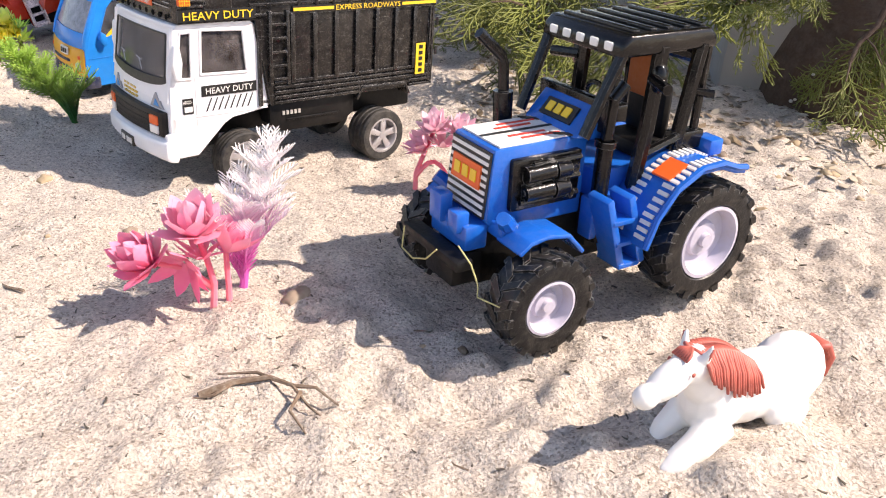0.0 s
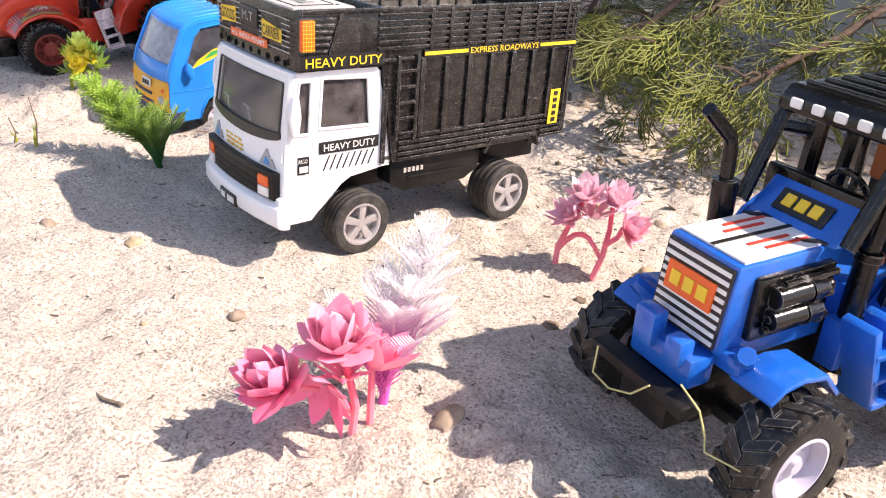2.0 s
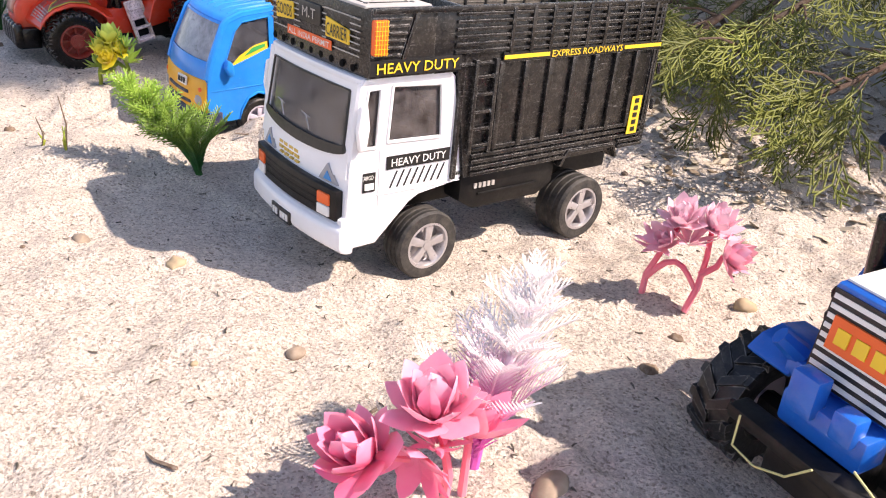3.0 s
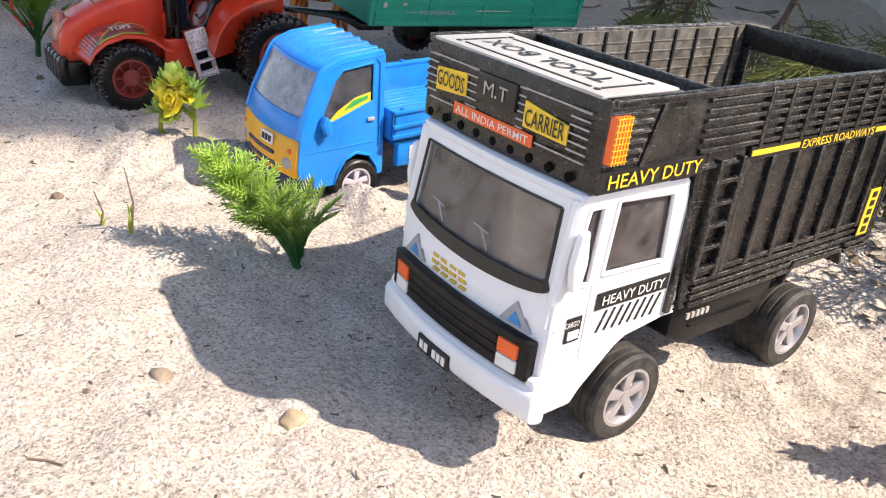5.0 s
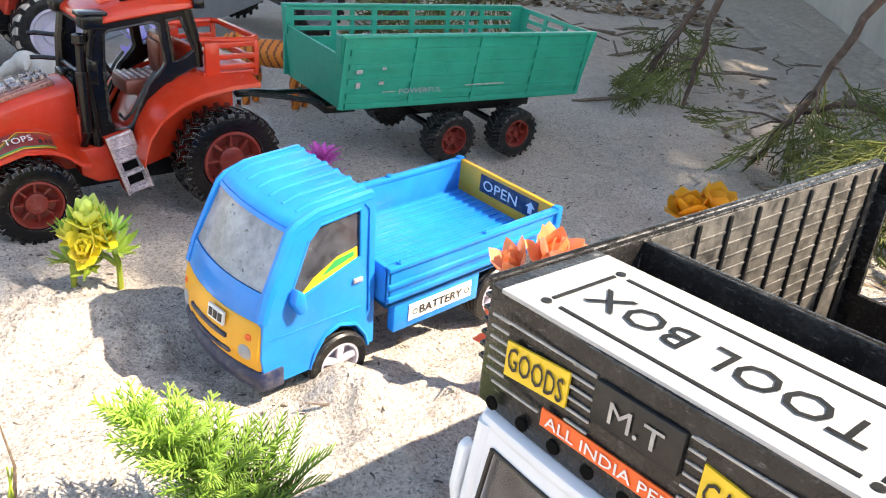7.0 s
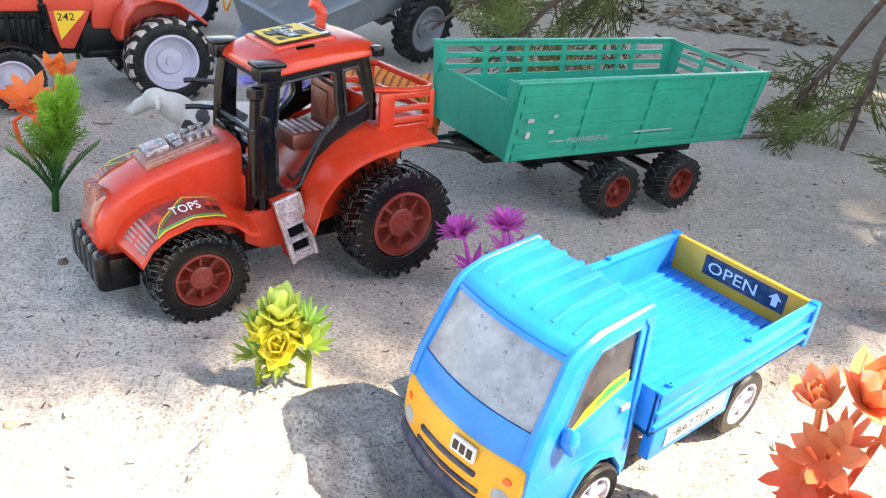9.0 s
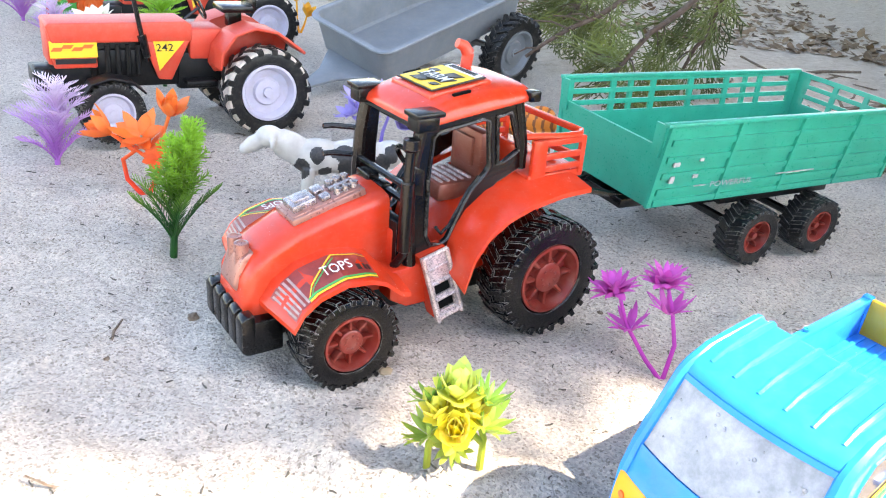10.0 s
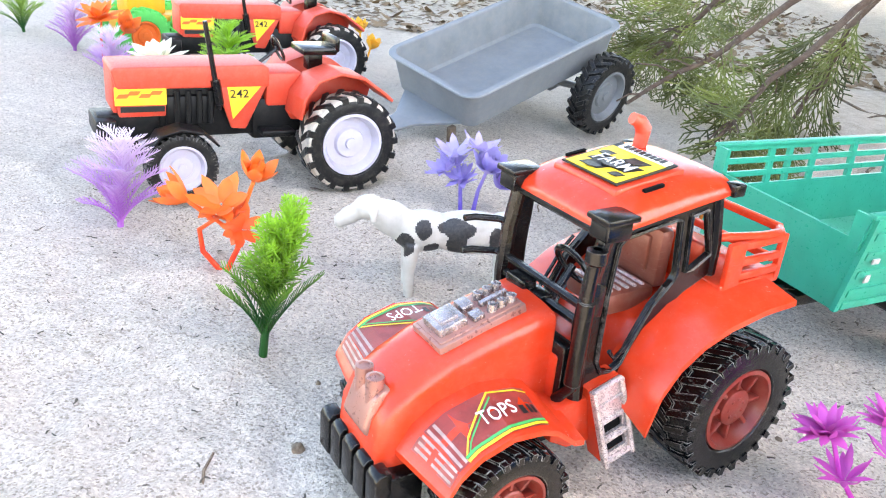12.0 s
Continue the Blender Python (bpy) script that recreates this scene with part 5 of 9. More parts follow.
    for s in (1, -1):
        rg = []
        for (xi, zi), (xo, zo) in zip(inner, outer):
            q = [(xi, 0.0215, zi), (lerp(xi, xo, 0.6), 0.0380, lerp(zi, zo, 0.35)), (xo, 0.0498, zo), (xo, 0.0502, zo - 0.0024), (lerp(xi, xo, 0.6), 0.0380, lerp(zi, zo, 0.35) - 0.0026), (xi, 0.0215, zi - 0.003)]
            rg.append([(x, s * y, z) for x, y, z in (q if s > 0 else q[::-1])])
        part("rear_mudguard", Geo().loft(rg), RED, tr, smooth=28)
    # bumper weights
    part("bumper", Geo().box(0.0240, 0.0420, -0.0235, 0.0235, 0.0130, 0.0305, 0.0012), BLACK, tr, "black ribbed bumper weights")
    for i in range(5):
        y = -0.0205 + i * 0.01025
        part("bumper_weight", Geo().prism([(0.0380, 0.0140), (0.0430, 0.0140), (0.0452, 0.0165), (0.0452, 0.0322), (0.0432, 0.0346), (0.0380, 0.0346)], "y", y - 0.0042, y + 0.0042, 0.0012), BLACK, tr)
    ch = Geo().box(-0.1250, 0.0300, -0.0150, 0.0150, 0.0150, 0.0320, 0.002)
    ch.tube([(0, -0.034, 0.0215), (0, 0.034, 0.0215)], 0.004).tube([(-0.1185, -0.038, 0.0310), (-0.1185, 0.038, 0.0310)], 0.005)
    part("chassis", ch, DULLBLACK, tr)
    # engine moulding on the bonnet
    base = Matrix.Translation((-0.0060, 0, 0.0768)) @ Matrix.Rotation(math.atan2(0.0115, 0.040), 4, "Y")
    engine = part("engine_block", Geo().box(-0.0200, 0.0200, -0.0105, 0.0105, -0.0040, 0.0012, 0.0008, base).box(-0.0185, 0.0185, -0.0090, 0.0090, 0.0005, 0.0020, 0.0005, base), ROSECHROME, tr, "silver moulded engine block")
    part("engine_head", Geo().box(0.0040, 0.0170, -0.0065, 0.0065, 0.0015, 0.0056, 0.0009, base).box(0.0065, 0.0145, -0.0040, 0.0040, 0.005, 0.0068, 0.0006, base), ENGINE, engine)
    for x0, x1, y0, y1, z1 in ((-0.0030, 0.0025, -0.0070, 0.0000, 0.0050), (-0.0030, 0.0020, 0.0020, 0.0075, 0.0042), (-0.0180, -0.0050, -0.0012, 0.0012, 0.0040)):
        part("engine_piece", Geo().box(x0, x1, y0, y1, 0.0015, z1, 0.0006, base), ENGINE, engine)
    for i in range(3):
        for y in (-0.0052, 0.0052):
            part("engine_port", Geo().lathe([(0.0008, 0.0036), (0.0012, 0.0050), (0.0021, 0.0048), (0.0023, 0.0010)], (base @ Vector((-0.0070 - i * 0.0044, y, 0.0)))[:], 14, False, "z"), ENGINE, engine)
    lp = Geo().prism([(0.0410, 0.0400), (0.0430, 0.0440), (0.0385, 0.0565), (0.0350, 0.0592), (0.0310, 0.0592), (0.0350, 0.0400)], "y", -0.0092, 0.0092, 0.0016)
    lamp = part("headlamp", lp, ROSECHROME, tr, "worn silver twin headlamp")
    for y in (-0.0044, 0.0044):
        part("lamp_barrel", Geo().tube([(0.0370, y, 0.0500), (0.0365, y, 0.0630)], 0.0030, 12, 0.0033).lathe([(0.0018, 0.0620), (0.0022, 0.0636), (0.0035, 0.0634), (0.0035, 0.0590)], (0.0365, y, 0), 14, False, "z"), ROSECHROME, lamp)
        part("lamp_lens", Geo().lathe([(0, 0.0626), (0.0022, 0.0626), (0.0022, 0.0590)], (0.0365, y, 0), 14, False, "z"), HOLE_SHADE, lamp)
    # cab frame
    outer = [(-0.0425, 0.0420), (-0.0405, 0.0800), (-0.0430, 0.1165), (-0.1015, 0.1250), (-0.1060, 0.1120), (-0.1115, 0.0960), (-0.1080, 0.0890), (-0.0930, 0.0825), (-0.0800, 0.0720), (-0.0720, 0.0590), (-0.0690, 0.0420)]
    h1 = [(-0.0505, 0.0600), (-0.0500, 0.0900), (-0.0515, 0.1110), (-0.0545, 0.1135), (-0.0800, 0.1172), (-0.0838, 0.1160), (-0.0868, 0.0925), (-0.0850, 0.0890), (-0.0760, 0.0800), (-0.0680, 0.0650), (-0.0640, 0.0560), (-0.0600, 0.0535), (-0.0535, 0.0545)]
    h2 = [(-0.0888, 0.1175), (-0.0975, 0.1190), (-0.1050, 0.0985), (-0.0960, 0.0930), (-0.0918, 0.0925)]
    cabf = Geo()
    for s in (1, -1):
        sg = lambda q: [(-p[0], p[1]) for p in q] if s > 0 else q
        cabf.panel(sg(outer), [sg(h1), sg(h2)], (0, s * 0.0272, 0), (-1, 0, 0) if s > 0 else (1, 0, 0), (0, 0, 1), 0.0026)
    frame_part = part("cab_frame", cabf, BLACK, tr, "glossy black cab frame")
    for s in (1, -1):
        for q in (h1, h2):
            part("window_rim", Geo().tube([(a, s * 0.0276, b) for a, b in q + q[:2]], 0.0010, 6), BLACK, frame_part)
        part("front_pillar", Geo().tube([(-0.0425, s * 0.0262, 0.0450), (-0.0400, s * 0.0262, 0.0800), (-0.0415, s * 0.0266, 0.1000), (-0.0450, s * 0.0270, 0.1180)], 0.0036, 9, 0.0032), BLACK, frame_part)
        part("rear_pillar", Geo().tube([(-0.1090, s * 0.0255, 0.0880), (-0.1080, s * 0.0260, 0.1020), (-0.1020, s * 0.0265, 0.1250)], 0.0028, 8), BLACK, frame_part)
        part("door_stay", Geo().tube([(-0.0560, s * 0.0280, 0.0640), (-0.0590, s * 0.0284, 0.0600), (-0.0640, s * 0.0284, 0.0640), (-0.0740, s * 0.0284, 0.0810), (-0.0800, s * 0.0280, 0.0880)], 0.0010, 6), BLACK, frame_part)
        part("mirror_plate", Geo().prism([(-0.0395, 0.0850), (-0.0455, 0.0830), (-0.0460, 0.0960), (-0.0400, 0.0990)], "y", *sorted((s * 0.0285, s * 0.0305)), 0.0006), BLACK, frame_part)
    for x, z, r in ((-0.0440, 0.1160, 0.0020), (-0.0405, 0.0860, 0.0018), (-0.1035, 0.1230, 0.0018), (-0.0400, 0.0790, 0.0020)):
        part("cross_bar", Geo().tube([(x, -0.0262, z), (x, 0.0262, z)], r, 8), BLACK, frame_part)
    part("front_panel", Geo().box(-0.0415, -0.0345, -0.0255, 0.0255, 0.0450, 0.0690, 0.0018).box(-0.0430, -0.0355, -0.0130, 0.0060, 0.0690, 0.0820, 0.0018).box(-0.0400, -0.0330, -0.0150, -0.0020, 0.0800, 0.0850, 0.0012), BLACK, tr, "black stepped panel before the screen")
    for z in (0.0850, 0.1000):
        part("mirror_arm", Geo().tube([(-0.0430, -0.0275, z), (-0.0400, -0.0330, z), (-0.0300, -0.0365, z + 0.001), (-0.0250, -0.0370, z + 0.001)], 0.0015, 7), BLACK, tr)
    # roof: station, underside, top
    rings = []
    for x, zb, zt, w in ((-0.0425, 0.1160, 0.1185, 0.0285), (-0.0435, 0.1158, 0.1215, 0.0305), (-0.0480, 0.1168, 0.1255, 0.0312), (-0.0600, 0.1188, 0.1295, 0.0316), (-0.0820, 0.1218, 0.1325, 0.0316), (-0.1000, 0.1238, 0.1330, 0.0312), (-0.1080, 0.1246, 0.1318, 0.0305), (-0.1100, 0.1252, 0.1285, 0.0285)):
        half = [(w * 0.95, zb), (w, zb + 0.0010), (w * 1.0, lerp(zb, zt, 0.34)), (w * 0.93, lerp(zb, zt, 0.62)), (w * 0.74, lerp(zb, zt, 0.88)), (w * 0.40, lerp(zb, zt, 0.98)), (0.0, zt)]
        rings.append([(x, y, z) for y, z in half] + [(x, -y, z) for y, z in half[-2::-1]])
    roof = part("roof", Geo().loft(rings), RED, tr, smooth=40)
    slope = Vector((-0.0220, 0, 0.0030)).normalized()
    top = lambda x, y, k=0.0: Vector((x, y, 0.1298 + (-0.0610 - x) * 0.136 + k))
    part("roof_plate", Geo().prism([(-0.0535, 0.1255), (-0.0540, 0.1292), (-0.0895, 0.1341), (-0.0900, 0.1300)], "y", -0.0185, 0.0185, 0.0008), RED, roof)
    # dark sheets laid on the roof paint the shade inside its slots
    for x0, x1, y in ((-0.0640, -0.0740, 0.0228), (-0.0640, -0.0740, -0.0228)):
        part("roof_slot", decal(Geo(), (0.5 * (x0 + x1), y, 0.1285 + (-0.0610 - 0.5 * (x0 + x1)) * 0.14 + (0.0012 if abs(y) < 0.02 else -0.0001)), (0, 1, 0), slope, 0.0016 if abs(y) > 0.02 else 0.0120, abs(x1 - x0) if abs(y) > 0.02 else 0.0014, 0.0011), HOLE_SHADE, roof)
    part("roof_sticker", decal(Geo(), top(-0.0718, 0.0, 0.0012), (0, 1, 0), slope, 0.0325, 0.0320, 0.0003), D_BLACK, roof, "yellow and black roof sticker")
    part("sticker_field", decal(Geo(), top(-0.0695, 0.0, 0.0015), (0, 1, 0), slope, 0.0300, 0.0255, 0.0003), D_YELLOW, roof)
    blob = Geo()
    for a, b, w, h in ((-0.0690, 0.0005, 0.0270, 0.0110), (-0.0625, -0.0040, 0.0130, 0.0080), (-0.0620, 0.0090, 0.0060, 0.0050), (-0.0760, 0.0050, 0.0120, 0.0080), (-0.0745, -0.0100, 0.0060, 0.0060)):
        blob.lathe([(0, 0.0003), (h * 0.5, 0.0003), (h * 0.5, 0)], top(a, b, 0.0018)[:], 16, False, "z")
        decal(blob, top(a, b, 0.0018), (0, 1, 0), slope, w * 0.8, h * 0.7, 0.0002, 0.4)
    part("sticker_blot", blob, D_BLACK, roof)
    lettering("FARM", roof, D_WHITE, top(-0.0690, 0.0005, 0.0022), (0, 1, 0), slope, 0.0195, 0.0075)
    part("sticker_strip", decal(Geo(), top(-0.0845, 0.0010, 0.0018), (0, 1, 0), slope, 0.0270, 0.0046, 0.0003), D_WHITE, roof)
    sb = Geo()
    for i in range(8):
        decal(sb, top(-0.0845, -0.0090 + i * 0.0029, 0.0022), (0, 1, 0), slope, 0.0020, 0.0030, 0.0002)
    part("strip_marks", sb, D_BLACK, roof)
    for s in (1, -1):
        lm = part("roof_lamp", Geo().box(-0.0505, -0.0385, s * 0.0285 - 0.0052, s * 0.0285 + 0.0052, 0.1155, 0.1232, 0.0010), BLACK, tr, "black roof lamp box")
        part("lamp_cap", Geo().box(-0.0530, -0.0370, s * 0.0285 - 0.0062, s * 0.0285 + 0.0062, 0.1226, 0.1252, 0.0008), BLACK, lm)
        part("lamp_face", Geo().box(-0.0392, -0.0380, s * 0.0285 - 0.0040, s * 0.0285 + 0.0040, 0.1166, 0.1218, 0.0004), DULLBLACK, lm)
        part("rear_lamp", Geo().box(-0.1115, -0.1045, s * 0.0295 - 0.0032, s * 0.0295 + 0.0032, 0.1245, 0.1300, 0.0010), BLACK, tr)
    part("beacon", Geo().tube([(-0.0970, -0.0150, 0.1300), (-0.0985, -0.0150, 0.1400)], 0.0030, 10, 0.0032).tube([(-0.0985, -0.0150, 0.1395), (-0.0960, -0.0158, 0.1435), (-0.0920, -0.0165, 0.1450)], 0.0036, 10, 0.0026), RED_DULL, tr)
    part("exhaust_pipe", Geo().tube([(-0.0350, 0.0240, 0.0450), (-0.0360, 0.0305, 0.0540), (-0.0360, 0.0310, 0.0900), (-0.0370, 0.0312, 0.1120)], 0.0024, 10).tube([(-0.0360, 0.0308, 0.0560), (-0.0362, 0.0312, 0.0920)], 0.0034, 10).lathe([(0.0018, 0.1135), (0.0040, 0.1130), (0.0042, 0.1085), (0.0026, 0.1070)], (-0.0370, 0.0312, 0), 14, False, "z"), BLACK, tr, "black exhaust pipe beside the cab")
    # seat and controls
    seat = part("seat", Geo().box(-0.0920, -0.0660, -0.0140, 0.0140, 0.0700, 0.0800, 0.0022), SEATBROWN, tr, "shiny brown moulded seat")
    part("seat_back", Geo().box(-0.0985, -0.0905, -0.0140, 0.0140, 0.0780, 0.1050, 0.0026), SEATBROWN, seat)
    part("seat_bolster", Geo().box(-0.0915, -0.0885, -0.0085, 0.0085, 0.0850, 0.1010, 0.0012), SEATBROWN, seat)
    for i in range(5):
        part("seat_ridge", Geo().box(-0.0880 + i * 0.0045, -0.0862 + i * 0.0045, -0.0115, 0.0115, 0.0795, 0.0810, 0.0005), LADDER, seat)
    part("steering_wheel", Geo().tube([(-0.0560 + 0.005 * math.sin(t), 0.0095 * math.cos(t), 0.0900 + 0.0080 * math.sin(t)) for t in (2 * math.pi * i / 20 for i in range(21))], 0.0014, 7), BLACK, tr)
    part("steering_column", Geo().tube([(-0.0440, 0, 0.0720), (-0.0560, 0, 0.0900)], 0.0018, 8), BLACK, tr)
    # step ladders
    for s in (1, -1):
        a0, d = Vector((-0.0450, s * 0.0335, 0.0505)), Vector((-0.0085, s * 0.0060, -0.0350))
        ln = d.length
        w = d.normalized()
        u = Vector((-1, 0, 0))
        u = (u - w * u.dot(w)).normalized()
        wd = 0.0160
        o1 = [(0, 0), (wd, 0), (wd, -ln), (0, -ln)] if s > 0 else [(0, 0), (-wd, 0), (-wd, -ln), (0, -ln)]
        hole = lambda f0, f1: [((0.0032 if s > 0 else -0.0032), -ln * f0), ((wd - 0.0030) * s, -ln * f0), ((wd - 0.0030) * s, -ln * f1), ((0.0032 if s > 0 else -0.0032), -ln * f1)]
        lad = part("step_ladder", Geo().panel(o1, [hole(0.46, 0.62), hole(0.70, 0.86)], a0, u * s, -w, 0.0016), LADDER, tr, "worn silver step ladder")
        n = Vector((0, s, 0))
        for f, r in ((0.0, 0.0011), (0.20, 0.0007), (0.42, 0.0011), (0.66, 0.0013), (0.93, 0.0013)):
            p = a0 + w * ln * f + n * 0.0006
            part("rung", Geo().tube([p + u * 0.0005, p + u * (wd - 0.0005)], r, 7), LADDER, lad)
        for k in (0.0008, wd - 0.0008):
            part("stringer", Geo().tube([a0 + u * k + n * 0.0007, a0 + u * k + d + n * 0.0007], 0.0013, 7), LADDER, lad)
        b0, b1, b2, b3 = a0, a0 + u * wd, a0 + u * wd + d * 0.96, a0 + d * 0.96
        inn = Vector((0, -s * 0.0100, 0))
        vs = [p - n * 0.0022 for p in (b0, b1, b2, b3)] + [p + inn for p in (b0, b1, b2, b3)]
        part("ladder_box", Geo().add(vs, [(0, 1, 2, 3), (7, 6, 5, 4), (0, 4, 5, 1), (1, 5, 6, 2), (2, 6, 7, 3), (3, 7, 4, 0)] if s < 0 else [(3, 2, 1, 0), (4, 5, 6, 7), (1, 5, 4, 0), (2, 6, 5, 1), (3, 7, 6, 2), (0, 4, 7, 3)]), RED, tr, smooth=0)
        # dark sheet behind the ladder's openings stands in for their shade
        part("ladder_shadow_gap", Geo().add([a0 + u * x + w * ln * f - n * 0.0018 for x, f in ((0.003, 0.45), (wd - 0.003, 0.45), (wd - 0.003, 0.87), (0.003, 0.87))], [(0, 1, 2, 3)]), HOLE_SHADE, tr, smooth=0)
    # rear rails
    for s in (1, -1):
        y = s * 0.0330
        part("rail_post", Geo().box(-0.1190, -0.1095, y - 0.0014, y + 0.0014, 0.0830, 0.1040, 0.0006), RED, tr)
        part("rail_post", Geo().box(-0.1460, -0.1425, y - 0.0014, y + 0.0014, 0.0830, 0.1040, 0.0006), RED, tr)
        for z in (0.0880, 0.0945, 0.1020):
            part("side_rail", Geo().box(-0.1455, -0.1170, y - 0.0013, y + 0.0013, z - 0.0017, z + 0.0017, 0.0006), RED, tr)
        part("top_rail", Geo().tube([(-0.1090, s * 0.0270, 0.1050), (-0.1300, s * 0.0320, 0.1045), (-0.1420, s * 0.0325, 0.1045), (-0.1465, s * 0.0280, 0.1045)], 0.0019, 8), RED, tr)
    for z in (0.0900, 0.1045):
        part("rear_rail", Geo().box(-0.1480, -0.1450, -0.0290, 0.0290, z - 0.0018, z + 0.0018, 0.0006), RED, tr)
    part("rear_deck", Geo().box(-0.1465, -0.1080, -0.0340, 0.0340, 0.0810, 0.0855, 0.0010), RED, tr)
    part("hitch", Geo().box(-0.1500, -0.1200, -0.005, 0.005, 0.0440, 0.0490, 0.001).tube([(-0.1470, 0, 0.0480), (-0.1470, 0, 0.0560)], 0.0016), BLACK, tr)
    for s in (1, -1):
        tractor_wheel(tr, 0.0, s * 0.0385, 0.0222, 0.0250, 0.0222, 0.0142, s, RUBBER_BROWN, DARKRED, 24, 8, 0.30, 0.55, True)
        tractor_wheel(tr, -0.1185, s * 0.0400, 0.0310, 0.0338, 0.0235, 0.0195, s, RUBBER_BROWN, DARKRED, 26, 8, 0.30, 0.55, True)
    return tr


make_farm_tractor(vehicle_pose(-0.4375, 0.8370, -0.0005, 41.0, 1.0, 0.0) @ Matrix.Scale(0.978, 4))


# ---- green trailer ----
def make_green_trailer(m):
    t = thing("toy_trailer", "green slatted toy farm trailer hitched to the red tractor", "toy trailer", m)
    L, W, W2, z0, z1 = 0.2385, 0.0505, 0.0450, 0.0455, 0.0995
    body, ribs = Geo(), []
    body.box(-L + 0.006, -0.006, -W2, W2, z0, z0 + 0.0022, 0.0006)
    lean = math.atan2(W - W2, z1 - z0)
    for s in (1, -1):
        o = Vector((0, s * W2, z0))
        up = Vector((0, s * math.sin(lean), math.cos(lean)))
        h = z1 - z0
        outer = [(-L + 0.006, 0), (-0.006, 0), (0, h), (-L, h)]
        holes = []
        if s < 0:
            for r in range(3):
                for x in np.arange(-0.0100, -L + 0.03, -0.0370):
                    a = h * (0.56 + 0.145 * r)
                    holes.append([(x - 0.0325, a), (x, a), (x, a + h * 0.085), (x - 0.0325, a + h * 0.085)])
        if s > 0:
            body.panel([(-p[0], p[1]) for p in outer], [], o, (-1, 0, 0), up, 0.0018)
        else:
            body.panel(outer, holes, o, (1, 0, 0), up, 0.0018)
        def rib(x0, x1, a, b, out=0.0013):
            q = [o + Vector((x, 0, 0)) + up * k for x, k in ((x0, a), (x1, a), (x1, b), (x0, b))]
            n = Vector((0, s * out, 0))
            ribs.append(Geo().add([p + n for p in q] + [p - n * 0.4 for p in q], [(0, 1, 2, 3), (7, 6, 5, 4), (0, 4, 5, 1), (1, 5, 6, 2), (2, 6, 7, 3), (3, 7, 4, 0)] if s < 0 else [(3, 2, 1, 0), (4, 5, 6, 7), (1, 5, 4, 0), (2, 6, 5, 1), (3, 7, 6, 2), (0, 4, 7, 3)]))
        for a in (0.02, 0.16, 0.36, 0.56, 0.76) if s > 0 else (0.02, 0.30):
            rib(-L + 0.008, -0.008, h * a, h * a + 0.0040)
        for x in (-0.0040, -0.0620, -0.1200, -0.1780, -L + 0.006):
            rib(x - 0.0016, x + 0.0016, h * 0.02, h * 0.99, 0.0019)
        part("top_rail", Geo().box(-L, 0.0, *sorted((s * (W - 0.0030), s * (W + 0.0014))), z1 - 0.0012, z1 + 0.0012, 0.0005), GREEN, t)
    body.panel([(-W2, 0), (W2, 0), (W2 + 0.0034, 0.040), (-W2 - 0.0034, 0.040)], [], (-0.006, 0, z0), (0, 1, 0), (0.10, 0, 1), 0.0018)
    for s in (1, -1):
        body.panel([(0, 0.034), (0.0060, 0.034), (0.0085, z1 - z0), (0, z1 - z0)] if s > 0 else [(-0.0085, z1 - z0), (-0.0060, 0.034), (0, 0.034), (0, z1 - z0)][::-1], [], (-0.0025, s * (W2 - 0.0035), z0), (0, 1, 0), (0.05, 0, 1), 0.0016)
    h = z1 - z0
    rear_holes = []
    for r in range(3):
        for y in (-0.0380, -0.0115, 0.0150):
            a = h * (0.56 + 0.145 * r)
            rear_holes.append([(y, a), (y + 0.0225, a), (y + 0.0225, a + h * 0.085), (y, a + h * 0.085)])
    body.panel([(-W2, 0), (W2, 0), (W, h), (-W, h)], rear_holes, (-L + 0.006, 0, z0), (0, 1, 0), (-0.115, 0, 1), 0.0018)
    part("tray", body, GREEN, t, "green moulded tray with slotted sides", smooth=20)
    for g in ribs:
        part("rib", g, GREEN, t, smooth=0)
    ch = Geo().box(-0.200, -0.060, -0.018, 0.018, 0.028, z0, 0.0015).box(-0.19, -0.08, -0.036, 0.036, 0.036, z0, 0.001)
    for x in (-0.1020, -0.1660):
        ch.tube([(x, -0.045, 0.0185), (x, 0.045, 0.0185)], 0.0030)
    part("chassis", ch, DULLBLACK, t)
    dr = Geo()
    for s in (1, -1):
        dr.tube([(-0.020, s * 0.020, 0.040), (0.020, s * 0.006, 0.045), (0.052, s * 0.003, 0.049)], 0.0020, 6)
    dr.box(-0.030, -0.004, -0.024, 0.024, 0.036, 0.0425, 0.001).box(0.046, 0.056, -0.005, 0.005, 0.046, 0.051, 0.001)
    part("drawbar", dr, BLACK, t, "black drawbar")
    lettering("POWERFUL", t, D_GREY, (-0.070, W2 + 0.0026, z0 + 0.0130), *LEFT, 0.0380, 0.0038, th=0.0009)
    for x, z, a, b in ((-0.0160, 0.029, 0.0050, 0.0026), (-0.0160, 0.019, 0.0034, 0.0042), (-0.0350, 0.020, 0.0042, 0.0022), (-0.0360, 0.031, 0.0030, 0.0018), (-0.1300, 0.0150, 0.038, 0.0008), (-0.0420, 0.013, 0.010, 0.0006)):
        part("scuff", decal(Geo(), (x, W2 + 0.0018 + (z / h) * (W - W2), z0 + z), *LEFT, a, b, 0.0004, 0.12), D_WORN, t)
    for s in (1, -1):
        for x in (-0.1020, -0.1660):
            tractor_wheel(t, x, s * 0.0470, 0.0185, 0.0205, 0.0200, 0.0115, s, RUBBER, DARKRED, 20, 6, deep=0.55)
    return t


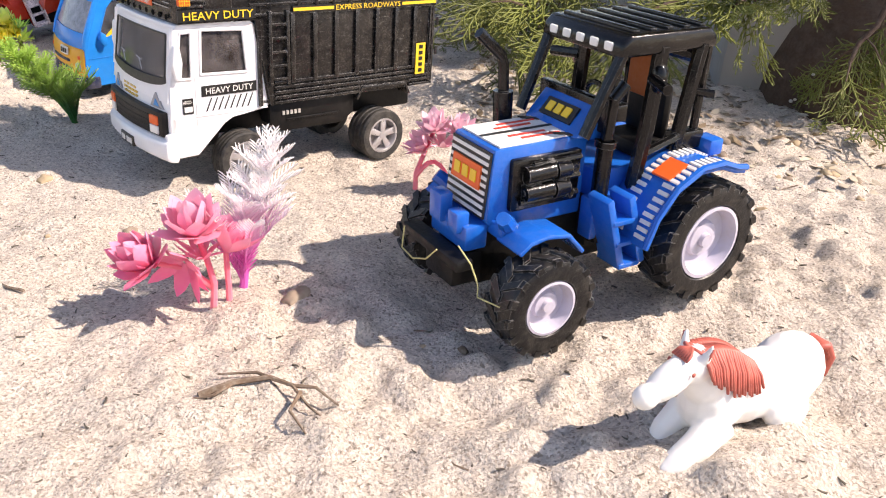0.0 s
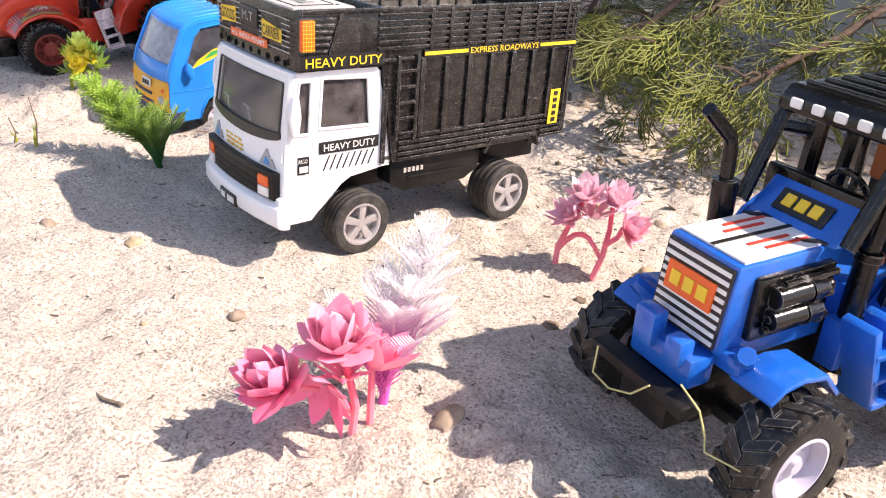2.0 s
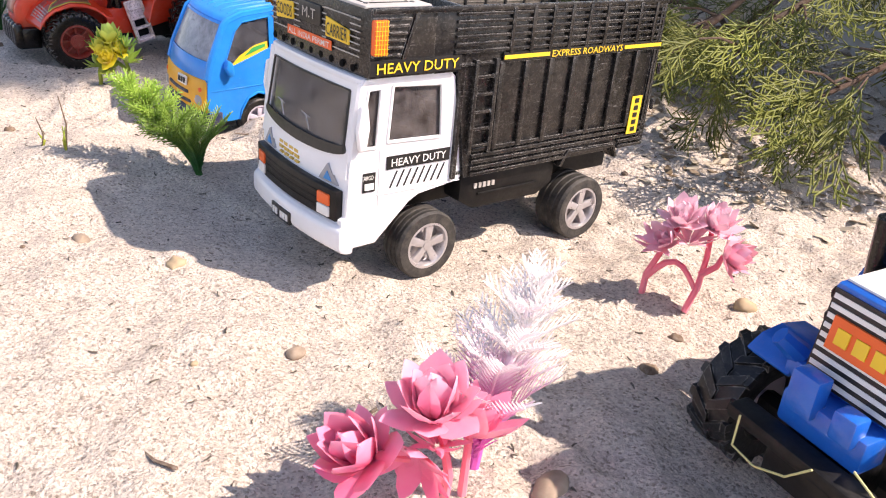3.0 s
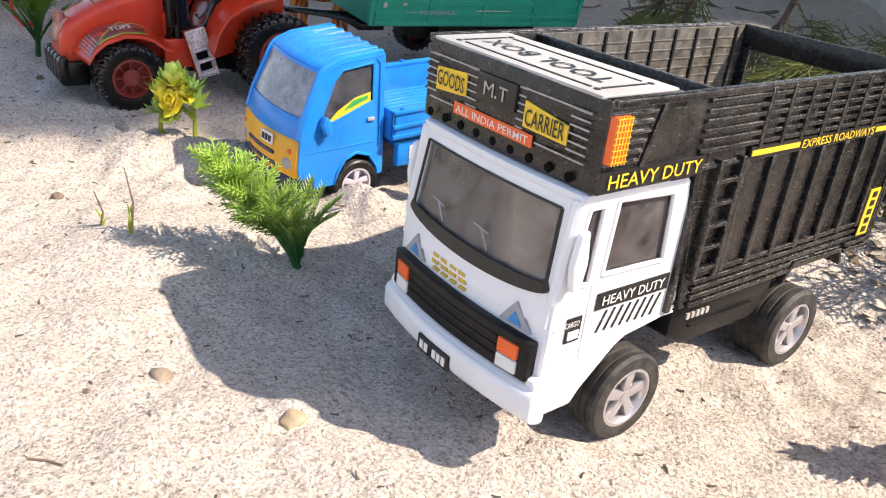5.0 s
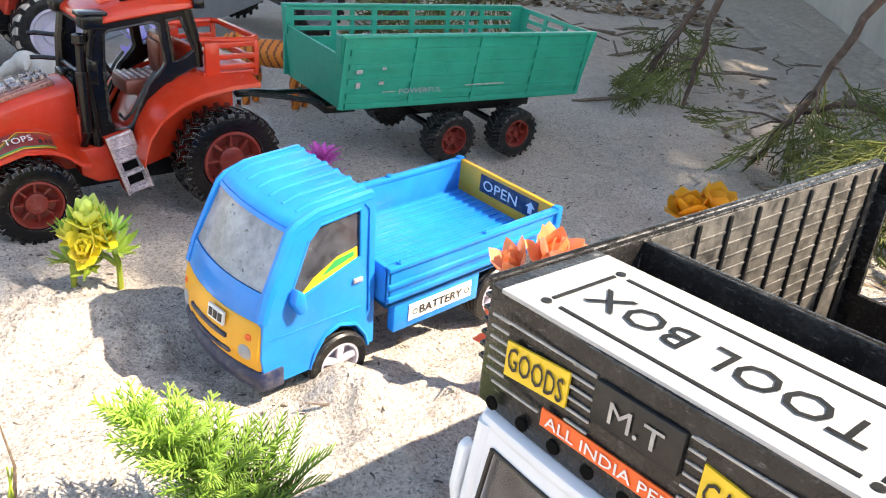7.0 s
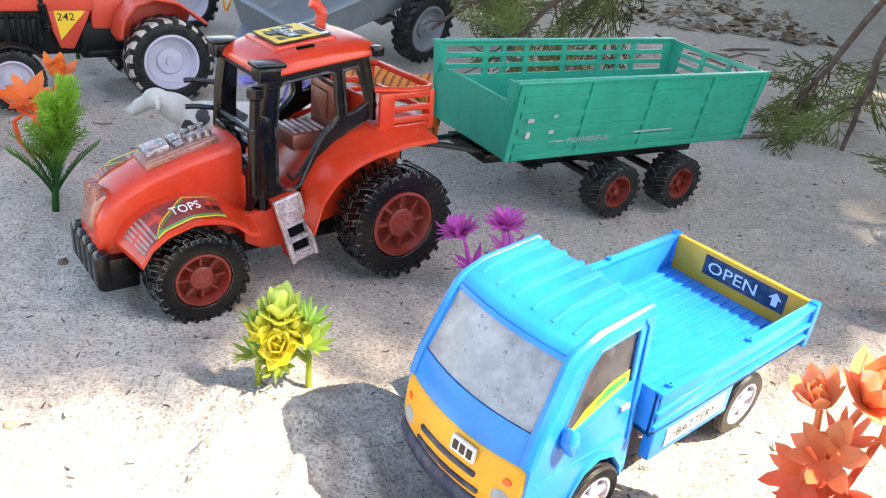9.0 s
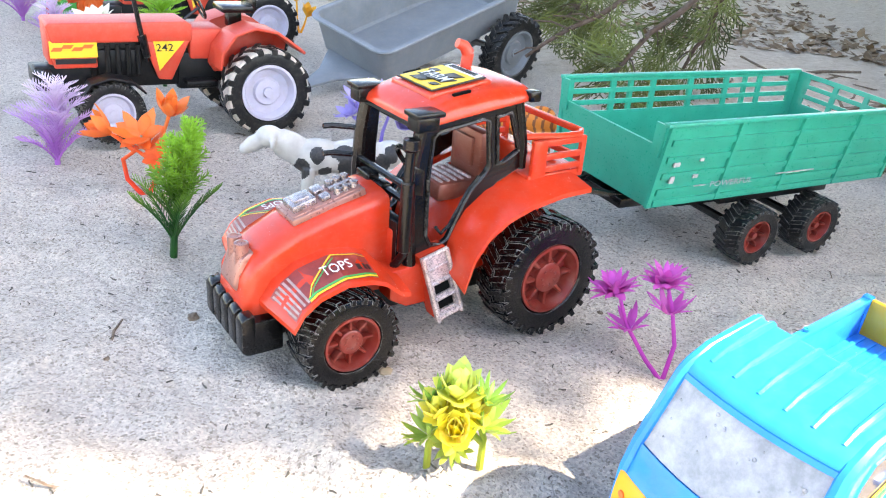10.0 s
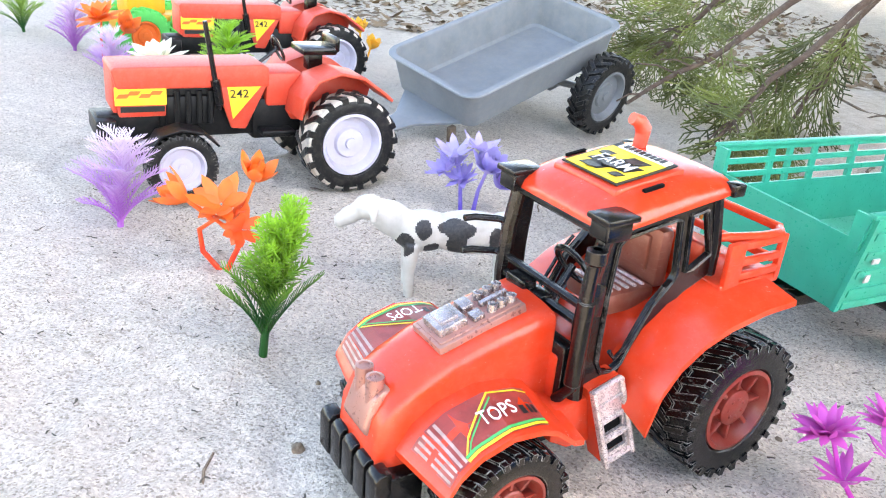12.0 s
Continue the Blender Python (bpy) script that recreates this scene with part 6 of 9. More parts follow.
make_green_trailer(vehicle_pose(-0.2960, 0.9880, 0.0060, 36.6, -0.6, -2.5))


# ---- blue cabbed tractor ----
def make_blue_tractor(m):
    tr = thing("toy_tractor", "blue toy tractor with a black roofed cab, standing in sunlit sand", "toy tractor", m)
    hw = 0.0134
    hood = Geo().prism([(0.0120, 0.0880), (0.0150, 0.0560), (0.0100, 0.0500), (-0.0420, 0.0500), (-0.0420, 0.0885)], "y", -hw, hw, 0.0012)
    hood.prism([(-0.0300, 0.0880), (-0.0440, 0.1010), (-0.0480, 0.1010), (-0.0480, 0.0860)], "y", -0.0160, 0.0160, 0.0012)
    part("bonnet", hood, BLUE, tr, "blue bonnet with striped stickers")
    gn = Vector((0.0120 - 0.0150, 0, 0.0880 - 0.0560)).normalized()
    gr = Geo()
    fo = Vector((0.0140, 0, 0.0715))
    part("grille", decal(Geo(), fo + Vector((0.0002, 0, 0)), (0, 1, 0), gn, 0.0250, 0.0300, 0.0005), D_BLACK, tr, "black grille with white bars")
    for i in range(9):
        decal(gr, fo + gn * (-0.0130 + i * 0.00325) + Vector((0.0006, 0, 0)), (0, 1, 0), gn, 0.0240, 0.0016, 0.0004)
    part("grille_bar", gr, D_WHITE, tr)
    part("grille_badge", decal(Geo(), fo + gn * 0.0025 + Vector((0.0012, -0.0005, 0)), (0, 1, 0), gn, 0.0182, 0.0108, 0.0005), D_ORANGE, tr, "orange badge")
    for y in (-0.0052, 0.0, 0.0052):
        part("badge_mark", decal(Geo(), fo + gn * 0.0025 + Vector((0.0018, y - 0.0005, 0)), (0, 1, 0), gn, 0.0036, 0.0052, 0.0004), D_YELLOW, tr)
    tp = Geo()
    decal(tp, (-0.0120, 0, 0.0885), (0, 1, 0), (-1, 0, 0), 0.0245, 0.0420, 0.0004)
    part("bonnet_sticker", tp, D_WHITE, tr, "white bonnet sticker")
    tb, tk = Geo(), Geo()
    for y, x0, x1 in ((-0.0080, -0.006, -0.028), (-0.0045, -0.002, -0.022), (0.0045, -0.002, -0.022), (0.0080, -0.006, -0.028)):
        decal(tb, ((x0 + x1) / 2, y, 0.0890), (0, 1, 0), (-1, 0, 0), 0.0012, abs(x1 - x0), 0.0003)
    decal(tk, (-0.0120, 0, 0.0890), (0, 1, 0), (-1, 0, 0), 0.0014, 0.0420, 0.0003)
    for y in (-0.0100, 0.0100):
        decal(tk, (-0.0270, y, 0.0890), (0, 1, 0), (-1, 0, 0), 0.0030, 0.0080, 0.0003, 0.5)
    part("sticker_stripe", tb, D_RED, tr)
    part("sticker_line", tk, D_BLACK, tr)
    bd = Vector((-0.0440 + 0.0300, 0, 0.1010 - 0.0880)).normalized()
    part("dash_badge", decal(Geo(), (-0.0365, 0, 0.0952), (0, 1, 0), bd, 0.0180, 0.0095, 0.0006), D_BLACK, tr)
    for y in (-0.0048, 0.0, 0.0048):
        part("badge_mark", decal(Geo(), (-0.0360, y, 0.0957), (0, 1, 0), bd, 0.0034, 0.0052, 0.0006), D_YELLOW, tr)
    # engine
    for s in (1, -1):
        en = Geo().box(-0.0360, 0.0040, *sorted((s * 0.0120, s * 0.0165)), 0.0590, 0.0830, 0.0010)
        rr = random.Random(11)
        for i in range(5):
            en.tube([(0.0010 - i * 0.0015, s * 0.0185, 0.0640 + i * 0.0042), (-0.0330 + (i % 2) * 0.006, s * 0.0185, 0.0640 + i * 0.0042)], 0.0014, 7)
        for z in (0.0680, 0.0765):
            en.tube([(-0.0010, s * 0.0185, z), (-0.0150, s * 0.0195, z + 0.0008)], 0.0040, 12).tube([(-0.0160, s * 0.0190, z), (-0.0250, s * 0.0190, z)], 0.0046, 12, 0.0036)
        for x, z, k in ((-0.006, 0.0720, 0.0042), (-0.020, 0.0700, 0.0052), (-0.029, 0.0760, 0.0036), (-0.014, 0.0790, 0.0034), (-0.027, 0.0645, 0.0034)):
            en.lathe([(0, 0.0200 * s), (k * 0.6, 0.0205 * s), (k, 0.0185 * s), (k, 0.014 * s)], (x, 0, z), 12, False, "y")
            en.box(x - k, x + k, *sorted((s * 0.015, s * 0.0195)), z - k * 0.4, z + k * 0.4, 0.0005)
        part("engine", en, BLACK, tr, "black moulded engine detail")
    # front guards and bumper
    for s in (1, -1):
        f = Geo().strip([(0.0130, 0.0500), (0.0070, 0.0545), (-0.0020, 0.0560), (-0.0140, 0.0540), (-0.0240, 0.0440)], *sorted((s * 0.0220, s * 0.0400)), 0.0024, 0.0008)
        f.box(0.0020, 0.0120, *sorted((s * 0.0120, s * 0.0250)), 0.0490, 0.0560, 0.0015)
        f.tube([(0.0080, s * 0.0230, 0.0560), (0.0140, s * 0.0280, 0.0620)], 0.0042, 8, 0.0032)
        part("front_mudguard", f, BLUE, tr)
    fb = Geo().box(0.0120, 0.0240, -0.0150, 0.0150, 0.0420, 0.0540, 0.0015).box(0.0200, 0.0270, -0.0120, -0.0020, 0.0500, 0.0640, 0.0012).box(0.0200, 0.0270, 0.0040, 0.0120, 0.0500, 0.0600, 0.0012)
    part("nose_bracket", fb, BLUE, tr)
    bp = Geo().box(0.0240, 0.0330, -0.0260, 0.0230, 0.0375, 0.0425, 0.0012).box(0.0050, 0.0280, -0.0120, 0.0120, 0.0240, 0.0400, 0.001)
    bp.tube([(0, -0.036, 0.026), (0, 0.036, 0.026)], 0.0045)
    part("bumper", bp, DULLBLACK, tr, "dusty black bumper")
    ch = Geo().box(-0.1200, 0.0150, -0.0120, 0.0120, 0.0220, 0.0520, 0.002).box(-0.1150, -0.0450, -0.0200, 0.0200, 0.0320, 0.0560, 0.002)
    ch.tube([(-0.1085, -0.040, 0.0310), (-0.1085, 0.040, 0.0310)], 0.005)
    part("chassis", ch, DULLBLACK, tr)
    # rear mudguards, steps
    path = [(-0.0560, 0.0420), (-0.0620, 0.0560), (-0.0740, 0.0690), (-0.0900, 0.0760), (-0.1060, 0.0765), (-0.1180, 0.0730), (-0.1260, 0.0720)]
    for s in (1, -1):
        f = Geo().strip(path, *sorted((s * 0.0200, s * 0.0500)), 0.0026, 0.0008)
        f.prism(path + [(-0.128, 0.052), (-0.066, 0.040)], "y", *sorted((s * 0.0195, s * 0.0215)), 0.0004)
        f.tube([(x, s * 0.0498, z + 0.0006) for x, z in path], 0.0016, 6)
        f.box(-0.1265, -0.1160, *sorted((s * 0.0220, s * 0.0340)), 0.0735, 0.0815, 0.0012)
        part("rear_mudguard", f, BLUE, tr)
        ob = Geo()
        for row in (0, 1):
            for i in range(20):
                k = 0.3 + i * 0.235
                a = int(k)
                if a + 1 >= len(path) - 1:
                    break
                p0 = Vector((lerp(path[a][0], path[a + 1][0], k - a), 0, lerp(path[a][1], path[a + 1][1], k - a)))
                d = Vector((path[a + 1][0] - path[a][0], 0, path[a + 1][1] - path[a][1])).normalized()
                n = Vector((0, 1, 0)).cross(d) * -1
                if n.z < 0:
                    n = -n
                y = s * (0.0440 if row == 0 else 0.0300)
                wb = Geo()
                decal(wb, p0 + Vector((0, y, 0)) + n * 0.0004, Vector((0, -s, 0)) if s > 0 else Vector((0, 1, 0)), d * -s if s > 0 else d, 0.0062, 0.0020, 0.0005)
                part("mudguard_bar", wb, D_WHITE, tr)
        p0 = Vector((-0.0815, s * 0.0372, 0.0733))
        d = Vector((-0.016, 0, 0.007)).normalized()
        part("mudguard_badge", decal(ob, p0, Vector((0, -1, 0)), d, 0.0110, 0.0140, 0.0006), D_ORANGE, tr, "orange badge")
        st = Geo()
        for x0 in (-0.0440, -0.0590):
            st.prism([(x0 + 0.0080, 0.0640), (x0 + 0.0040, 0.0655), (x0 - 0.0110, 0.0300), (x0 - 0.0060, 0.0290)], "y", *sorted((s * 0.0260, s * 0.0400)), 0.0006)
        for z, k in ((0.0530, -0.0420), (0.0420, -0.0460), (0.0300, -0.0500)):
            st.box(k - 0.0150, k, *sorted((s * 0.0250, s * 0.0405)), z - 0.0012, z + 0.0012, 0.0005)
        st.box(-0.0620, -0.0400, *sorted((s * 0.0180, s * 0.0270)), 0.0400, 0.0600, 0.0010)
        part("step", st, BLUE, tr, "blue moulded step")
    # cab
    cf = Geo()
    for s in (1, -1):
        cf.tube([(-0.0310, s * 0.0235, 0.0900), (-0.0400, s * 0.0240, 0.1080), (-0.0500, s * 0.0250, 0.1270)], 0.0030, 9)
        cf.tube([(-0.0700, s * 0.0240, 0.0560), (-0.0740, s * 0.0250, 0.0900), (-0.0760, s * 0.0250, 0.1270)], 0.0040, 7)
        cf.tube([(-0.0990, s * 0.0240, 0.0760), (-0.1060, s * 0.0250, 0.1260)], 0.0036, 7)
        cf.tube([(-0.1130, s * 0.0235, 0.0760), (-0.1120, s * 0.0245, 0.1260)], 0.0022, 7)
        cf.box(-0.1180, -0.0960, *sorted((s * 0.0190, s * 0.0270)), 0.0760, 0.0850, 0.001)
        cf.tube([(-0.0720, s * 0.0250, 0.1130), (-0.0660, s * 0.0400, 0.1120)], 0.0026, 9)
        cf.tube([(-0.1060, s * 0.0250, 0.1040), (-0.1120, s * 0.0330, 0.1040)], 0.0020, 7)
        cf.ball((-0.0745, s * 0.0270, 0.1130), 0.004, 0.004, 0.007)
        cf.tube([(-0.0760, s * 0.0250, 0.0780), (-0.0990, s * 0.0250, 0.0830)], 0.0024, 7)
    cf.box(-0.0500, -0.0440, -0.0240, 0.0240, 0.0900, 0.1040, 0.001)
    cf.tube([(-0.1120, -0.0245, 0.1180), (-0.1120, 0.0245, 0.1180)], 0.0030, 7)
    part("cab_frame", cf, BLACK, tr, "glossy black cab posts")
    se = Geo().box(-0.1050, -0.0820, -0.0130, 0.0130, 0.0700, 0.0780, 0.002).box(-0.1080, -0.1010, -0.0130, 0.0130, 0.0760, 0.1030, 0.003)
    part("seat", se, DULLBLACK, tr)
    part("seat_base", Geo().box(-0.110, -0.050, -0.0185, 0.0185, 0.0540, 0.0700, 0.0015), BLUE, tr)
    part("seat_back_pad", Geo().box(-0.1010, -0.0960, -0.0110, 0.0060, 0.0960, 0.1160, 0.002), plastic("orange_cloth", (0.42, 0.11, 0.025), 0.7), tr, "orange back pad")
    sw = Geo()
    for i in range(18):
        a, c = 2 * math.pi * i / 18, 2 * math.pi * (i + 1) / 18
        sw.tube([(-0.0640 + 0.003 * math.sin(t), 0.0085 * math.cos(t), 0.0980 + 0.008 * math.sin(t)) for t in (a, c)], 0.0013, 6)
    sw.tube([(-0.052, 0, 0.088), (-0.064, 0, 0.098)], 0.0013)
    part("steering_wheel", sw, BLACK, tr)
    ro = Geo().prism([(-0.0450, 0.1235), (-0.0460, 0.1300), (-0.0510, 0.1335), (-0.1085, 0.1335), (-0.1140, 0.1300), (-0.1150, 0.1240)], "y", -0.0300, 0.0300, 0.0022, 3)
    for i in range(5):
        x = -0.0580 - i * 0.0120
        part("roof_rib", Geo().box(x - 0.0022, x + 0.0022, -0.0260, 0.0260, 0.1328, 0.1348, 0.0008), BLACK, tr)
    part("roof", ro, BLACK, tr, "black ribbed roof")
    for i in range(5):
        y = -0.0205 + i * 0.01025
        part("roof_lamp", Geo().box(-0.0466, -0.0446, y - 0.0028, y + 0.0028, 0.1258, 0.1296, 0.0008), D_WHITE, tr, "white roof lamp")
    for s in (1, -1):
        ex = Geo().tube([(-0.0190, s * 0.0225, 0.0760), (-0.0185, s * 0.0235, 0.1000)], 0.0046, 12, 0.0050).tube([(-0.0185, s * 0.0235, 0.0990), (-0.0180, s * 0.0240, 0.1120), (-0.0165, s * 0.0242, 0.1165), (-0.0040, s * 0.0250, 0.1275)], 0.0027, 10)
        if s < 0:
            part("exhaust_pipe", ex, BLACK, tr, "black bent exhaust pipe")
        else:
            ex = Geo().tube([(-0.0470, 0.0235, 0.0380), (-0.0470, 0.0235, 0.0850)], 0.0044, 10).tube([(-0.0470, 0.0235, 0.0850), (-0.0480, 0.0240, 0.1060)], 0.0032, 10).tube([(-0.0480, 0.0240, 0.1050), (-0.0540, 0.0250, 0.1120)], 0.0030, 10)
            ex.lathe([(0.0046, 0.0), (0.0056, 0.0), (0.0056, 0.003), (0.0046, 0.003)], (-0.0470, 0.0235, 0.0500), 14, True, "z").lathe([(0.0046, 0.0), (0.0054, 0.0), (0.0054, 0.003), (0.0046, 0.003)], (-0.0470, 0.0235, 0.0840), 14, True, "z")
            part("air_intake", ex, BLACK, tr)
    th = Geo().tube([(0.0360, -0.0180, 0.0440), (0.0380, -0.0165, 0.0340), (0.0370, -0.0080, 0.0320), (0.0360, 0.0020, 0.0360), (0.0340, 0.0080, 0.0430)], 0.0004, 5)
    th.tube([(0.0280, 0.0160, 0.0470), (0.0270, 0.0250, 0.0420), (0.0240, 0.0270, 0.0320), (0.0260, 0.0300, 0.0280), (0.0230, 0.0430, 0.0290)], 0.0004, 5)
    part("loose_thread", th, THREAD, tr, "loose pale thread")
    # the toy is short and its bonnet broad
    broad = ("bonnet", "grille", "badge", "sticker", "dash")
    for ob in list(tr.children):
        for v in ob.data.vertices:
            if v.co.x < -0.02:
                v.co.x = -0.02 + (v.co.x + 0.02) * 0.83
            if any(k in ob.name for k in broad) and "mudguard" not in ob.name:
                v.co.y *= 1.22
            elif ob.name.startswith("engine"):
                v.co.y += math.copysign(0.0028, v.co.y)
            elif ob.name.startswith("roof"):
                v.co.y *= 0.92
    for s in (1, -1):
        tractor_wheel(tr, 0.0, s * 0.0405, 0.0250, 0.0240, 0.0180, 0.0128, s, RUBBER, RIMWHITE, 15, 0, 0.35, 0.7)
        tractor_wheel(tr, -0.0935, s * 0.0405, 0.0362, 0.0304, 0.0200, 0.0182, s, RUBBER, RIMWHITE, 17, 0, 0.3, 0.75)
    return tr


make_blue_tractor(vehicle_pose(0.0750, 0.3571, 0.0025, 31.9, 2.2))


# ---- red open tractors ----
def make_open_tractor(m, label):
    tr = thing("toy_tractor", label, "toy tractor", m, "red open tractors")
    hw = 0.0210
    hood = Geo().prism([(0.0400, 0.0895), (0.0380, 0.0915), (-0.0680, 0.0925), (-0.0720, 0.0900), (-0.0720, 0.0760), (0.0370, 0.0760)], "y", -hw, hw, 0.0040, 3)
    hood.prism([(0.0390, 0.0780), (0.0360, 0.0560), (0.0040, 0.0560), (0.0040, 0.0780)], "y", -hw + 0.001, hw - 0.001, 0.0012)
    for s in (1, -1):
        hood.prism([(-0.0330, 0.0800), (-0.0330, 0.0740), (-0.0430, 0.0450), (-0.0540, 0.0440), (-0.0720, 0.0800)], "y", *sorted((s * (hw - 0.004), s * (hw - 0.0006))), 0.0010)
    part("bonnet", hood, RED_DULL, tr, "red bonnet")
    part("grille", Geo().box(0.0360, 0.0396, -hw + 0.003, hw - 0.003, 0.0590, 0.0870, 0.001), RED_DULL, tr)
    for s in (1, -1):
        u = (-s, 0, 0)
        part("number_sticker", Geo().prism([(-0.0400, 0.0765), (-0.0655, 0.0765), (-0.0440, 0.0520)], "y", *sorted((s * (hw - 0.0010), s * (hw - 0.0002)))), D_YELLOW, tr, "yellow triangular sticker")
        lettering("242", tr, D_BLACK, (-0.0490, s * hw, 0.0715), u, (0, 0, 1), 0.0140, 0.0062)
        part("flame_sticker", decal(Geo(), (0.0210, s * (hw - 0.0008), 0.0712), u, (0, 0, 1), 0.0350, 0.0130, 0.0004), D_YELLOW, tr)
        fm = Geo()
        for i in range(4):
            decal(fm, (0.0330 - i * 0.0075, s * (hw - 0.0004), 0.0715 + (i % 2) * 0.002), u, (0, 0, 1), 0.0075, 0.0030, 0.0004, 0.8)
        part("flame_marks", fm, D_ORANGE, tr)
        part("model_plate", decal(Geo(), (0.0200, s * (hw - 0.0008), 0.0618), u, (0, 0, 1), 0.0300, 0.0040, 0.0004), D_BLACK, tr)
    en = Geo().box(-0.0700, 0.0080, -0.0140, 0.0140, 0.0380, 0.0800, 0.002).box(-0.0300, 0.0040, -0.0180, 0.0180, 0.0480, 0.0700, 0.002)
    for i in range(4):
        en.tube([(-0.0040 - i * 0.008, -0.0190, 0.0500), (-0.0040 - i * 0.008, -0.0190, 0.0740)], 0.0022).tube([(-0.0040 - i * 0.008, 0.0190, 0.0500), (-0.0040 - i * 0.008, 0.0190, 0.0740)], 0.0022)
    en.box(-0.1400, -0.0600, -0.0160, 0.0160, 0.0340, 0.0660, 0.003).box(-0.010, 0.050, -0.010, 0.010, 0.0360, 0.0560, 0.002)
    en.tube([(0, -0.040, 0.026), (0, 0.040, 0.026)], 0.004).tube([(-0.1275, -0.045, 0.0375), (-0.1275, 0.045, 0.0375)], 0.006)
    en.box(0.038, 0.052, -0.020, 0.020, 0.040, 0.054, 0.002)
    for s in (1, -1):
        en.box(-0.0900, -0.0640, *sorted((s * 0.014, s * 0.030)), 0.0400, 0.0440, 0.001)
        en.strip([(0.0230, 0.0400), (0.0150, 0.0510), (0.0, 0.0550), (-0.0150, 0.0520), (-0.0260, 0.0420)], *sorted((s * 0.033, s * 0.053)), 0.0016, 0.0004)
    part("engine", en, DULLBLACK, tr, "black engine and axles")
    for s in (1, -1):
        f = Geo().strip([(-0.0850, 0.0580), (-0.0880, 0.0730), (-0.0990, 0.0870), (-0.1170, 0.0930), (-0.1370, 0.0890), (-0.1560, 0.0760), (-0.1620, 0.0710)], *sorted((s * 0.0180, s * 0.0530)), 0.0026, 0.0009)
        f.prism([(-0.0850, 0.0580), (-0.0880, 0.0730), (-0.0990, 0.0870), (-0.1170, 0.0930), (-0.1370, 0.0890), (-0.1560, 0.0760), (-0.150, 0.05), (-0.09, 0.05)], "y", *sorted((s * 0.0180, s * 0.0205)), 0.0004)
        part("rear_mudguard", f, RED_DULL, tr)
    bd = Geo().box(-0.1000, -0.0700, -0.0185, 0.0185, 0.0600, 0.0860, 0.003)
    part("cockpit", bd, RED_DULL, tr)
    se = Geo().box(-0.1290, -0.1000, -0.0150, 0.0150, 0.0980, 0.1040, 0.002).box(-0.1310, -0.1260, -0.0150, 0.0150, 0.1000, 0.1120, 0.002).box(-0.120, -0.108, -0.006, 0.006, 0.085, 0.1, 0.001)
    part("seat", se, BLACK, tr, "black seat")
    sw = Geo()
    for i in range(18):
        a, c = 2 * math.pi * i / 18, 2 * math.pi * (i + 1) / 18
        sw.tube([(-0.0850 + 0.004 * math.sin(t), 0.009 * math.cos(t), 0.1010 + 0.009 * math.sin(t)) for t in (a, c)], 0.0013, 6)
    sw.tube([(-0.070, 0, 0.090), (-0.085, 0, 0.101)], 0.0013)
    part("steering_wheel", sw, BLACK, tr)
    ex = Geo().tube([(-0.0340, 0.0200, 0.0600), (-0.0310, 0.0215, 0.0820), (-0.0245, 0.0215, 0.1240)], 0.0022, 8, 0.0018).tube([(-0.0340, 0.0205, 0.0640), (-0.0310, 0.0215, 0.0820)], 0.0036, 8)
    part("exhaust_pipe", ex, BLACK, tr)
    hk = Geo().box(-0.1750, -0.1350, -0.006, 0.006, 0.0400, 0.0460, 0.001)
    part("hitch", hk, DULLBLACK, tr)
    for s in (1, -1):
        tractor_wheel(tr, 0.0, s * 0.0440, 0.0255, 0.0255, 0.0150, 0.0165, s, RUBBER, RIMWHITE, 30, 0, 0.4, 0.5)
        w = tractor_wheel(tr, -0.1275, s * 0.0440, 0.0375, 0.0385, 0.0260, 0.0240, s, RUBBER, RIMWHITE, 18, 0, 0.35)
        part("caked_sand", Geo().lathe([(0.0345, -0.0128), (0.0362, -0.0118), (0.0374, -0.0080), (0.0376, 0.0), (0.0374, 0.0080), (0.0362, 0.0118), (0.0345, 0.0128)], (-0.1275, s * 0.0440, 0.0375), 48, False), SANDCAKE, w, "pale sand caked in the tread")
    return tr


open_tractor = make_open_tractor(vehicle_pose(-0.6995, 1.1200, 0.0, 38.5), "red open toy tractor with white rims, parked on shaded sand")
far_tractor = copy_thing(open_tractor, vehicle_pose(-0.8050, 1.4350, 0.0, 38.5))
far_tractor["label"] = "second red open toy tractor standing behind the first"


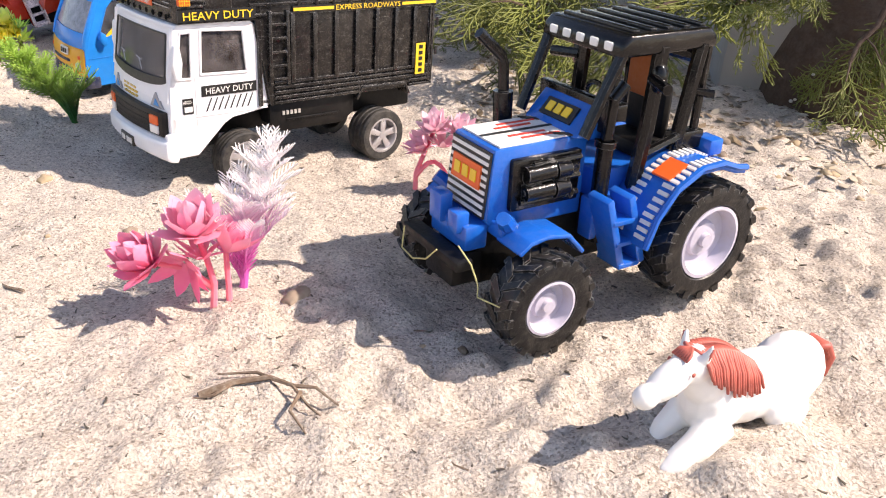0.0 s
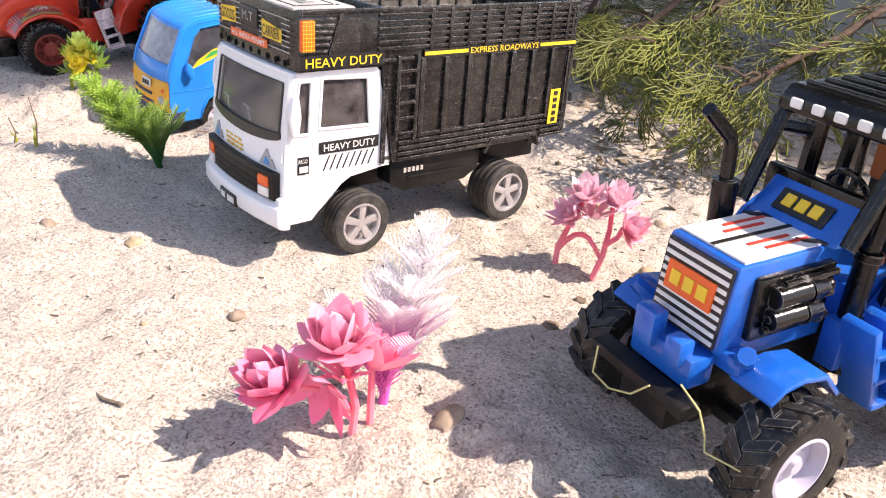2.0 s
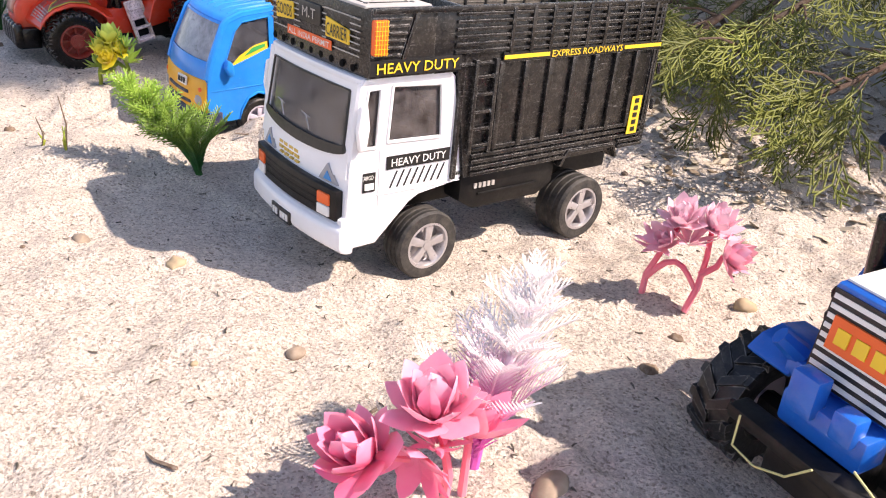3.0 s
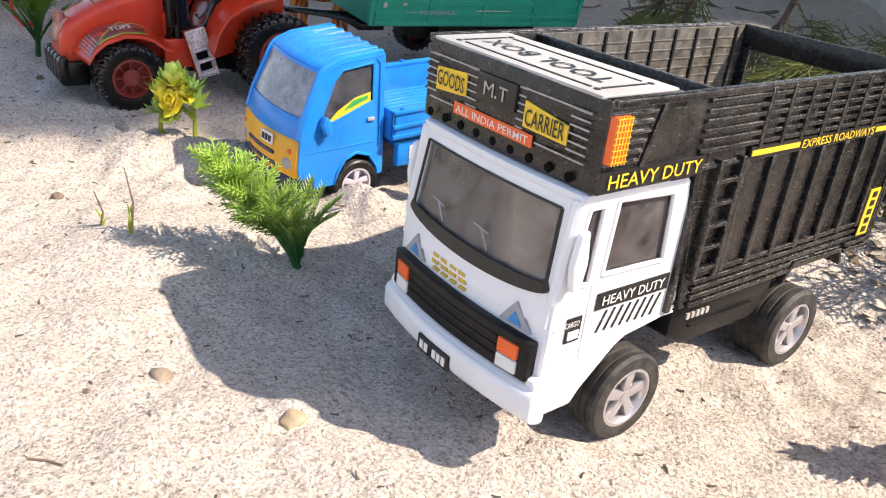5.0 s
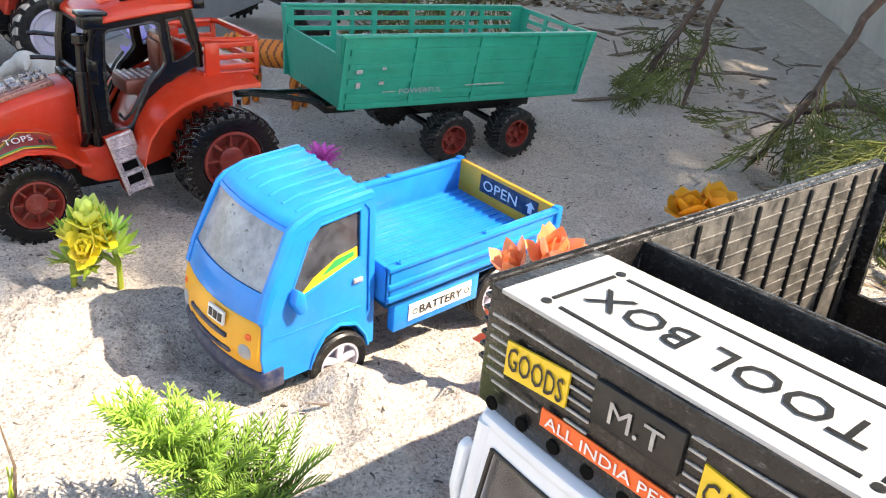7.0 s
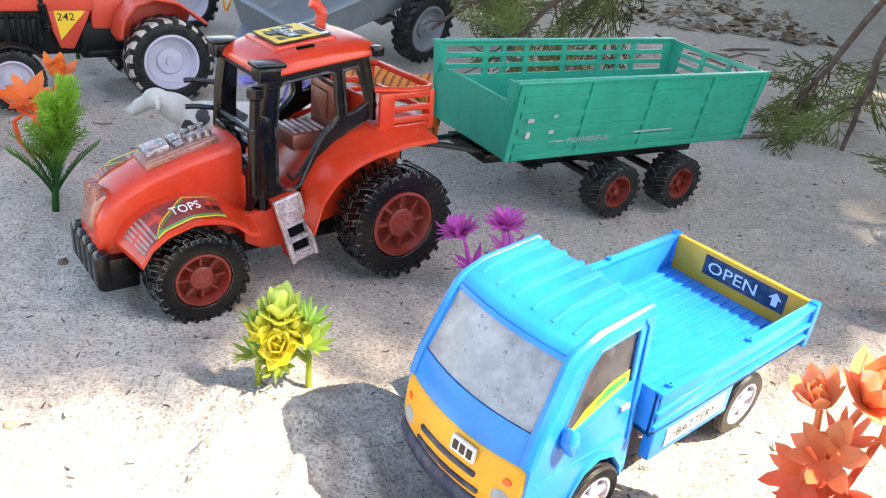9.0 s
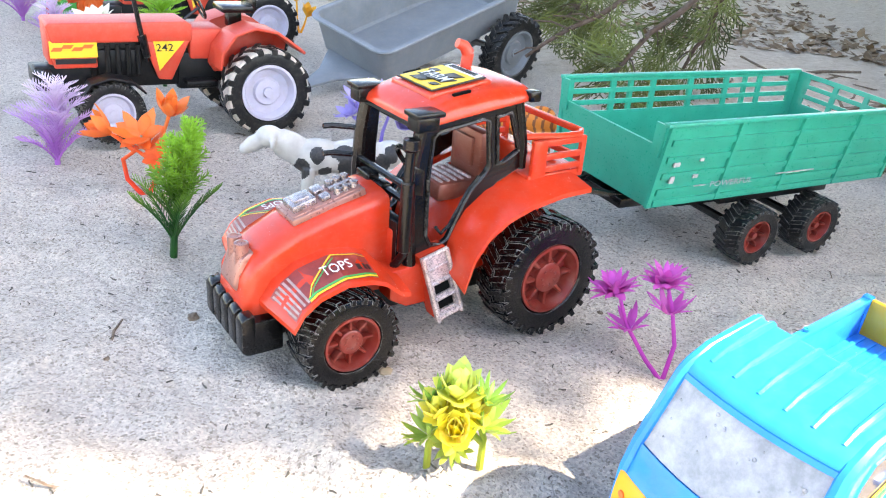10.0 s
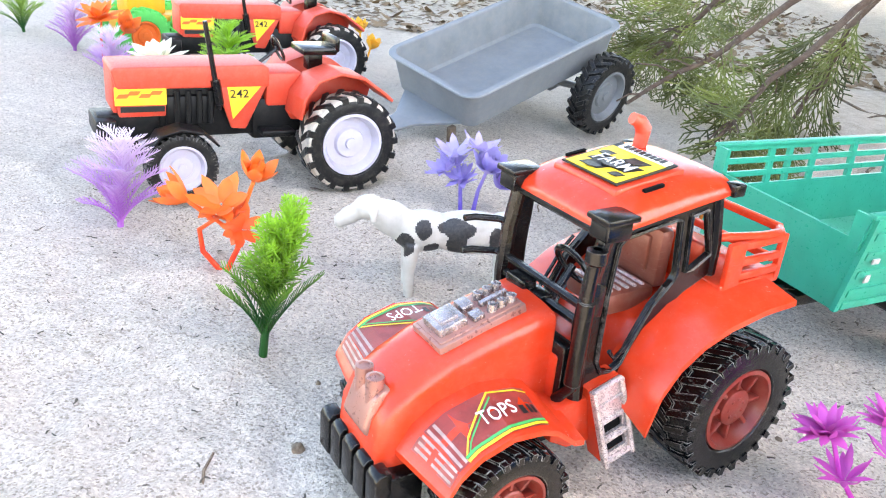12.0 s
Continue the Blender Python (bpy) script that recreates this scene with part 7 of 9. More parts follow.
# ---- grey trailer ----
def make_grey_trailer(m):
    t = thing("toy_trailer", "grey plastic toy trailer tilted on its prop, two large tyres", "toy trailer", m)
    W, L, d = 0.0620, 0.2250, 0.0400
    g = Geo()

    def ring(inset, rad, z):
        out = []
        for cx, cy, a0 in ((-inset - rad, W - inset - rad, 0), (-L + inset + rad, W - inset - rad, 90), (-L + inset + rad, -W + inset + rad, 180), (-inset - rad, -W + inset + rad, 270)):
            for k in range(7):
                a = radians(a0 + 15 * k)
                out.append((cx + rad * math.cos(a), cy + rad * math.sin(a), z))
        return out

    rings = [ring(0.011, 0.010, -d), ring(0.008, 0.012, -d + 0.002), ring(0.003, 0.014, -0.0030), ring(-0.0010, 0.017, -0.0018), ring(-0.0022, 0.018, -0.0002), ring(-0.0012, 0.017, 0.0012), ring(0.0040, 0.014, 0.0012), ring(0.0050, 0.013, 0.0), ring(0.0100, 0.011, -d + 0.0050), ring(0.0130, 0.009, -d + 0.0025)]
    n = len(rings[0])
    fs = [(i * n + k, i * n + (k + 1) % n, (i + 1) * n + (k + 1) % n, (i + 1) * n + k) for i in range(len(rings) - 1) for k in range(n)]
    g.add([p for q in rings for p in q], fs + [tuple(reversed(range(n))), tuple((len(rings) - 1) * n + k for k in range(n))])
    g.prism([(-0.012, -0.044), (-0.012, 0.044), (0.004, 0.032), (0.026, 0.015), (0.050, 0.008), (0.078, 0.006), (0.078, -0.006), (0.050, -0.008), (0.026, -0.015), (0.004, -0.032)], "z", -d + 0.001, -d + 0.0040, 0.0008)
    part("tray", g, GREY, t, "scuffed grey plastic tray", smooth=25)
    ch = Geo().box(-0.170, -0.030, -0.030, 0.030, -d - 0.010, -d, 0.001).tube([(-0.178, -0.074, -0.086), (-0.178, 0.074, -0.056)], 0.004).box(-0.190, -0.166, -0.020, 0.020, -0.075, -d, 0.001)
    part("axle", ch, GREY, t)
    lg = Geo().box(-0.0040, 0.0040, 0.034, 0.040, -0.066, -d, 0.001)
    part("prop_leg", lg, plastic("brown_prop", (0.12, 0.08, 0.05), 0.7, dust=0.3), t)
    for s, z in ((1, -0.0560), (-1, -0.0860)):
        tractor_wheel(t, -0.1780, s * 0.0790, z, 0.0430, 0.0220, 0.0270, s, RUBBER, GREY, 22, 0, 0.35)
    return t


make_grey_trailer(vehicle_pose(-0.5414, 1.3248, 0.0640, 51.7, 16.0, -10.5))


# ---- toy animals ----
def moulded(g, voxel, rounds):
    """One closed skin over the lumps gathered in g."""
    ob = new("lumps", g.mesh("lumps", 0))
    r = ob.modifiers.new("skin", "REMESH")
    r.mode, r.voxel_size = "VOXEL", voxel
    s = ob.modifiers.new("soft", "SMOOTH")
    s.factor, s.iterations = 0.5, rounds
    dg = bpy.context.evaluated_depsgraph_get()
    me = bpy.data.meshes.new_from_object(ob.evaluated_get(dg))
    old = ob.data
    bpy.data.objects.remove(ob)
    bpy.data.meshes.remove(old)
    me.shade_smooth()
    return me


def add_to(me, g, slot):
    """Joins the geometry g to the mesh me with the material slot given."""
    bm = bmesh.new()
    bm.from_mesh(me)
    vs = [bm.verts.new(p) for p in g.v]
    for q in g.f:
        f = bm.faces.new([vs[i] for i in q])
        f.material_index, f.smooth = slot, True
    bm.to_mesh(me)
    bm.free()
    return me


def make_horse():
    g = Geo()
    tilt = lambda a: Matrix.Rotation(radians(a), 3, "Y")
    g.ball((-0.034, 0, 0.022), 0.024, 0.0155, 0.0205).ball((-0.006, 0, 0.021), 0.032, 0.0142, 0.0185).ball((0.018, 0, 0.022), 0.019, 0.0140, 0.0190)
    g.ball((0.028, 0.0010, 0.035), 0.0195, 0.0098, 0.0130, m=tilt(-40)).ball((0.042, 0.002, 0.0470), 0.0108, 0.0082, 0.0092)
    g.ball((0.0545, 0.0025, 0.0432), 0.0165, 0.0066, 0.0080, m=tilt(26)).ball((0.0685, 0.0025, 0.0375), 0.0070, 0.0053, 0.0060)
    g.tube([(0.022, 0.009, 0.014), (0.038, 0.0115, 0.0075), (0.0500, 0.0105, 0.0010), (0.0560, 0.0095, -0.0025)], 0.0088, 10, 0.0045)
    g.tube([(0.026, -0.008, 0.012), (0.036, -0.009, 0.002), (0.040, -0.009, -0.004)], 0.0078, 9, 0.0055)
    for s in (1, -1):
        g.ball((-0.024, s * 0.0125, 0.0090), 0.0165, 0.0065, 0.0110, m=tilt(-14))
        g.tube([(-0.012, s * 0.0150, 0.003), (-0.022, s * 0.0165, 0.0010), (-0.034, s * 0.0150, -0.002)], 0.0042, 8, 0.0032)
        g.tube([(0.0425, 0.002 + s * 0.0058, 0.0520), (0.0410, 0.002 + s * 0.0078, 0.0600)], 0.0027, 7, 0.0010)
    me = moulded(g, 0.0010, 5)
    me.materials.append(HORSEWHITE)
    me.materials.append(HORSEMANE)
    mane = Geo()
    rr = random.Random(3)
    for i in range(22):
        f = i / 21
        p = Vector((lerp(0.0450, 0.0060, f), 0.001, lerp(0.0545, 0.0400, f) + 0.0040 * math.sin(f * 3.1)))
        drop = 0.009 + 0.008 * math.sin(f * 3.0) + rr.random() * 0.004
        mane.tube([p, p + Vector((-0.002, 0.0050, -0.0002)), p + Vector((-0.0035, 0.0096, -drop * 0.45)), p + Vector((-0.0045, 0.0122, -drop))], 0.0017, 6, 0.0007)
        mane.tube([p, p + Vector((-0.002, -0.0042, 0.0)), p + Vector((-0.0035, -0.0074, -0.0050))], 0.0017, 6, 0.0009)
    for i in range(7):
        mane.tube([(0.0450, 0.002, 0.0555), (0.0485, 0.002 + (i - 3) * 0.0011, 0.0550), (0.0520, 0.002 + (i - 3) * 0.0014, 0.0525)], 0.0011, 5, 0.0006)
    for i in range(8):
        a = (i - 3.5) * 0.0014
        mane.tube([(-0.0520, a * 0.4, 0.0320), (-0.0580, a, 0.0330), (-0.0620, a * 1.3, 0.0260), (-0.0610, a * 1.1, 0.0150)], 0.0021, 6, 0.0011)
    for s in (1, -1):
        mane.ball((0.0495, 0.0023 + s * 0.0072, 0.0475), 0.0011, 0.0006, 0.0011, 8, 6)
        mane.tube([(0.0424, 0.002 + s * 0.0068, 0.0530), (0.0412, 0.002 + s * 0.0086, 0.0588)], 0.0014, 6, 0.0006)
    add_to(me, mane, 1)
    me.transform(Matrix.Diagonal((0.78, 0.82, 0.82, 1)))
    ob = new("toy_horse", me)
    ob.matrix_basis = pose(0.1690, 0.2730, ground_at(0.169, 0.273) - 0.0010, 0, 0, 211)
    return tagged(ob, "white toy horse with a red-brown mane, lying on sand", "toy horse")


def make_cow():
    g = Geo()
    g.ball((-0.012, 0, 0.0400), 0.028, 0.0125, 0.0135).ball((0.016, 0, 0.0400), 0.020, 0.0115, 0.0130).ball((-0.034, 0, 0.0430), 0.012, 0.0110, 0.0105)
    t = lambda a: Matrix.Rotation(radians(a), 3, "Y")
    g.ball((0.034, 0, 0.0465), 0.0170, 0.0082, 0.0105, m=t(-30)).ball((0.0485, 0, 0.0535), 0.0095, 0.0072, 0.0078).ball((0.0585, 0, 0.0485), 0.0085, 0.0056, 0.0056, m=t(32)).ball((0.0645, 0, 0.0445), 0.0042, 0.0050, 0.0042)
    for s in (1, -1):
        for x in (0.022, -0.036):
            g.tube([(x, s * 0.007, 0.034), (x + 0.001, s * 0.0072, 0.016), (x, s * 0.0072, -0.003)], 0.0052, 9, 0.0028)
        g.tube([(0.0470, s * 0.005, 0.0550), (0.0460, s * 0.0100, 0.0520), (0.0465, s * 0.0115, 0.0480)], 0.0030, 7, 0.0016)
    g.tube([(-0.044, 0, 0.050), (-0.048, 0.001, 0.040), (-0.047, 0.002, 0.022)], 0.0016, 6)
    me = moulded(g, 0.0010, 4)
    me.materials.append(COWHIDE)
    me.materials.append(COWBLACK)
    spots = ((0.0265, 0.0345, 0.0062, 0.0070), (0.0165, 0.0440, 0.0050, 0.0056), (0.0105, 0.0315, 0.0048, 0.0046), (-0.0030, 0.0450, 0.0110, 0.0052), (-0.0040, 0.0365, 0.0060, 0.0080), (-0.028, 0.0390, 0.0055, 0.0070), (-0.034, 0.0460, 0.0050, 0.0060))
    for f in me.polygons:
        c = f.center
        wob = 0.5 * noise.noise(Vector((c.x * 170, c.y * 170, c.z * 170)))
        f.material_index = int(abs(c.y) > 0.0035 and any(((c.x - sx) / sa) ** 2 + ((c.z - sz) / sb) ** 2 < 1 + wob for sx, sz, sa, sb in spots))
    ob = new("toy_cow", me)
    ob.matrix_basis = pose(-0.4660, 1.0120, ground_at(-0.466, 1.012) + 0.001, 0, 0, 197)
    return tagged(ob, "white toy cow with black patches, standing on sand", "toy cow")


def make_tiger():
    g = Geo()
    g.ball((0, 0, 0.055), 0.036, 0.0135, 0.0155).ball((-0.026, 0, 0.057), 0.017, 0.0125, 0.0160).ball((0.026, 0, 0.056), 0.016, 0.0130, 0.0165).ball((0.046, 0, 0.062), 0.013, 0.0105, 0.0115).ball((0.057, 0, 0.058), 0.006, 0.0060, 0.0055)
    for x in (-0.029, 0.027):
        for s in (1, -1):
            g.tube([(x, s * 0.008, 0.050), (x + s * 0.004, s * 0.009, 0.026), (x + s * 0.002, s * 0.009, -0.003)], 0.0075, 9, 0.0045)
    for s in (1, -1):
        g.ball((0.041, s * 0.008, 0.072), 0.003, 0.0035, 0.004)
    g.tube([(-0.040, 0, 0.060), (-0.056, 0.002, 0.050), (-0.062, 0.003, 0.030)], 0.0030, 7, 0.0022)
    me = moulded(g, 0.0014, 4)
    me.materials.append(plastic("orange_toy_fur", (0.72, 0.20, 0.02), 0.6))
    me.materials.append(plastic("brown_toy_stripe", (0.22, 0.06, 0.015), 0.6))
    for f in me.polygons:
        f.material_index = int(math.sin(f.center.x * 760 + 1.8 * math.sin(f.center.z * 190)) > 0.55)
    ob = new("toy_tiger", me)
    ob.matrix_basis = pose(-0.352, 1.130, ground_at(-0.352, 1.130), 0, 0, 176) @ Matrix.Scale(0.84, 4)
    return tagged(ob, "orange striped toy animal behind the trailer hitch", "toy animal")


make_horse()
make_cow()
make_tiger()


# ---- artificial flowers and ferns ----
PINK = petal_mat("pink_petal", (1.0, 0.20, 0.42), (1.0, 0.62, 0.75), 0.020, 0.062, 0.35)
PINKPALE = petal_mat("pale_pink_petal", (1.0, 0.36, 0.53), (1.0, 0.74, 0.82), 0.020, 0.052, 0.35)
PINKSTEM = petal_mat("pink_stem", (1.0, 0.36, 0.44), (1.0, 0.20, 0.32), 0.0, 0.04)
FEATHER = petal_mat("purple_to_white_feather", (0.86, 0.16, 0.60), (1.0, 0.97, 0.96), 0.022, 0.050)
PALEPURPLE = petal_mat("violet_to_white_feather", (0.52, 0.17, 0.62), (0.90, 0.84, 0.90), 0.022, 0.075)
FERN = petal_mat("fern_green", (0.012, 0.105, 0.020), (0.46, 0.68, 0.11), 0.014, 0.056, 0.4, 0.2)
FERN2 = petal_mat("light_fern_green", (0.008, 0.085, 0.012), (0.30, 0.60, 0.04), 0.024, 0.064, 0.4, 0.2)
YELLOWP = petal_mat("yellow_petal", (0.93, 0.80, 0.05), (0.66, 0.84, 0.22), 0.022, 0.042)
YELLOWGREEN = petal_mat("yellow_green_stem", (0.42, 0.44, 0.05), (0.20, 0.42, 0.04), 0.0, 0.03)
MAGENTA = petal_mat("magenta_petal", (0.60, 0.05, 0.45), (0.80, 0.12, 0.60), 0.0, 0.055)
ORANGEP = petal_mat("orange_petal", (0.92, 0.07, 0.02), (0.95, 0.24, 0.03), 0.015, 0.060)
LILY = petal_mat("orange_to_peach_petal", (1.0, 0.13, 0.04), (1.0, 0.42, 0.15), 0.020, 0.060)
VIOLET = petal_mat("violet_petal", (0.16, 0.09, 0.62), (0.62, 0.52, 0.85), 0.0, 0.055)
AMBER = petal_mat("amber_petal", (0.88, 0.36, 0.01), (0.92, 0.55, 0.03), 0.0, 0.06)
CREAM = petal_mat("cream_petal", (0.85, 0.66, 0.20), (0.90, 0.86, 0.70), 0.0, 0.05)


def tangents(d):
    d = Vector(d).normalized()
    s = d.cross(Vector((0.2, 0.1, 1))).normalized()
    return d, s, d.cross(s)


def blossom(at, way, size, rows=((6, 0.30, 0.70), (6, 0.75, 0.95), (5, 1.25, 1.0)), wide=0.46, seed=1, bend=0.5):
    """Petals in rings about an axis. Each ring: count, lean off the axis in radians, length."""
    d, s, u = tangents(way)
    rr = random.Random(seed)
    g = Geo()
    at = Vector(at)
    for k, (count, lean, long) in enumerate(rows):
        for i in range(count):
            a = 2 * math.pi * (i + 0.5 * (k % 2)) / count + rr.uniform(-0.12, 0.12)
            out = s * math.cos(a) + u * math.sin(a)
            side = d.cross(out)
            le = lean + rr.uniform(-0.1, 0.1)
            tip = at + (d * math.cos(le) + out * math.sin(le)) * size * long * rr.uniform(0.9, 1.08)
            w = size * wide * rr.uniform(0.85, 1.15)
            if wide > 0.5:
                g.petal(at + out * size * 0.06, tip, side, w * 0.86, 0.32 if lean < 1.0 else 0.10, size * 0.016)
            else:
                g.leaf(at + out * size * 0.06, tip, side, w, -bend if lean < 1.0 else 0.35, size * 0.018)
    return g


def arc(a, b, rise, n=7):
    a, b = Vector(a), Vector(b)
    return [a.lerp(b, i / (n - 1)) + Vector((0, 0, rise * math.sin(math.pi * i / (n - 1)))) for i in range(n)]


def flower_plant(name, label, x, y, heads, stems, petal, stem_mat, turn=0.0, whorls=(), r=0.0018, group=""):
    t = thing(name, label, "artificial flower", on_ground(x, y, 0.002, turn), group)
    for pts in stems:
        part("stem", Geo().tube(pts, r, 7, r * 0.7), stem_mat, t)
    for i, (at, way, size, rows, wide) in enumerate(heads):
        part("flower_head", blossom(at, way, size, rows, wide, i + 3), petal, t)
    for i, (at, way, size, count) in enumerate(whorls):
        part("leaf_whorl", blossom(at, way, size, ((count, 1.15, 1.0), (count, 0.8, 0.85)), 0.22, i + 40, 0.3), petal if count < 7 else stem_mat, t)
    return t


LOTUS = ((4, 0.12, 0.82), (6, 0.40, 0.98), (7, 0.74, 1.0), (7, 1.15, 0.92))
STAR = ((5, 0.8, 0.8), (6, 1.3, 1.0))
LILYCUP = ((5, 0.30, 0.85), (6, 0.70, 1.0), (5, 1.05, 0.95))
TULIP = ((5, 0.35, 0.8), (6, 0.75, 1.0))
# camera side of the scene is -y
flower_plant("pink_flowers", "pink plastic lotus flowers with pale tips, stuck in sunlit sand", -0.055, 0.345,
             [((-0.006, -0.002, 0.040), (-0.05, -0.2, 1), 0.0205, LOTUS, 0.66), ((-0.024, -0.010, 0.027), (-0.55, -0.35, 0.75), 0.0200, LOTUS, 0.66), ((-0.010, -0.006, 0.028), (-0.2, -0.6, -0.25), 0.018, STAR, 0.42), ((0.006, 0.004, 0.030), (0.4, 0.1, 0.8), 0.019, TULIP, 0.55)],
             [[(0, 0, 0), (0.001, 0, 0.015), (-0.002, -0.001, 0.030), (-0.006, -0.002, 0.042)], [(0.000, 0.001, 0.012), (-0.010, -0.004, 0.024), (-0.022, -0.009, 0.028)], [(0.006, 0.006, 0), (0.006, 0.006, 0.012), (0.006, 0.004, 0.032)]],
             PINK, PINKSTEM, 0, [((-0.004, -0.001, 0.028), (0, -0.1, 1), 0.015, 6)])
flower_plant("pink_flowers", "pink plastic flowers on two arched stems in sunlit sand", 0.043, 0.503,
             [((0.000, 0.002, 0.044), (-0.1, -0.3, 1), 0.0150, LOTUS, 0.58), ((0.016, 0.004, 0.042), (0.2, -0.3, 1), 0.0155, LOTUS, 0.58), ((0.022, -0.004, 0.032), (0.8, -0.4, 0.3), 0.0150, LOTUS, 0.58), ((-0.004, -0.002, 0.036), (-0.7, -0.4, 0.4), 0.013, TULIP, 0.55)],
             [[(-0.010, 0.006, 0), (-0.010, 0.005, 0.014), (-0.005, 0.003, 0.030), (0.000, 0.002, 0.044)], [(0.010, -0.005, 0), (0.014, -0.003, 0.014), (0.016, 0.001, 0.028), (0.016, 0.004, 0.042)], arc((-0.010, 0.005, 0.012), (0.013, -0.003, 0.012), 0.012), [(0.014, -0.002, 0.02), (0.02, -0.004, 0.026), (0.022, -0.004, 0.032)]],
             PINKPALE, PINKSTEM, 0, [((0.006, 0.002, 0.034), (0, -0.2, 1), 0.017, 6), ((-0.006, 0.003, 0.030), (-0.3, -0.3, 0.8), 0.016, 6)])


def feather_plant(name, label, x, y, whorls, mat, turn=0.0, seed=1, group="", lean=(0, 0), step=0.0026, barb=0.0009, curl=0.42, spread=0.66, brush=9.0):
    """A plastic plant of feather leaves. Each whorl: height, count, leaf length, rise in degrees, leaf width."""
    t = thing(name, label, "artificial plant", on_ground(x, y, 0.002, turn), group)
    rr = random.Random(seed)
    top = whorls[-1][0]
    at = lambda h: Vector((lean[0] * (h / top) ** 1.5, lean[1] * (h / top) ** 1.5, h))
    part("stem", Geo().tube([at(top * i / 5) for i in range(6)], 0.0022, 8, 0.0014), mat, t)
    for h, count, long, rise, width in whorls:
        off = rr.uniform(0, 6.28)
        for i in range(count):
            a = off + 2 * math.pi * i / count + rr.uniform(-0.22, 0.22)
            r = radians(rise + rr.uniform(-11, 11))
            out = Vector((math.cos(a), math.sin(a), 0))
            ln = long * rr.uniform(0.82, 1.12)
            tilt = Vector((lean[0], lean[1], 0)) * 6 * (h / top)
            pts = []
            for k in range(6):
                f = k / 5
                q = r * (1.18 - curl * f)
                pts.append(at(h) + (out * math.cos(q) + Vector((0, 0, math.sin(q))) + tilt * f).normalized() * ln * f)
            part("leaf", Geo().frond(pts, out.cross(Vector((0, 0, 1))), width * rr.uniform(0.88, 1.1), step * (1.5 if h > brush else 1), barb, 0.25, spread, 5 if h > brush else 2), mat, t, smooth=60)
    return t


feather_plant("feather_plant", "purple plastic feather leaves fading to white tips, beside pink flowers", -0.046, 0.366,
              ((0.004, 8, 0.046, 72, 0.0105), (0.020, 5, 0.036, 66, 0.0090), (0.036, 7, 0.024, 56, 0.0075), (0.046, 9, 0.022, 52, 0.0065), (0.056, 9, 0.020, 62, 0.0060), (0.062, 6, 0.018, 76, 0.0050)), FEATHER, 0, 8, "", (0.013, 0.010), 0.0023, 0.0009, 0.30, 0.66)
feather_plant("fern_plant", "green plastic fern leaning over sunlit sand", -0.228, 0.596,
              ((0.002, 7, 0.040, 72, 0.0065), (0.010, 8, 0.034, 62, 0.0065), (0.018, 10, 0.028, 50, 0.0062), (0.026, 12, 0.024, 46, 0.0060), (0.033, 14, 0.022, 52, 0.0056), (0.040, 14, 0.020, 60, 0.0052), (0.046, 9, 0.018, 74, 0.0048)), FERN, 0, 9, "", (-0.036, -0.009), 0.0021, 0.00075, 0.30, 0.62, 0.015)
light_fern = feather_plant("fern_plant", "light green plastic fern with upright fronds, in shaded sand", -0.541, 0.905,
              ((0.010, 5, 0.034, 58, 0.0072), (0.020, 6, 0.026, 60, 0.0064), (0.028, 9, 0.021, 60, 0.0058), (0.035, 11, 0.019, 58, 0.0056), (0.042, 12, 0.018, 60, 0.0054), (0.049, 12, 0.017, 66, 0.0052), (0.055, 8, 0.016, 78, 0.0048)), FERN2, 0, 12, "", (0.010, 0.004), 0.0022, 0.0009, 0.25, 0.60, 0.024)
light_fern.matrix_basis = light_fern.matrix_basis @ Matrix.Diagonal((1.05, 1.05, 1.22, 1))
VWHORLS = ((0.004, 9, 0.046, 60, 0.0085), (0.020, 7, 0.034, 56, 0.0080), (0.034, 9, 0.026, 50, 0.0072), (0.044, 10, 0.024, 54, 0.0066), (0.052, 8, 0.020, 70, 0.0060))
feather_plant("feather_plant", "violet plastic feather leaves with white tips in shaded sand", -0.691, 1.033, VWHORLS, PALEPURPLE, 0, 21, "violet sprigs", (0.004, 0.002))
feather_plant("feather_plant", "violet plastic feather leaves with white tips beside the red tractor's nose", -0.880, 1.360, VWHORLS, PALEPURPLE, 40, 22, "violet sprigs", (-0.004, 0.002))
feather_plant("feather_plant", "violet plastic feather leaves standing far back on the sand", -1.020, 1.505, VWHORLS, PALEPURPLE, 80, 23, "violet sprigs", (0.004, 0.002))
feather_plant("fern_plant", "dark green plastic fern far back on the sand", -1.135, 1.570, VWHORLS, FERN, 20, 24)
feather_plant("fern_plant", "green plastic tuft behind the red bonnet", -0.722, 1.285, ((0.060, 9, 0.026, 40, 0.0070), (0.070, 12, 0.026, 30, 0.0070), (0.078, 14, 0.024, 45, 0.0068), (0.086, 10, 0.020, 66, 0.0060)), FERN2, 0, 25)

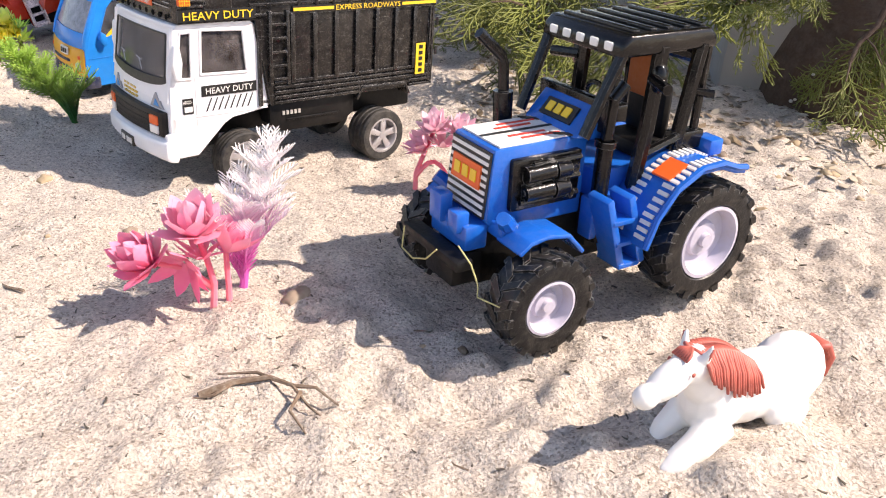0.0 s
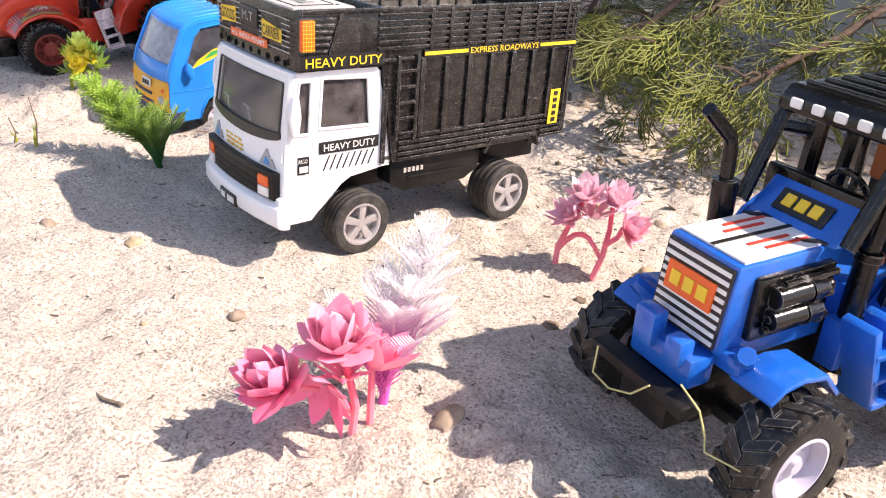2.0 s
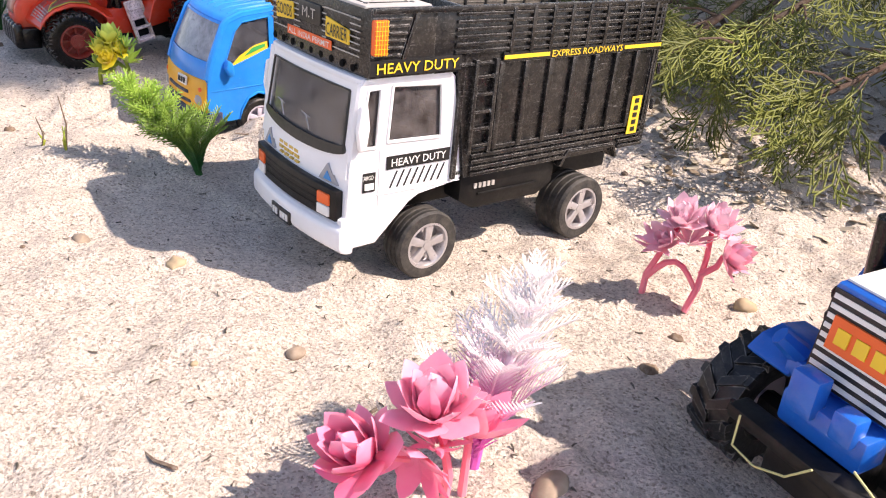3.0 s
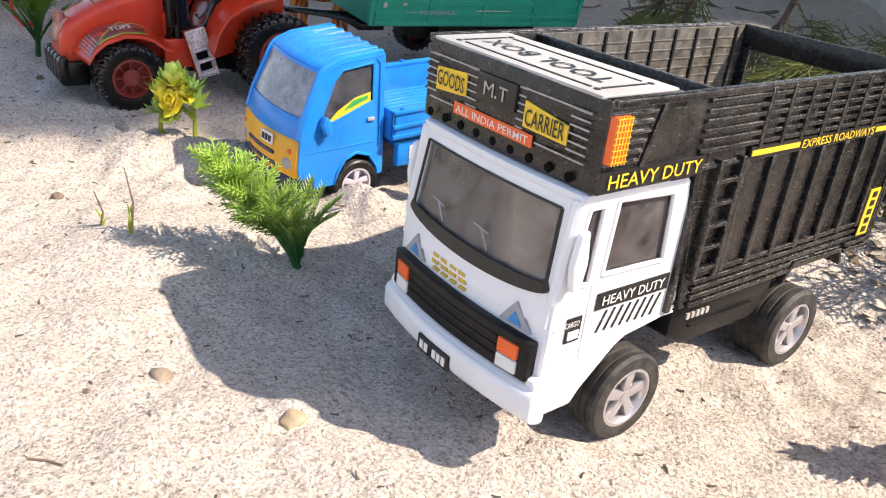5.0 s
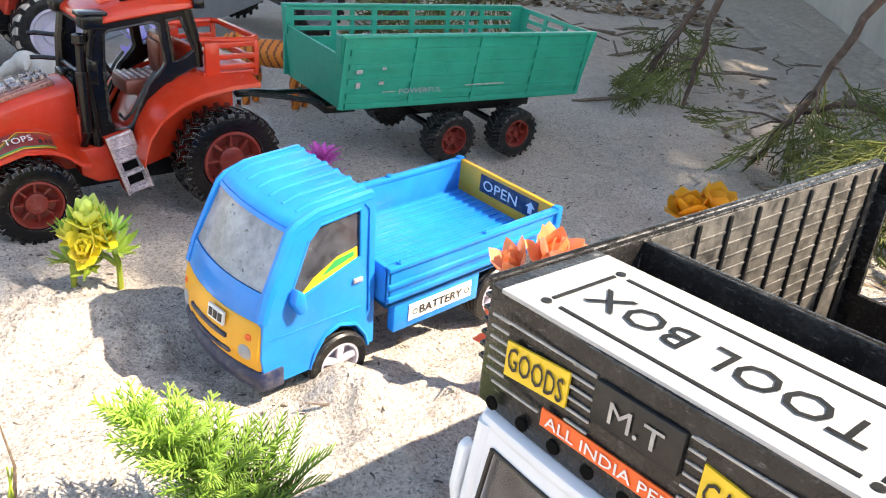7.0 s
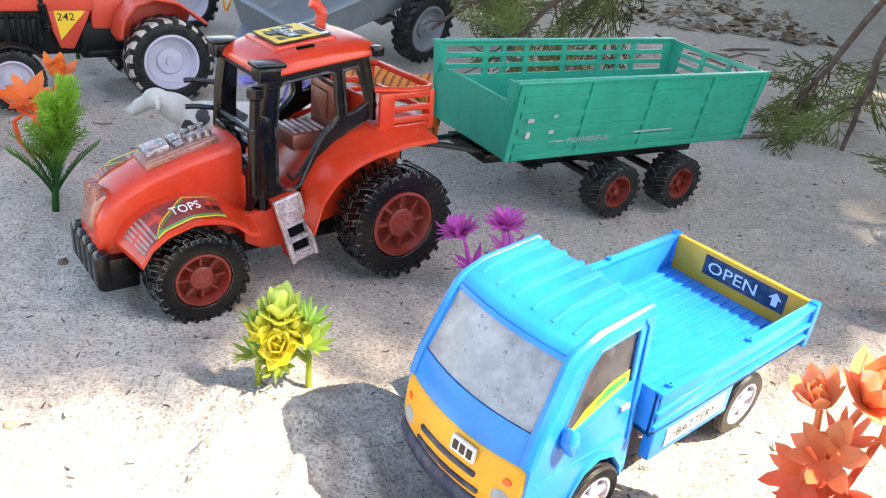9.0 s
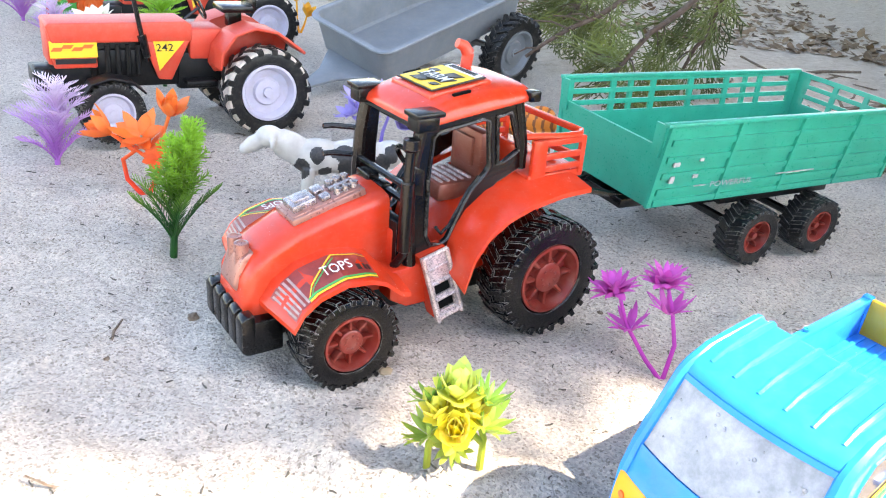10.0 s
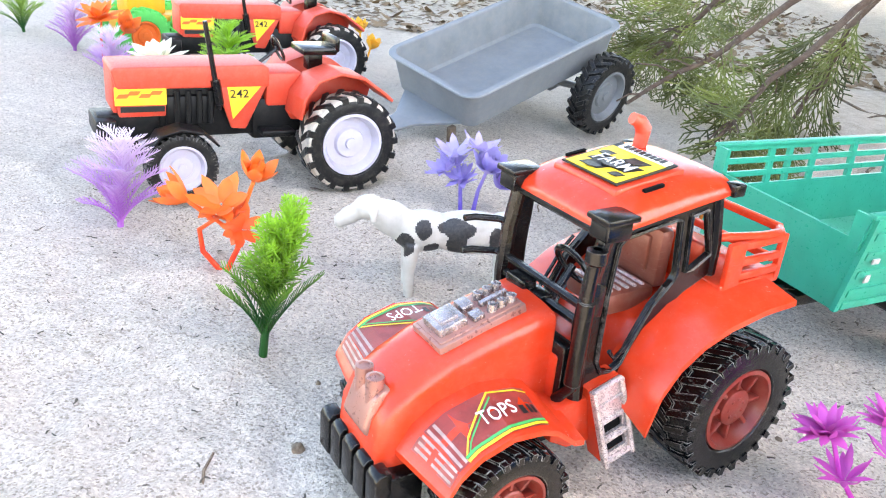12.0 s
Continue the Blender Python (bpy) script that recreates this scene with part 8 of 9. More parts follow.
ROSE = ((5, 0.15, 0.75), (7, 0.5, 0.9), (8, 0.95, 0.95))
YROSE = ((4, 0.12, 0.80), (5, 0.42, 0.95), (6, 0.80, 1.0), (6, 1.20, 0.90))
yellow = flower_plant("yellow_flowers", "yellow and green plastic flower on two stems in a sunny patch", -0.354, 0.750,
             [((0.000, -0.001, 0.028), (0.0, -0.15, 1), 0.0135, YROSE, 0.80), ((-0.006, -0.003, 0.022), (-0.4, -0.3, 0.8), 0.0110, YROSE, 0.80), ((0.006, 0.000, 0.022), (0.4, -0.3, 0.8), 0.0110, YROSE, 0.80), ((0.001, -0.006, 0.018), (0.0, -0.7, 0.6), 0.0110, YROSE, 0.80)],
             [[(-0.010, -0.003, 0), (-0.010, -0.003, 0.010), (-0.005, -0.001, 0.020), (0.0, 0, 0.028)], [(0.013, 0.003, 0), (0.013, 0.003, 0.012), (0.008, 0.002, 0.024)], arc((-0.009, -0.002, 0.010), (0.012, 0.002, 0.011), 0.006)],
             YELLOWP, YELLOWGREEN, 0, [((-0.010, -0.002, 0.013), (-0.5, -0.2, 0.8), 0.014, 8), ((0.012, 0.002, 0.017), (0.5, -0.1, 0.9), 0.015, 8), ((0.012, 0.002, 0.026), (0.4, 0, 1), 0.012, 8), ((-0.009, 0.001, 0.024), (-0.5, 0.2, 0.9), 0.013, 8), ((0.000, -0.004, 0.012), (0.0, -0.6, 0.6), 0.013, 8)])
yellow.matrix_basis = yellow.matrix_basis @ Matrix.Diagonal((0.92, 0.92, 1.25, 1))
flower_plant("magenta_flowers", "magenta plastic flowers on two thin stems in shaded sand", -0.255, 0.853,
             [((-0.030, 0.012, 0.042), (-0.35, 0.0, 1), 0.0125, ((6, 0.2, 0.9), (9, 0.55, 1.0), (10, 0.95, 1.0)), 0.34), ((-0.006, 0.016, 0.048), (0.0, 0.1, 1), 0.0130, ((6, 0.2, 0.9), (9, 0.55, 1.0), (10, 0.95, 1.0)), 0.34)],
             [[(0, 0, 0.000), (-0.010, 0.004, 0.010), (-0.022, 0.009, 0.026), (-0.030, 0.012, 0.046)], [(0.000, 0.000, 0), (0.004, 0.008, 0.018), (0.000, 0.013, 0.036), (-0.006, 0.016, 0.052)]],
             MAGENTA, MAGENTA, 0, [((-0.020, 0.008, 0.024), (-0.3, -0.1, 0.9), 0.015, 6), ((-0.002, 0.012, 0.034), (0, 0, 1), 0.016, 6), ((-0.030, 0.012, 0.040), (-0.3, 0, 1), 0.015, 6), ((-0.006, 0.016, 0.046), (0, 0, 1), 0.015, 6)], r=0.0013)
lily = flower_plant("orange_flowers", "orange plastic lily flowers beside the blue pick-up", -0.139, 0.702,
             [((0.005, 0.002, 0.056), (0.15, -0.3, 0.9), 0.0190, LILYCUP, 0.72), ((-0.009, 0.003, 0.052), (-0.5, -0.2, 0.9), 0.0150, TULIP, 0.58), ((-0.004, -0.004, 0.038), (-0.5, -0.6, 0.5), 0.0150, STAR, 0.44), ((0.012, -0.002, 0.046), (0.7, -0.4, 0.5), 0.0150, LILYCUP, 0.66), ((-0.008, -0.002, 0.028), (-0.6, -0.5, 0.2), 0.0150, STAR, 0.44), ((0.002, -0.004, 0.022), (0.1, -0.8, 0.2), 0.0140, STAR, 0.42)],
             [[(0, 0, 0), (-0.003, 0, 0.020), (-0.001, 0.001, 0.040), (0.005, 0.002, 0.056)], [(-0.002, 0, 0.018), (-0.007, 0.001, 0.034), (-0.009, 0.003, 0.052)], [(0.005, 0.002, 0), (0.008, 0, 0.024), (0.012, -0.002, 0.046)]],
             LILY, LILY, 0, [((-0.003, 0, 0.016), (-0.5, -0.4, 0.7), 0.014, 6), ((0.002, 0.001, 0.040), (0, -0.3, 1), 0.014, 6)], group="orange lilies")
lily.matrix_basis = lily.matrix_basis @ Matrix.Diagonal((1.0, 1.0, 1.12, 1))
flower_plant("orange_flowers", "orange plastic lily flowers on a looped stem in shaded sand", -0.597, 0.984,
             [((0.016, 0.010, 0.058), (0.3, -0.3, 0.9), 0.0200, TULIP, 0.52), ((-0.020, -0.002, 0.044), (-0.8, -0.3, 0.5), 0.0210, TULIP, 0.52), ((0.000, 0.000, 0.044), (0.0, -0.6, 0.8), 0.0200, STAR, 0.44), ((0.012, 0.000, 0.030), (0.4, -0.5, 0.5), 0.0150, STAR, 0.44)],
             [[(0.002, 0, 0), (0.010, 0, 0.018), (0.010, 0.004, 0.036), (0.016, 0.010, 0.058)], [(0, 0, 0), (-0.012, 0, 0.012), (-0.014, 0, 0.026), (-0.004, 0, 0.034), (0.006, 0, 0.028)], [(-0.006, 0, 0.034), (-0.014, -0.001, 0.040), (-0.020, -0.002, 0.044)]],
             ORANGEP, ORANGEP, 0, [((0.004, 0, 0.036), (0, -0.3, 1), 0.018, 6)], group="orange lilies")
flower_plant("violet_flowers", "violet plastic flowers with pale petals behind the red tractor", -0.470, 1.155,
             [((-0.014, 0, 0.044), (-0.2, -0.2, 1), 0.0190, STAR, 0.40), ((-0.020, -0.004, 0.032), (-0.5, -0.3, 0.8), 0.0170, STAR, 0.40), ((0.004, 0.002, 0.050), (0.1, 0, 1), 0.0180, STAR, 0.40), ((0.020, 0.002, 0.024), (0.5, -0.3, 0.7), 0.0180, ROSE, 0.52), ((0.012, -0.002, 0.036), (0.2, -0.4, 0.9), 0.0220, ROSE, 0.60), ((-0.006, -0.002, 0.026), (-0.3, -0.4, 0.7), 0.0150, TULIP, 0.36)],
             [[(-0.006, 0, 0), (-0.008, 0, 0.020), (-0.014, 0, 0.046)], [(0.004, 0, 0), (0.006, 0, 0.018), (0.012, -0.002, 0.038)]],
             VIOLET, VIOLET, 0, [((-0.008, 0, 0.022), (0, -0.2, 1), 0.017, 6), ((-0.014, 0, 0.036), (0, -0.1, 1), 0.015, 6)])
flower_plant("amber_flower", "amber plastic tulip head behind the lorry", 0.002, 0.905,
             [((-0.022, -0.006, 0.020), (-0.15, -0.2, 1), 0.020, LILYCUP, 1.0), ((-0.004, 0, 0.022), (0.15, -0.2, 1), 0.021, LILYCUP, 1.0), ((-0.013, -0.010, 0.010), (-0.2, -0.7, 0.6), 0.018, TULIP, 0.95)],
             [[(-0.016, -0.004, 0), (-0.018, -0.004, 0.010), (-0.022, -0.006, 0.020)], [(-0.006, 0, 0), (-0.005, 0, 0.010), (-0.004, 0, 0.022)]], AMBER, AMBER)
flower_plant("amber_flower", "amber plastic flower behind the grey trailer", -0.690, 1.660,
             [((-0.004, 0, 0.046), (-0.1, -0.2, 1), 0.022, TULIP, 0.7), ((0.012, 0, 0.026), (0.4, -0.2, 1), 0.020, TULIP, 0.7)],
             [[(0, 0, 0), (-0.003, 0, 0.022), (-0.004, 0, 0.046)], [(0.002, 0, 0), (0.008, 0, 0.014), (0.012, 0, 0.028)]], AMBER, AMBER)
flower_plant("cream_flowers", "cream and white plastic flowers by the red bonnet", -0.800, 1.300,
             [((0.0, 0, 0.050), (-0.1, -0.3, 1), 0.030, ROSE, 0.5), ((-0.018, 0, 0.032), (-0.6, -0.3, 0.6), 0.024, ROSE, 0.5)],
             [[(0, 0, 0), (-0.002, 0, 0.025), (0, 0, 0.050)], [(0, 0, 0.01), (-0.01, 0, 0.022), (-0.018, 0, 0.032)]], CREAM, CREAM)
flower_plant("orange_flowers", "orange plastic flowers far back near a green wheel", -0.960, 1.470,
             [((0.0, 0, 0.050), (-0.1, -0.3, 1), 0.028, ROSE, 0.5), ((0.03, 0, 0.040), (0.5, -0.3, 0.7), 0.026, TULIP, 0.6)],
             [[(0, 0, 0), (-0.002, 0, 0.025), (0, 0, 0.050)], [(0, 0, 0.01), (0.015, 0, 0.025), (0.03, 0, 0.040)]], ORANGEP, ORANGEP, group="orange lilies")


def make_green_wheeled():
    t = thing("toy_cart", "small toy cart with bright green tyres and orange hubs, far back", "toy cart", pose(-0.955, 1.545, ground_at(-0.955, 1.545), 0, 0, 230))
    gt, oh = plastic("bright_green_tyre", (0.06, 0.52, 0.10), 0.5), plastic("orange_hub", (0.80, 0.17, 0.03), 0.45)
    part("body", Geo().box(-0.070, 0.030, -0.022, 0.022, 0.030, 0.055, 0.003).box(-0.030, 0.020, -0.018, 0.018, 0.055, 0.090, 0.004), YELLOW, t)
    for s in (1, -1):
        for x in (0.005, -0.060):
            tractor_wheel(t, x, s * 0.030, 0.032, 0.034, 0.018, 0.018, s, gt, oh, 20, 0, 0.4)


make_green_wheeled()


# ---- stones, sticks, grit ----
def pebble(x, y, r, flat, seed, mat=None, sink=0.35):
    rr = random.Random(seed)
    g = Geo().ball((0, 0, 0), r, r * rr.uniform(0.7, 0.95), r * flat, 12, 8)
    g.v = [tuple(Vector(p) * (1 + 0.45 * noise.noise(Vector(p) * (1.7 / r) + Vector((seed, 0, 0))))) for p in g.v]
    return solid("pebble", g, mat or STONE, "small rough brown pebble lying on sand", "pebble", pose(x, y, ground_at(x, y) + r * flat * (0.5 - sink), rr.uniform(-12, 12), rr.uniform(-12, 12), rr.uniform(0, 360)), "pebbles", smooth=60)


PALESTONE = plastic("pale_pebble", (0.40, 0.30, 0.18), 0.7, vary=0.15, scale=80, dust=0.2)
pebble(-0.199, 0.483, 0.0044, 0.5, 2, PALESTONE)
pebble(-0.125, 0.426, 0.0050, 0.6, 3)
pebble(-0.018, 0.361, 0.0082, 0.45, 4)
pebble(-0.256, 0.500, 0.0044, 0.6, 5)
pebble(0.027, 0.441, 0.0050, 0.5, 6, DRYSTICK)
rs = random.Random(77)
for k in range(46):
    x, y = rs.uniform(-0.55, 0.36), rs.uniform(0.22, 0.95)
    pebble(x, y, rs.choice((0.0016, 0.0020, 0.0026, 0.0034)), rs.uniform(0.5, 0.8), 100 + k, rs.choice((STONE, PALESTONE, DRYSTICK)))
for k in range(26):
    x, y = rs.uniform(0.05, 0.42), rs.uniform(0.46, 0.75)
    pebble(x, y, rs.choice((0.0030, 0.0044, 0.0060)), rs.uniform(0.5, 0.8), 200 + k, rs.choice((STONE, PALESTONE)))


def dry_root():
    t = thing("dry_root", "dry brown branched root lying half buried in sand", "dry root", on_ground(-0.012, 0.288))
    rr = random.Random(9)
    runs = [[(-0.030, -0.012, 0.001), (-0.018, -0.004, 0.003), (-0.004, 0.000, 0.004), (0.006, -0.004, 0.003), (0.014, -0.014, 0.002), (0.024, -0.024, 0.001)], [(-0.004, 0.000, 0.003), (-0.010, 0.003, 0.004), (-0.026, 0.002, 0.002)], [(0.006, -0.004, 0.003), (0.016, -0.006, 0.005), (0.026, -0.012, 0.001)], [(0.010, -0.008, 0.003), (0.008, -0.020, 0.003), (0.016, -0.030, 0.0)], [(-0.018, -0.004, 0.003), (-0.024, -0.012, 0.002), (-0.036, -0.014, 0.0)]]
    for i, q in enumerate(runs):
        part("root_strand", Geo().tube([Vector(p) + Vector((0, 0, rr.uniform(0, 0.001))) for p in q], 0.0016 if i == 0 else 0.0010, 6, 0.0004), DRYSTICK, t)


dry_root()


def sprout(x, y, h, seed):
    rr = random.Random(seed)
    t = thing("dry_sprout", "thin dry yellow sprout standing in sand", "sprout", on_ground(x, y, 0.001), "dry sprouts")
    for i in range(3):
        a = rr.uniform(0, 6.28)
        k = h * (1.0 if i == 0 else 0.45)
        part("blade", Geo().tube([(0, 0, 0), (0.002 * math.cos(a), 0.002 * math.sin(a), k * 0.5), (-0.004 * math.cos(a), 0.003, k)], 0.0008, 5, 0.0003), YELLOWGREEN if i else DRYSTICK, t)


sprout(-0.311, 0.593, 0.034, 1)
sprout(-0.330, 0.600, 0.018, 2)


def scatter(name, label, count, seed, region, size, mat, flat, kind="leaf"):
    """Loose bits lying over the sand as one object."""
    rr = random.Random(seed)
    g = Geo()
    n = 0
    while n < count:
        x, y = region(rr)
        z = ground_at(x, y)
        k = size * rr.uniform(0.5, 1.5)
        a = rr.uniform(0, 6.28)
        d = Vector((math.cos(a), math.sin(a), rr.uniform(-0.15, 0.35))) * k
        s = Vector((-math.sin(a), math.cos(a), rr.uniform(-0.3, 0.3)))
        p = Vector((x, y, z + 0.0006))
        if kind == "leaf":
            g.leaf(p - d * 0.5, p + d * 0.5, s, k * flat, rr.uniform(-0.3, 0.3), 0.0003)
        else:
            g.tube([p - d * 0.5, p + s * k * 0.1, p + d * 0.5], k * flat, 4, k * flat * 0.6)
        n += 1
    return solid(name, g, mat, label, "debris", kind="stuff", smooth=60)


scatter("sand_grit", "dark grit and plant crumbs strewn over the sand", 1900, 31, lambda r: (r.uniform(-0.75, 0.38), r.uniform(0.2, 1.15)), 0.0026, DARKBIT, 0.15, "bit")
scatter("dry_twigs", "short dry twigs strewn over the sand", 40, 32, lambda r: (r.uniform(-0.6, 0.4), r.uniform(0.2, 1.2)), 0.014, DRYSTICK, 0.045, "bit")
scatter("leaf_litter", "dry leaf litter under the conifer", 1500, 33, lambda r: (lambda v: (v, r.uniform(0.68, 1.3)))(r.uniform(0.07, 0.62)), 0.010, LITTER, 0.5)
scatter("leaf_litter_pale", "pale dry leaf scraps under the conifer", 1200, 34, lambda r: (lambda v: (v, r.uniform(0.58 + 0.5 * max(0, 0.2 - v), 1.2)))(r.uniform(0.06, 0.62)), 0.010, plastic("pale_leaf_scraps", (0.44, 0.38, 0.29), 0.9, vary=0.3, scale=30), 0.5)


scatter("brown_litter", "brown leaf litter covering the ground far behind the sand", 4200, 35, lambda r: (r.uniform(-1.0, 0.35), 2.0 + 1.3 * r.random() ** 1.5), 0.022, plastic("brown_litter", (0.20, 0.125, 0.065), 0.9, vary=0.5, scale=20, dust=0.2), 0.5)
scatter("dry_sticks", "thin dry sticks lying on shaded sand under the conifer", 60, 36, lambda r: (r.uniform(-0.1, 0.45), r.uniform(1.15, 1.75)), 0.07, DRYSTICK, 0.03, "bit")


def make_pot():
    t = thing("clay_pot", "dark brown upturned clay pot with lime spots under the conifer", "pot", pose(0.472, 0.862, ground_at(0.472, 0.862) - 0.004))
    part("pot_body", Geo().lathe([(0.0, 0.124), (0.030, 0.122), (0.055, 0.108), (0.075, 0.080), (0.088, 0.045), (0.094, 0.0), (0.088, 0.0), (0.0, 0.10)], (0, 0, 0), 48, False, "z"), CLAY, t)
    rr = random.Random(4)
    sp = Geo()
    for i in range(16):
        a, z = rr.uniform(3.4, 5.6), rr.uniform(0.012, 0.075)
        r = 0.094 - (z / 0.045) * 0.006 if z < 0.045 else 0.088 - (z - 0.045) / 0.035 * 0.013
        k = rr.uniform(0.0014, 0.0034)
        sp.ball((r * math.cos(a), r * math.sin(a), z), k, k, k * 0.8, 8, 6)
    part("lime_spot", sp, LIME, t)


make_pot()


# ---- conifer ----
def spray_template(seed):
    """A flat feathery twig one unit long: segments as (from, to, radius)."""
    rr = random.Random(seed)
    segs = []
    def grow(p, a, ln, level, tilt):
        n = (7, 3, 2)[level]
        for i in range(n):
            d = Vector((math.cos(a), math.sin(a), tilt))
            q = p + d * ln / n
            segs.append((p.copy(), q.copy(), (0.0130, 0.0125, 0.0120)[level]))
            if level < 2 and i < n:
                for s in (1, -1):
                    if rr.random() < (0.95, 0.80)[level]:
                        grow(q.copy(), a + s * rr.uniform(0.5, 0.85), ln * (0.50 - 0.045 * i if level == 0 else 0.42) * rr.uniform(0.8, 1.15), level + 1, tilt + rr.uniform(-0.25, 0.2))
            a += rr.uniform(-0.10, 0.10)
            tilt += rr.uniform(-0.10, 0.05)
            p = q
    grow(Vector((0, 0, 0)), 0.0, 1.0, 0, 0.0)
    vs, fs = [], []
    for a, b, r in segs:
        d = (b - a).normalized()
        s = d.cross(Vector((0, 0, 1)))
        s = s.normalized() if s.length > 1e-3 else Vector((0, 1, 0))
        u = s.cross(d)
        k = len(vs)
        for p, rad in ((a, r), (b + d * r, r * 0.75)):
            vs += [p + s * rad, p + u * rad * 0.8, p - s * rad, p - u * rad * 0.8]
        for i in range(4):
            j = (i + 1) % 4
            fs.append((k + i, k + j, k + 4 + j, k + 4 + i))
        fs.append((k + 7, k + 6, k + 5, k + 4))
    return np.array([v[:] for v in vs]), np.array(fs)


SPRAYS = [spray_template(s) for s in (1, 2, 3, 4)]


def spray_mesh(name, poses):
    """All twigs at the poses given, as one mesh."""
    vs, fs, k = [], [], 0
    for i, m in enumerate(poses):
        v, f = SPRAYS[i % 4]
        a = np.array(m)
        vs.append(v @ a[:3, :3].T + a[:3, 3])
        fs.append(f + k)
        k += len(v)
    vs, fs = np.concatenate(vs), np.concatenate(fs)
    me = bpy.data.meshes.new(name)
    me.vertices.add(len(vs))
    me.vertices.foreach_set("co", vs.ravel())
    me.loops.add(fs.size)
    me.loops.foreach_set("vertex_index", fs.ravel().astype(np.int32))
    me.polygons.add(len(fs))
    me.polygons.foreach_set("loop_start", np.arange(0, fs.size, 4, dtype=np.int32))
    me.update(calc_edges=True)
    me.shade_smooth()
    return me


def make_conifer():
    t = thing("conifer_tree", "old conifer with drooping green scale-leaved branches over the sand", "tree", pose(0, 0, 0))
    rr = random.Random(42)
    foot = Vector((1.00, 2.00, -0.02))
    part("trunk", Geo().tube([foot, foot + Vector((0.01, 0.0, 0.5)), foot + Vector((0.15, -0.05, 1.2)), foot + Vector((0.5, -0.08, 2.2)), foot + Vector((0.8, -0.1, 3.2))], 0.075, 14, 0.02), BARK, t)
    low = []
    # limbs, from the low tip up towards the trunk: points, number of twigs, their spread, their size
    limbs = (
        (((0.165, 0.700, 0.070), (0.250, 0.730, 0.112), (0.370, 0.810, 0.180), (0.570, 1.100, 0.420)), 16, 0.70, (0.040, 0.070)),
        (((0.110, 0.735, 0.085), (0.170, 0.765, 0.125), (0.280, 0.840, 0.200), (0.550, 1.150, 0.460)), 14, 0.60, (0.040, 0.070)),
        (((0.280, 0.690, 0.105), (0.350, 0.750, 0.150), (0.460, 0.860, 0.240), (0.620, 1.150, 0.480)), 10, 0.60, (0.040, 0.065)),
        (((0.400, 0.730, 0.060), (0.440, 0.760, 0.110), (0.510, 0.860, 0.200), (0.640, 1.200, 0.500)), 9, 0.60, (0.040, 0.070)),
        (((0.075, 0.865, 0.030), (0.120, 0.880, 0.070), (0.205, 0.935, 0.140), (0.520, 1.250, 0.430)), 14, 0.45, (0.040, 0.065)),
        (((0.150, 0.940, 0.040), (0.195, 0.965, 0.085), (0.285, 1.010, 0.160), (0.560, 1.300, 0.440)), 9, 0.45, (0.040, 0.065)),
        (((0.069, 1.040, 0.019), (0.089, 1.040, 0.059), (0.112, 1.040, 0.101), (0.124, 1.042, 0.137), (0.190, 1.080, 0.220), (0.420, 1.300, 0.420)), 8, 0.50, (0.040, 0.070)),
        (((0.200, 0.990, 0.030), (0.170, 1.010, 0.068), (0.130, 1.030, 0.074), (0.091, 1.040, 0.062)), 5, 0.7, (0.040, 0.060)),
        (((0.006, 1.270, 0.002), (0.032, 1.270, 0.052), (0.050, 1.270, 0.092), (0.105, 1.290, 0.190), (0.440, 1.550, 0.450)), 10, 0.50, (0.045, 0.075)),
        (((0.045, 1.180, 0.020), (0.045, 1.185, 0.065), (0.052, 1.195, 0.120), (0.120, 1.280, 0.230)), 4, 0.60, (0.040, 0.060)),
        (((-0.177, 1.420, 0.045), (-0.160, 1.420, 0.089), (-0.148, 1.420, 0.138), (-0.080, 1.440, 0.240), (0.330, 1.650, 0.480)), 10, 0.55, (0.050, 0.080)),
        (((-0.350, 1.320, 0.060), (-0.290, 1.350, 0.105), (-0.210, 1.400, 0.160), (0.030, 1.550, 0.320)), 10, 0.50, (0.045, 0.075)),
        (((-0.275, 1.265, 0.050), (-0.230, 1.320, 0.100), (-0.160, 1.380, 0.160), (0.040, 1.520, 0.320)), 10, 0.50, (0.045, 0.075)),
        (((-0.310, 1.560, 0.070), (-0.270, 1.570, 0.120), (-0.230, 1.580, 0.180), (0.090, 1.700, 0.360)), 10, 0.50, (0.050, 0.080)),
        (((-0.300, 1.700, 0.070), (-0.210, 1.710, 0.140), (-0.100, 1.720, 0.210), (0.250, 1.740, 0.420)), 11, 0.50, (0.050, 0.080)),
    )
    for pts, count, reach, size in limbs:
        pts = [Vector(p) + Vector((rr.uniform(-0.004, 0.004), rr.uniform(-0.004, 0.004), 0)) for p in pts]
        fine = []
        for a, b in zip(pts, pts[1:]):
            for k in range(3):
                fine.append(a.lerp(b, k / 3) + Vector((rr.uniform(-0.003, 0.003), rr.uniform(-0.003, 0.003), rr.uniform(-0.003, 0.003))))
        fine.append(pts[-1])
        limb = Geo().tube(fine, 0.0018, 8, 0.0028 if len(fine) < 11 and fine[-1].z < 0.1 else 0.0045)
        if pts[-1].z > 0.25:
            join = foot + Vector((0.06, -0.02, 0.75 + 0.6 * pts[-1].z))
            limb.tube([pts[-1], pts[-1].lerp(join, 0.5) + Vector((0, 0, 0.08)), join], 0.0045, 8, 0.014)
        part("limb", limb, BARK, t)
        n = len(fine) - 1
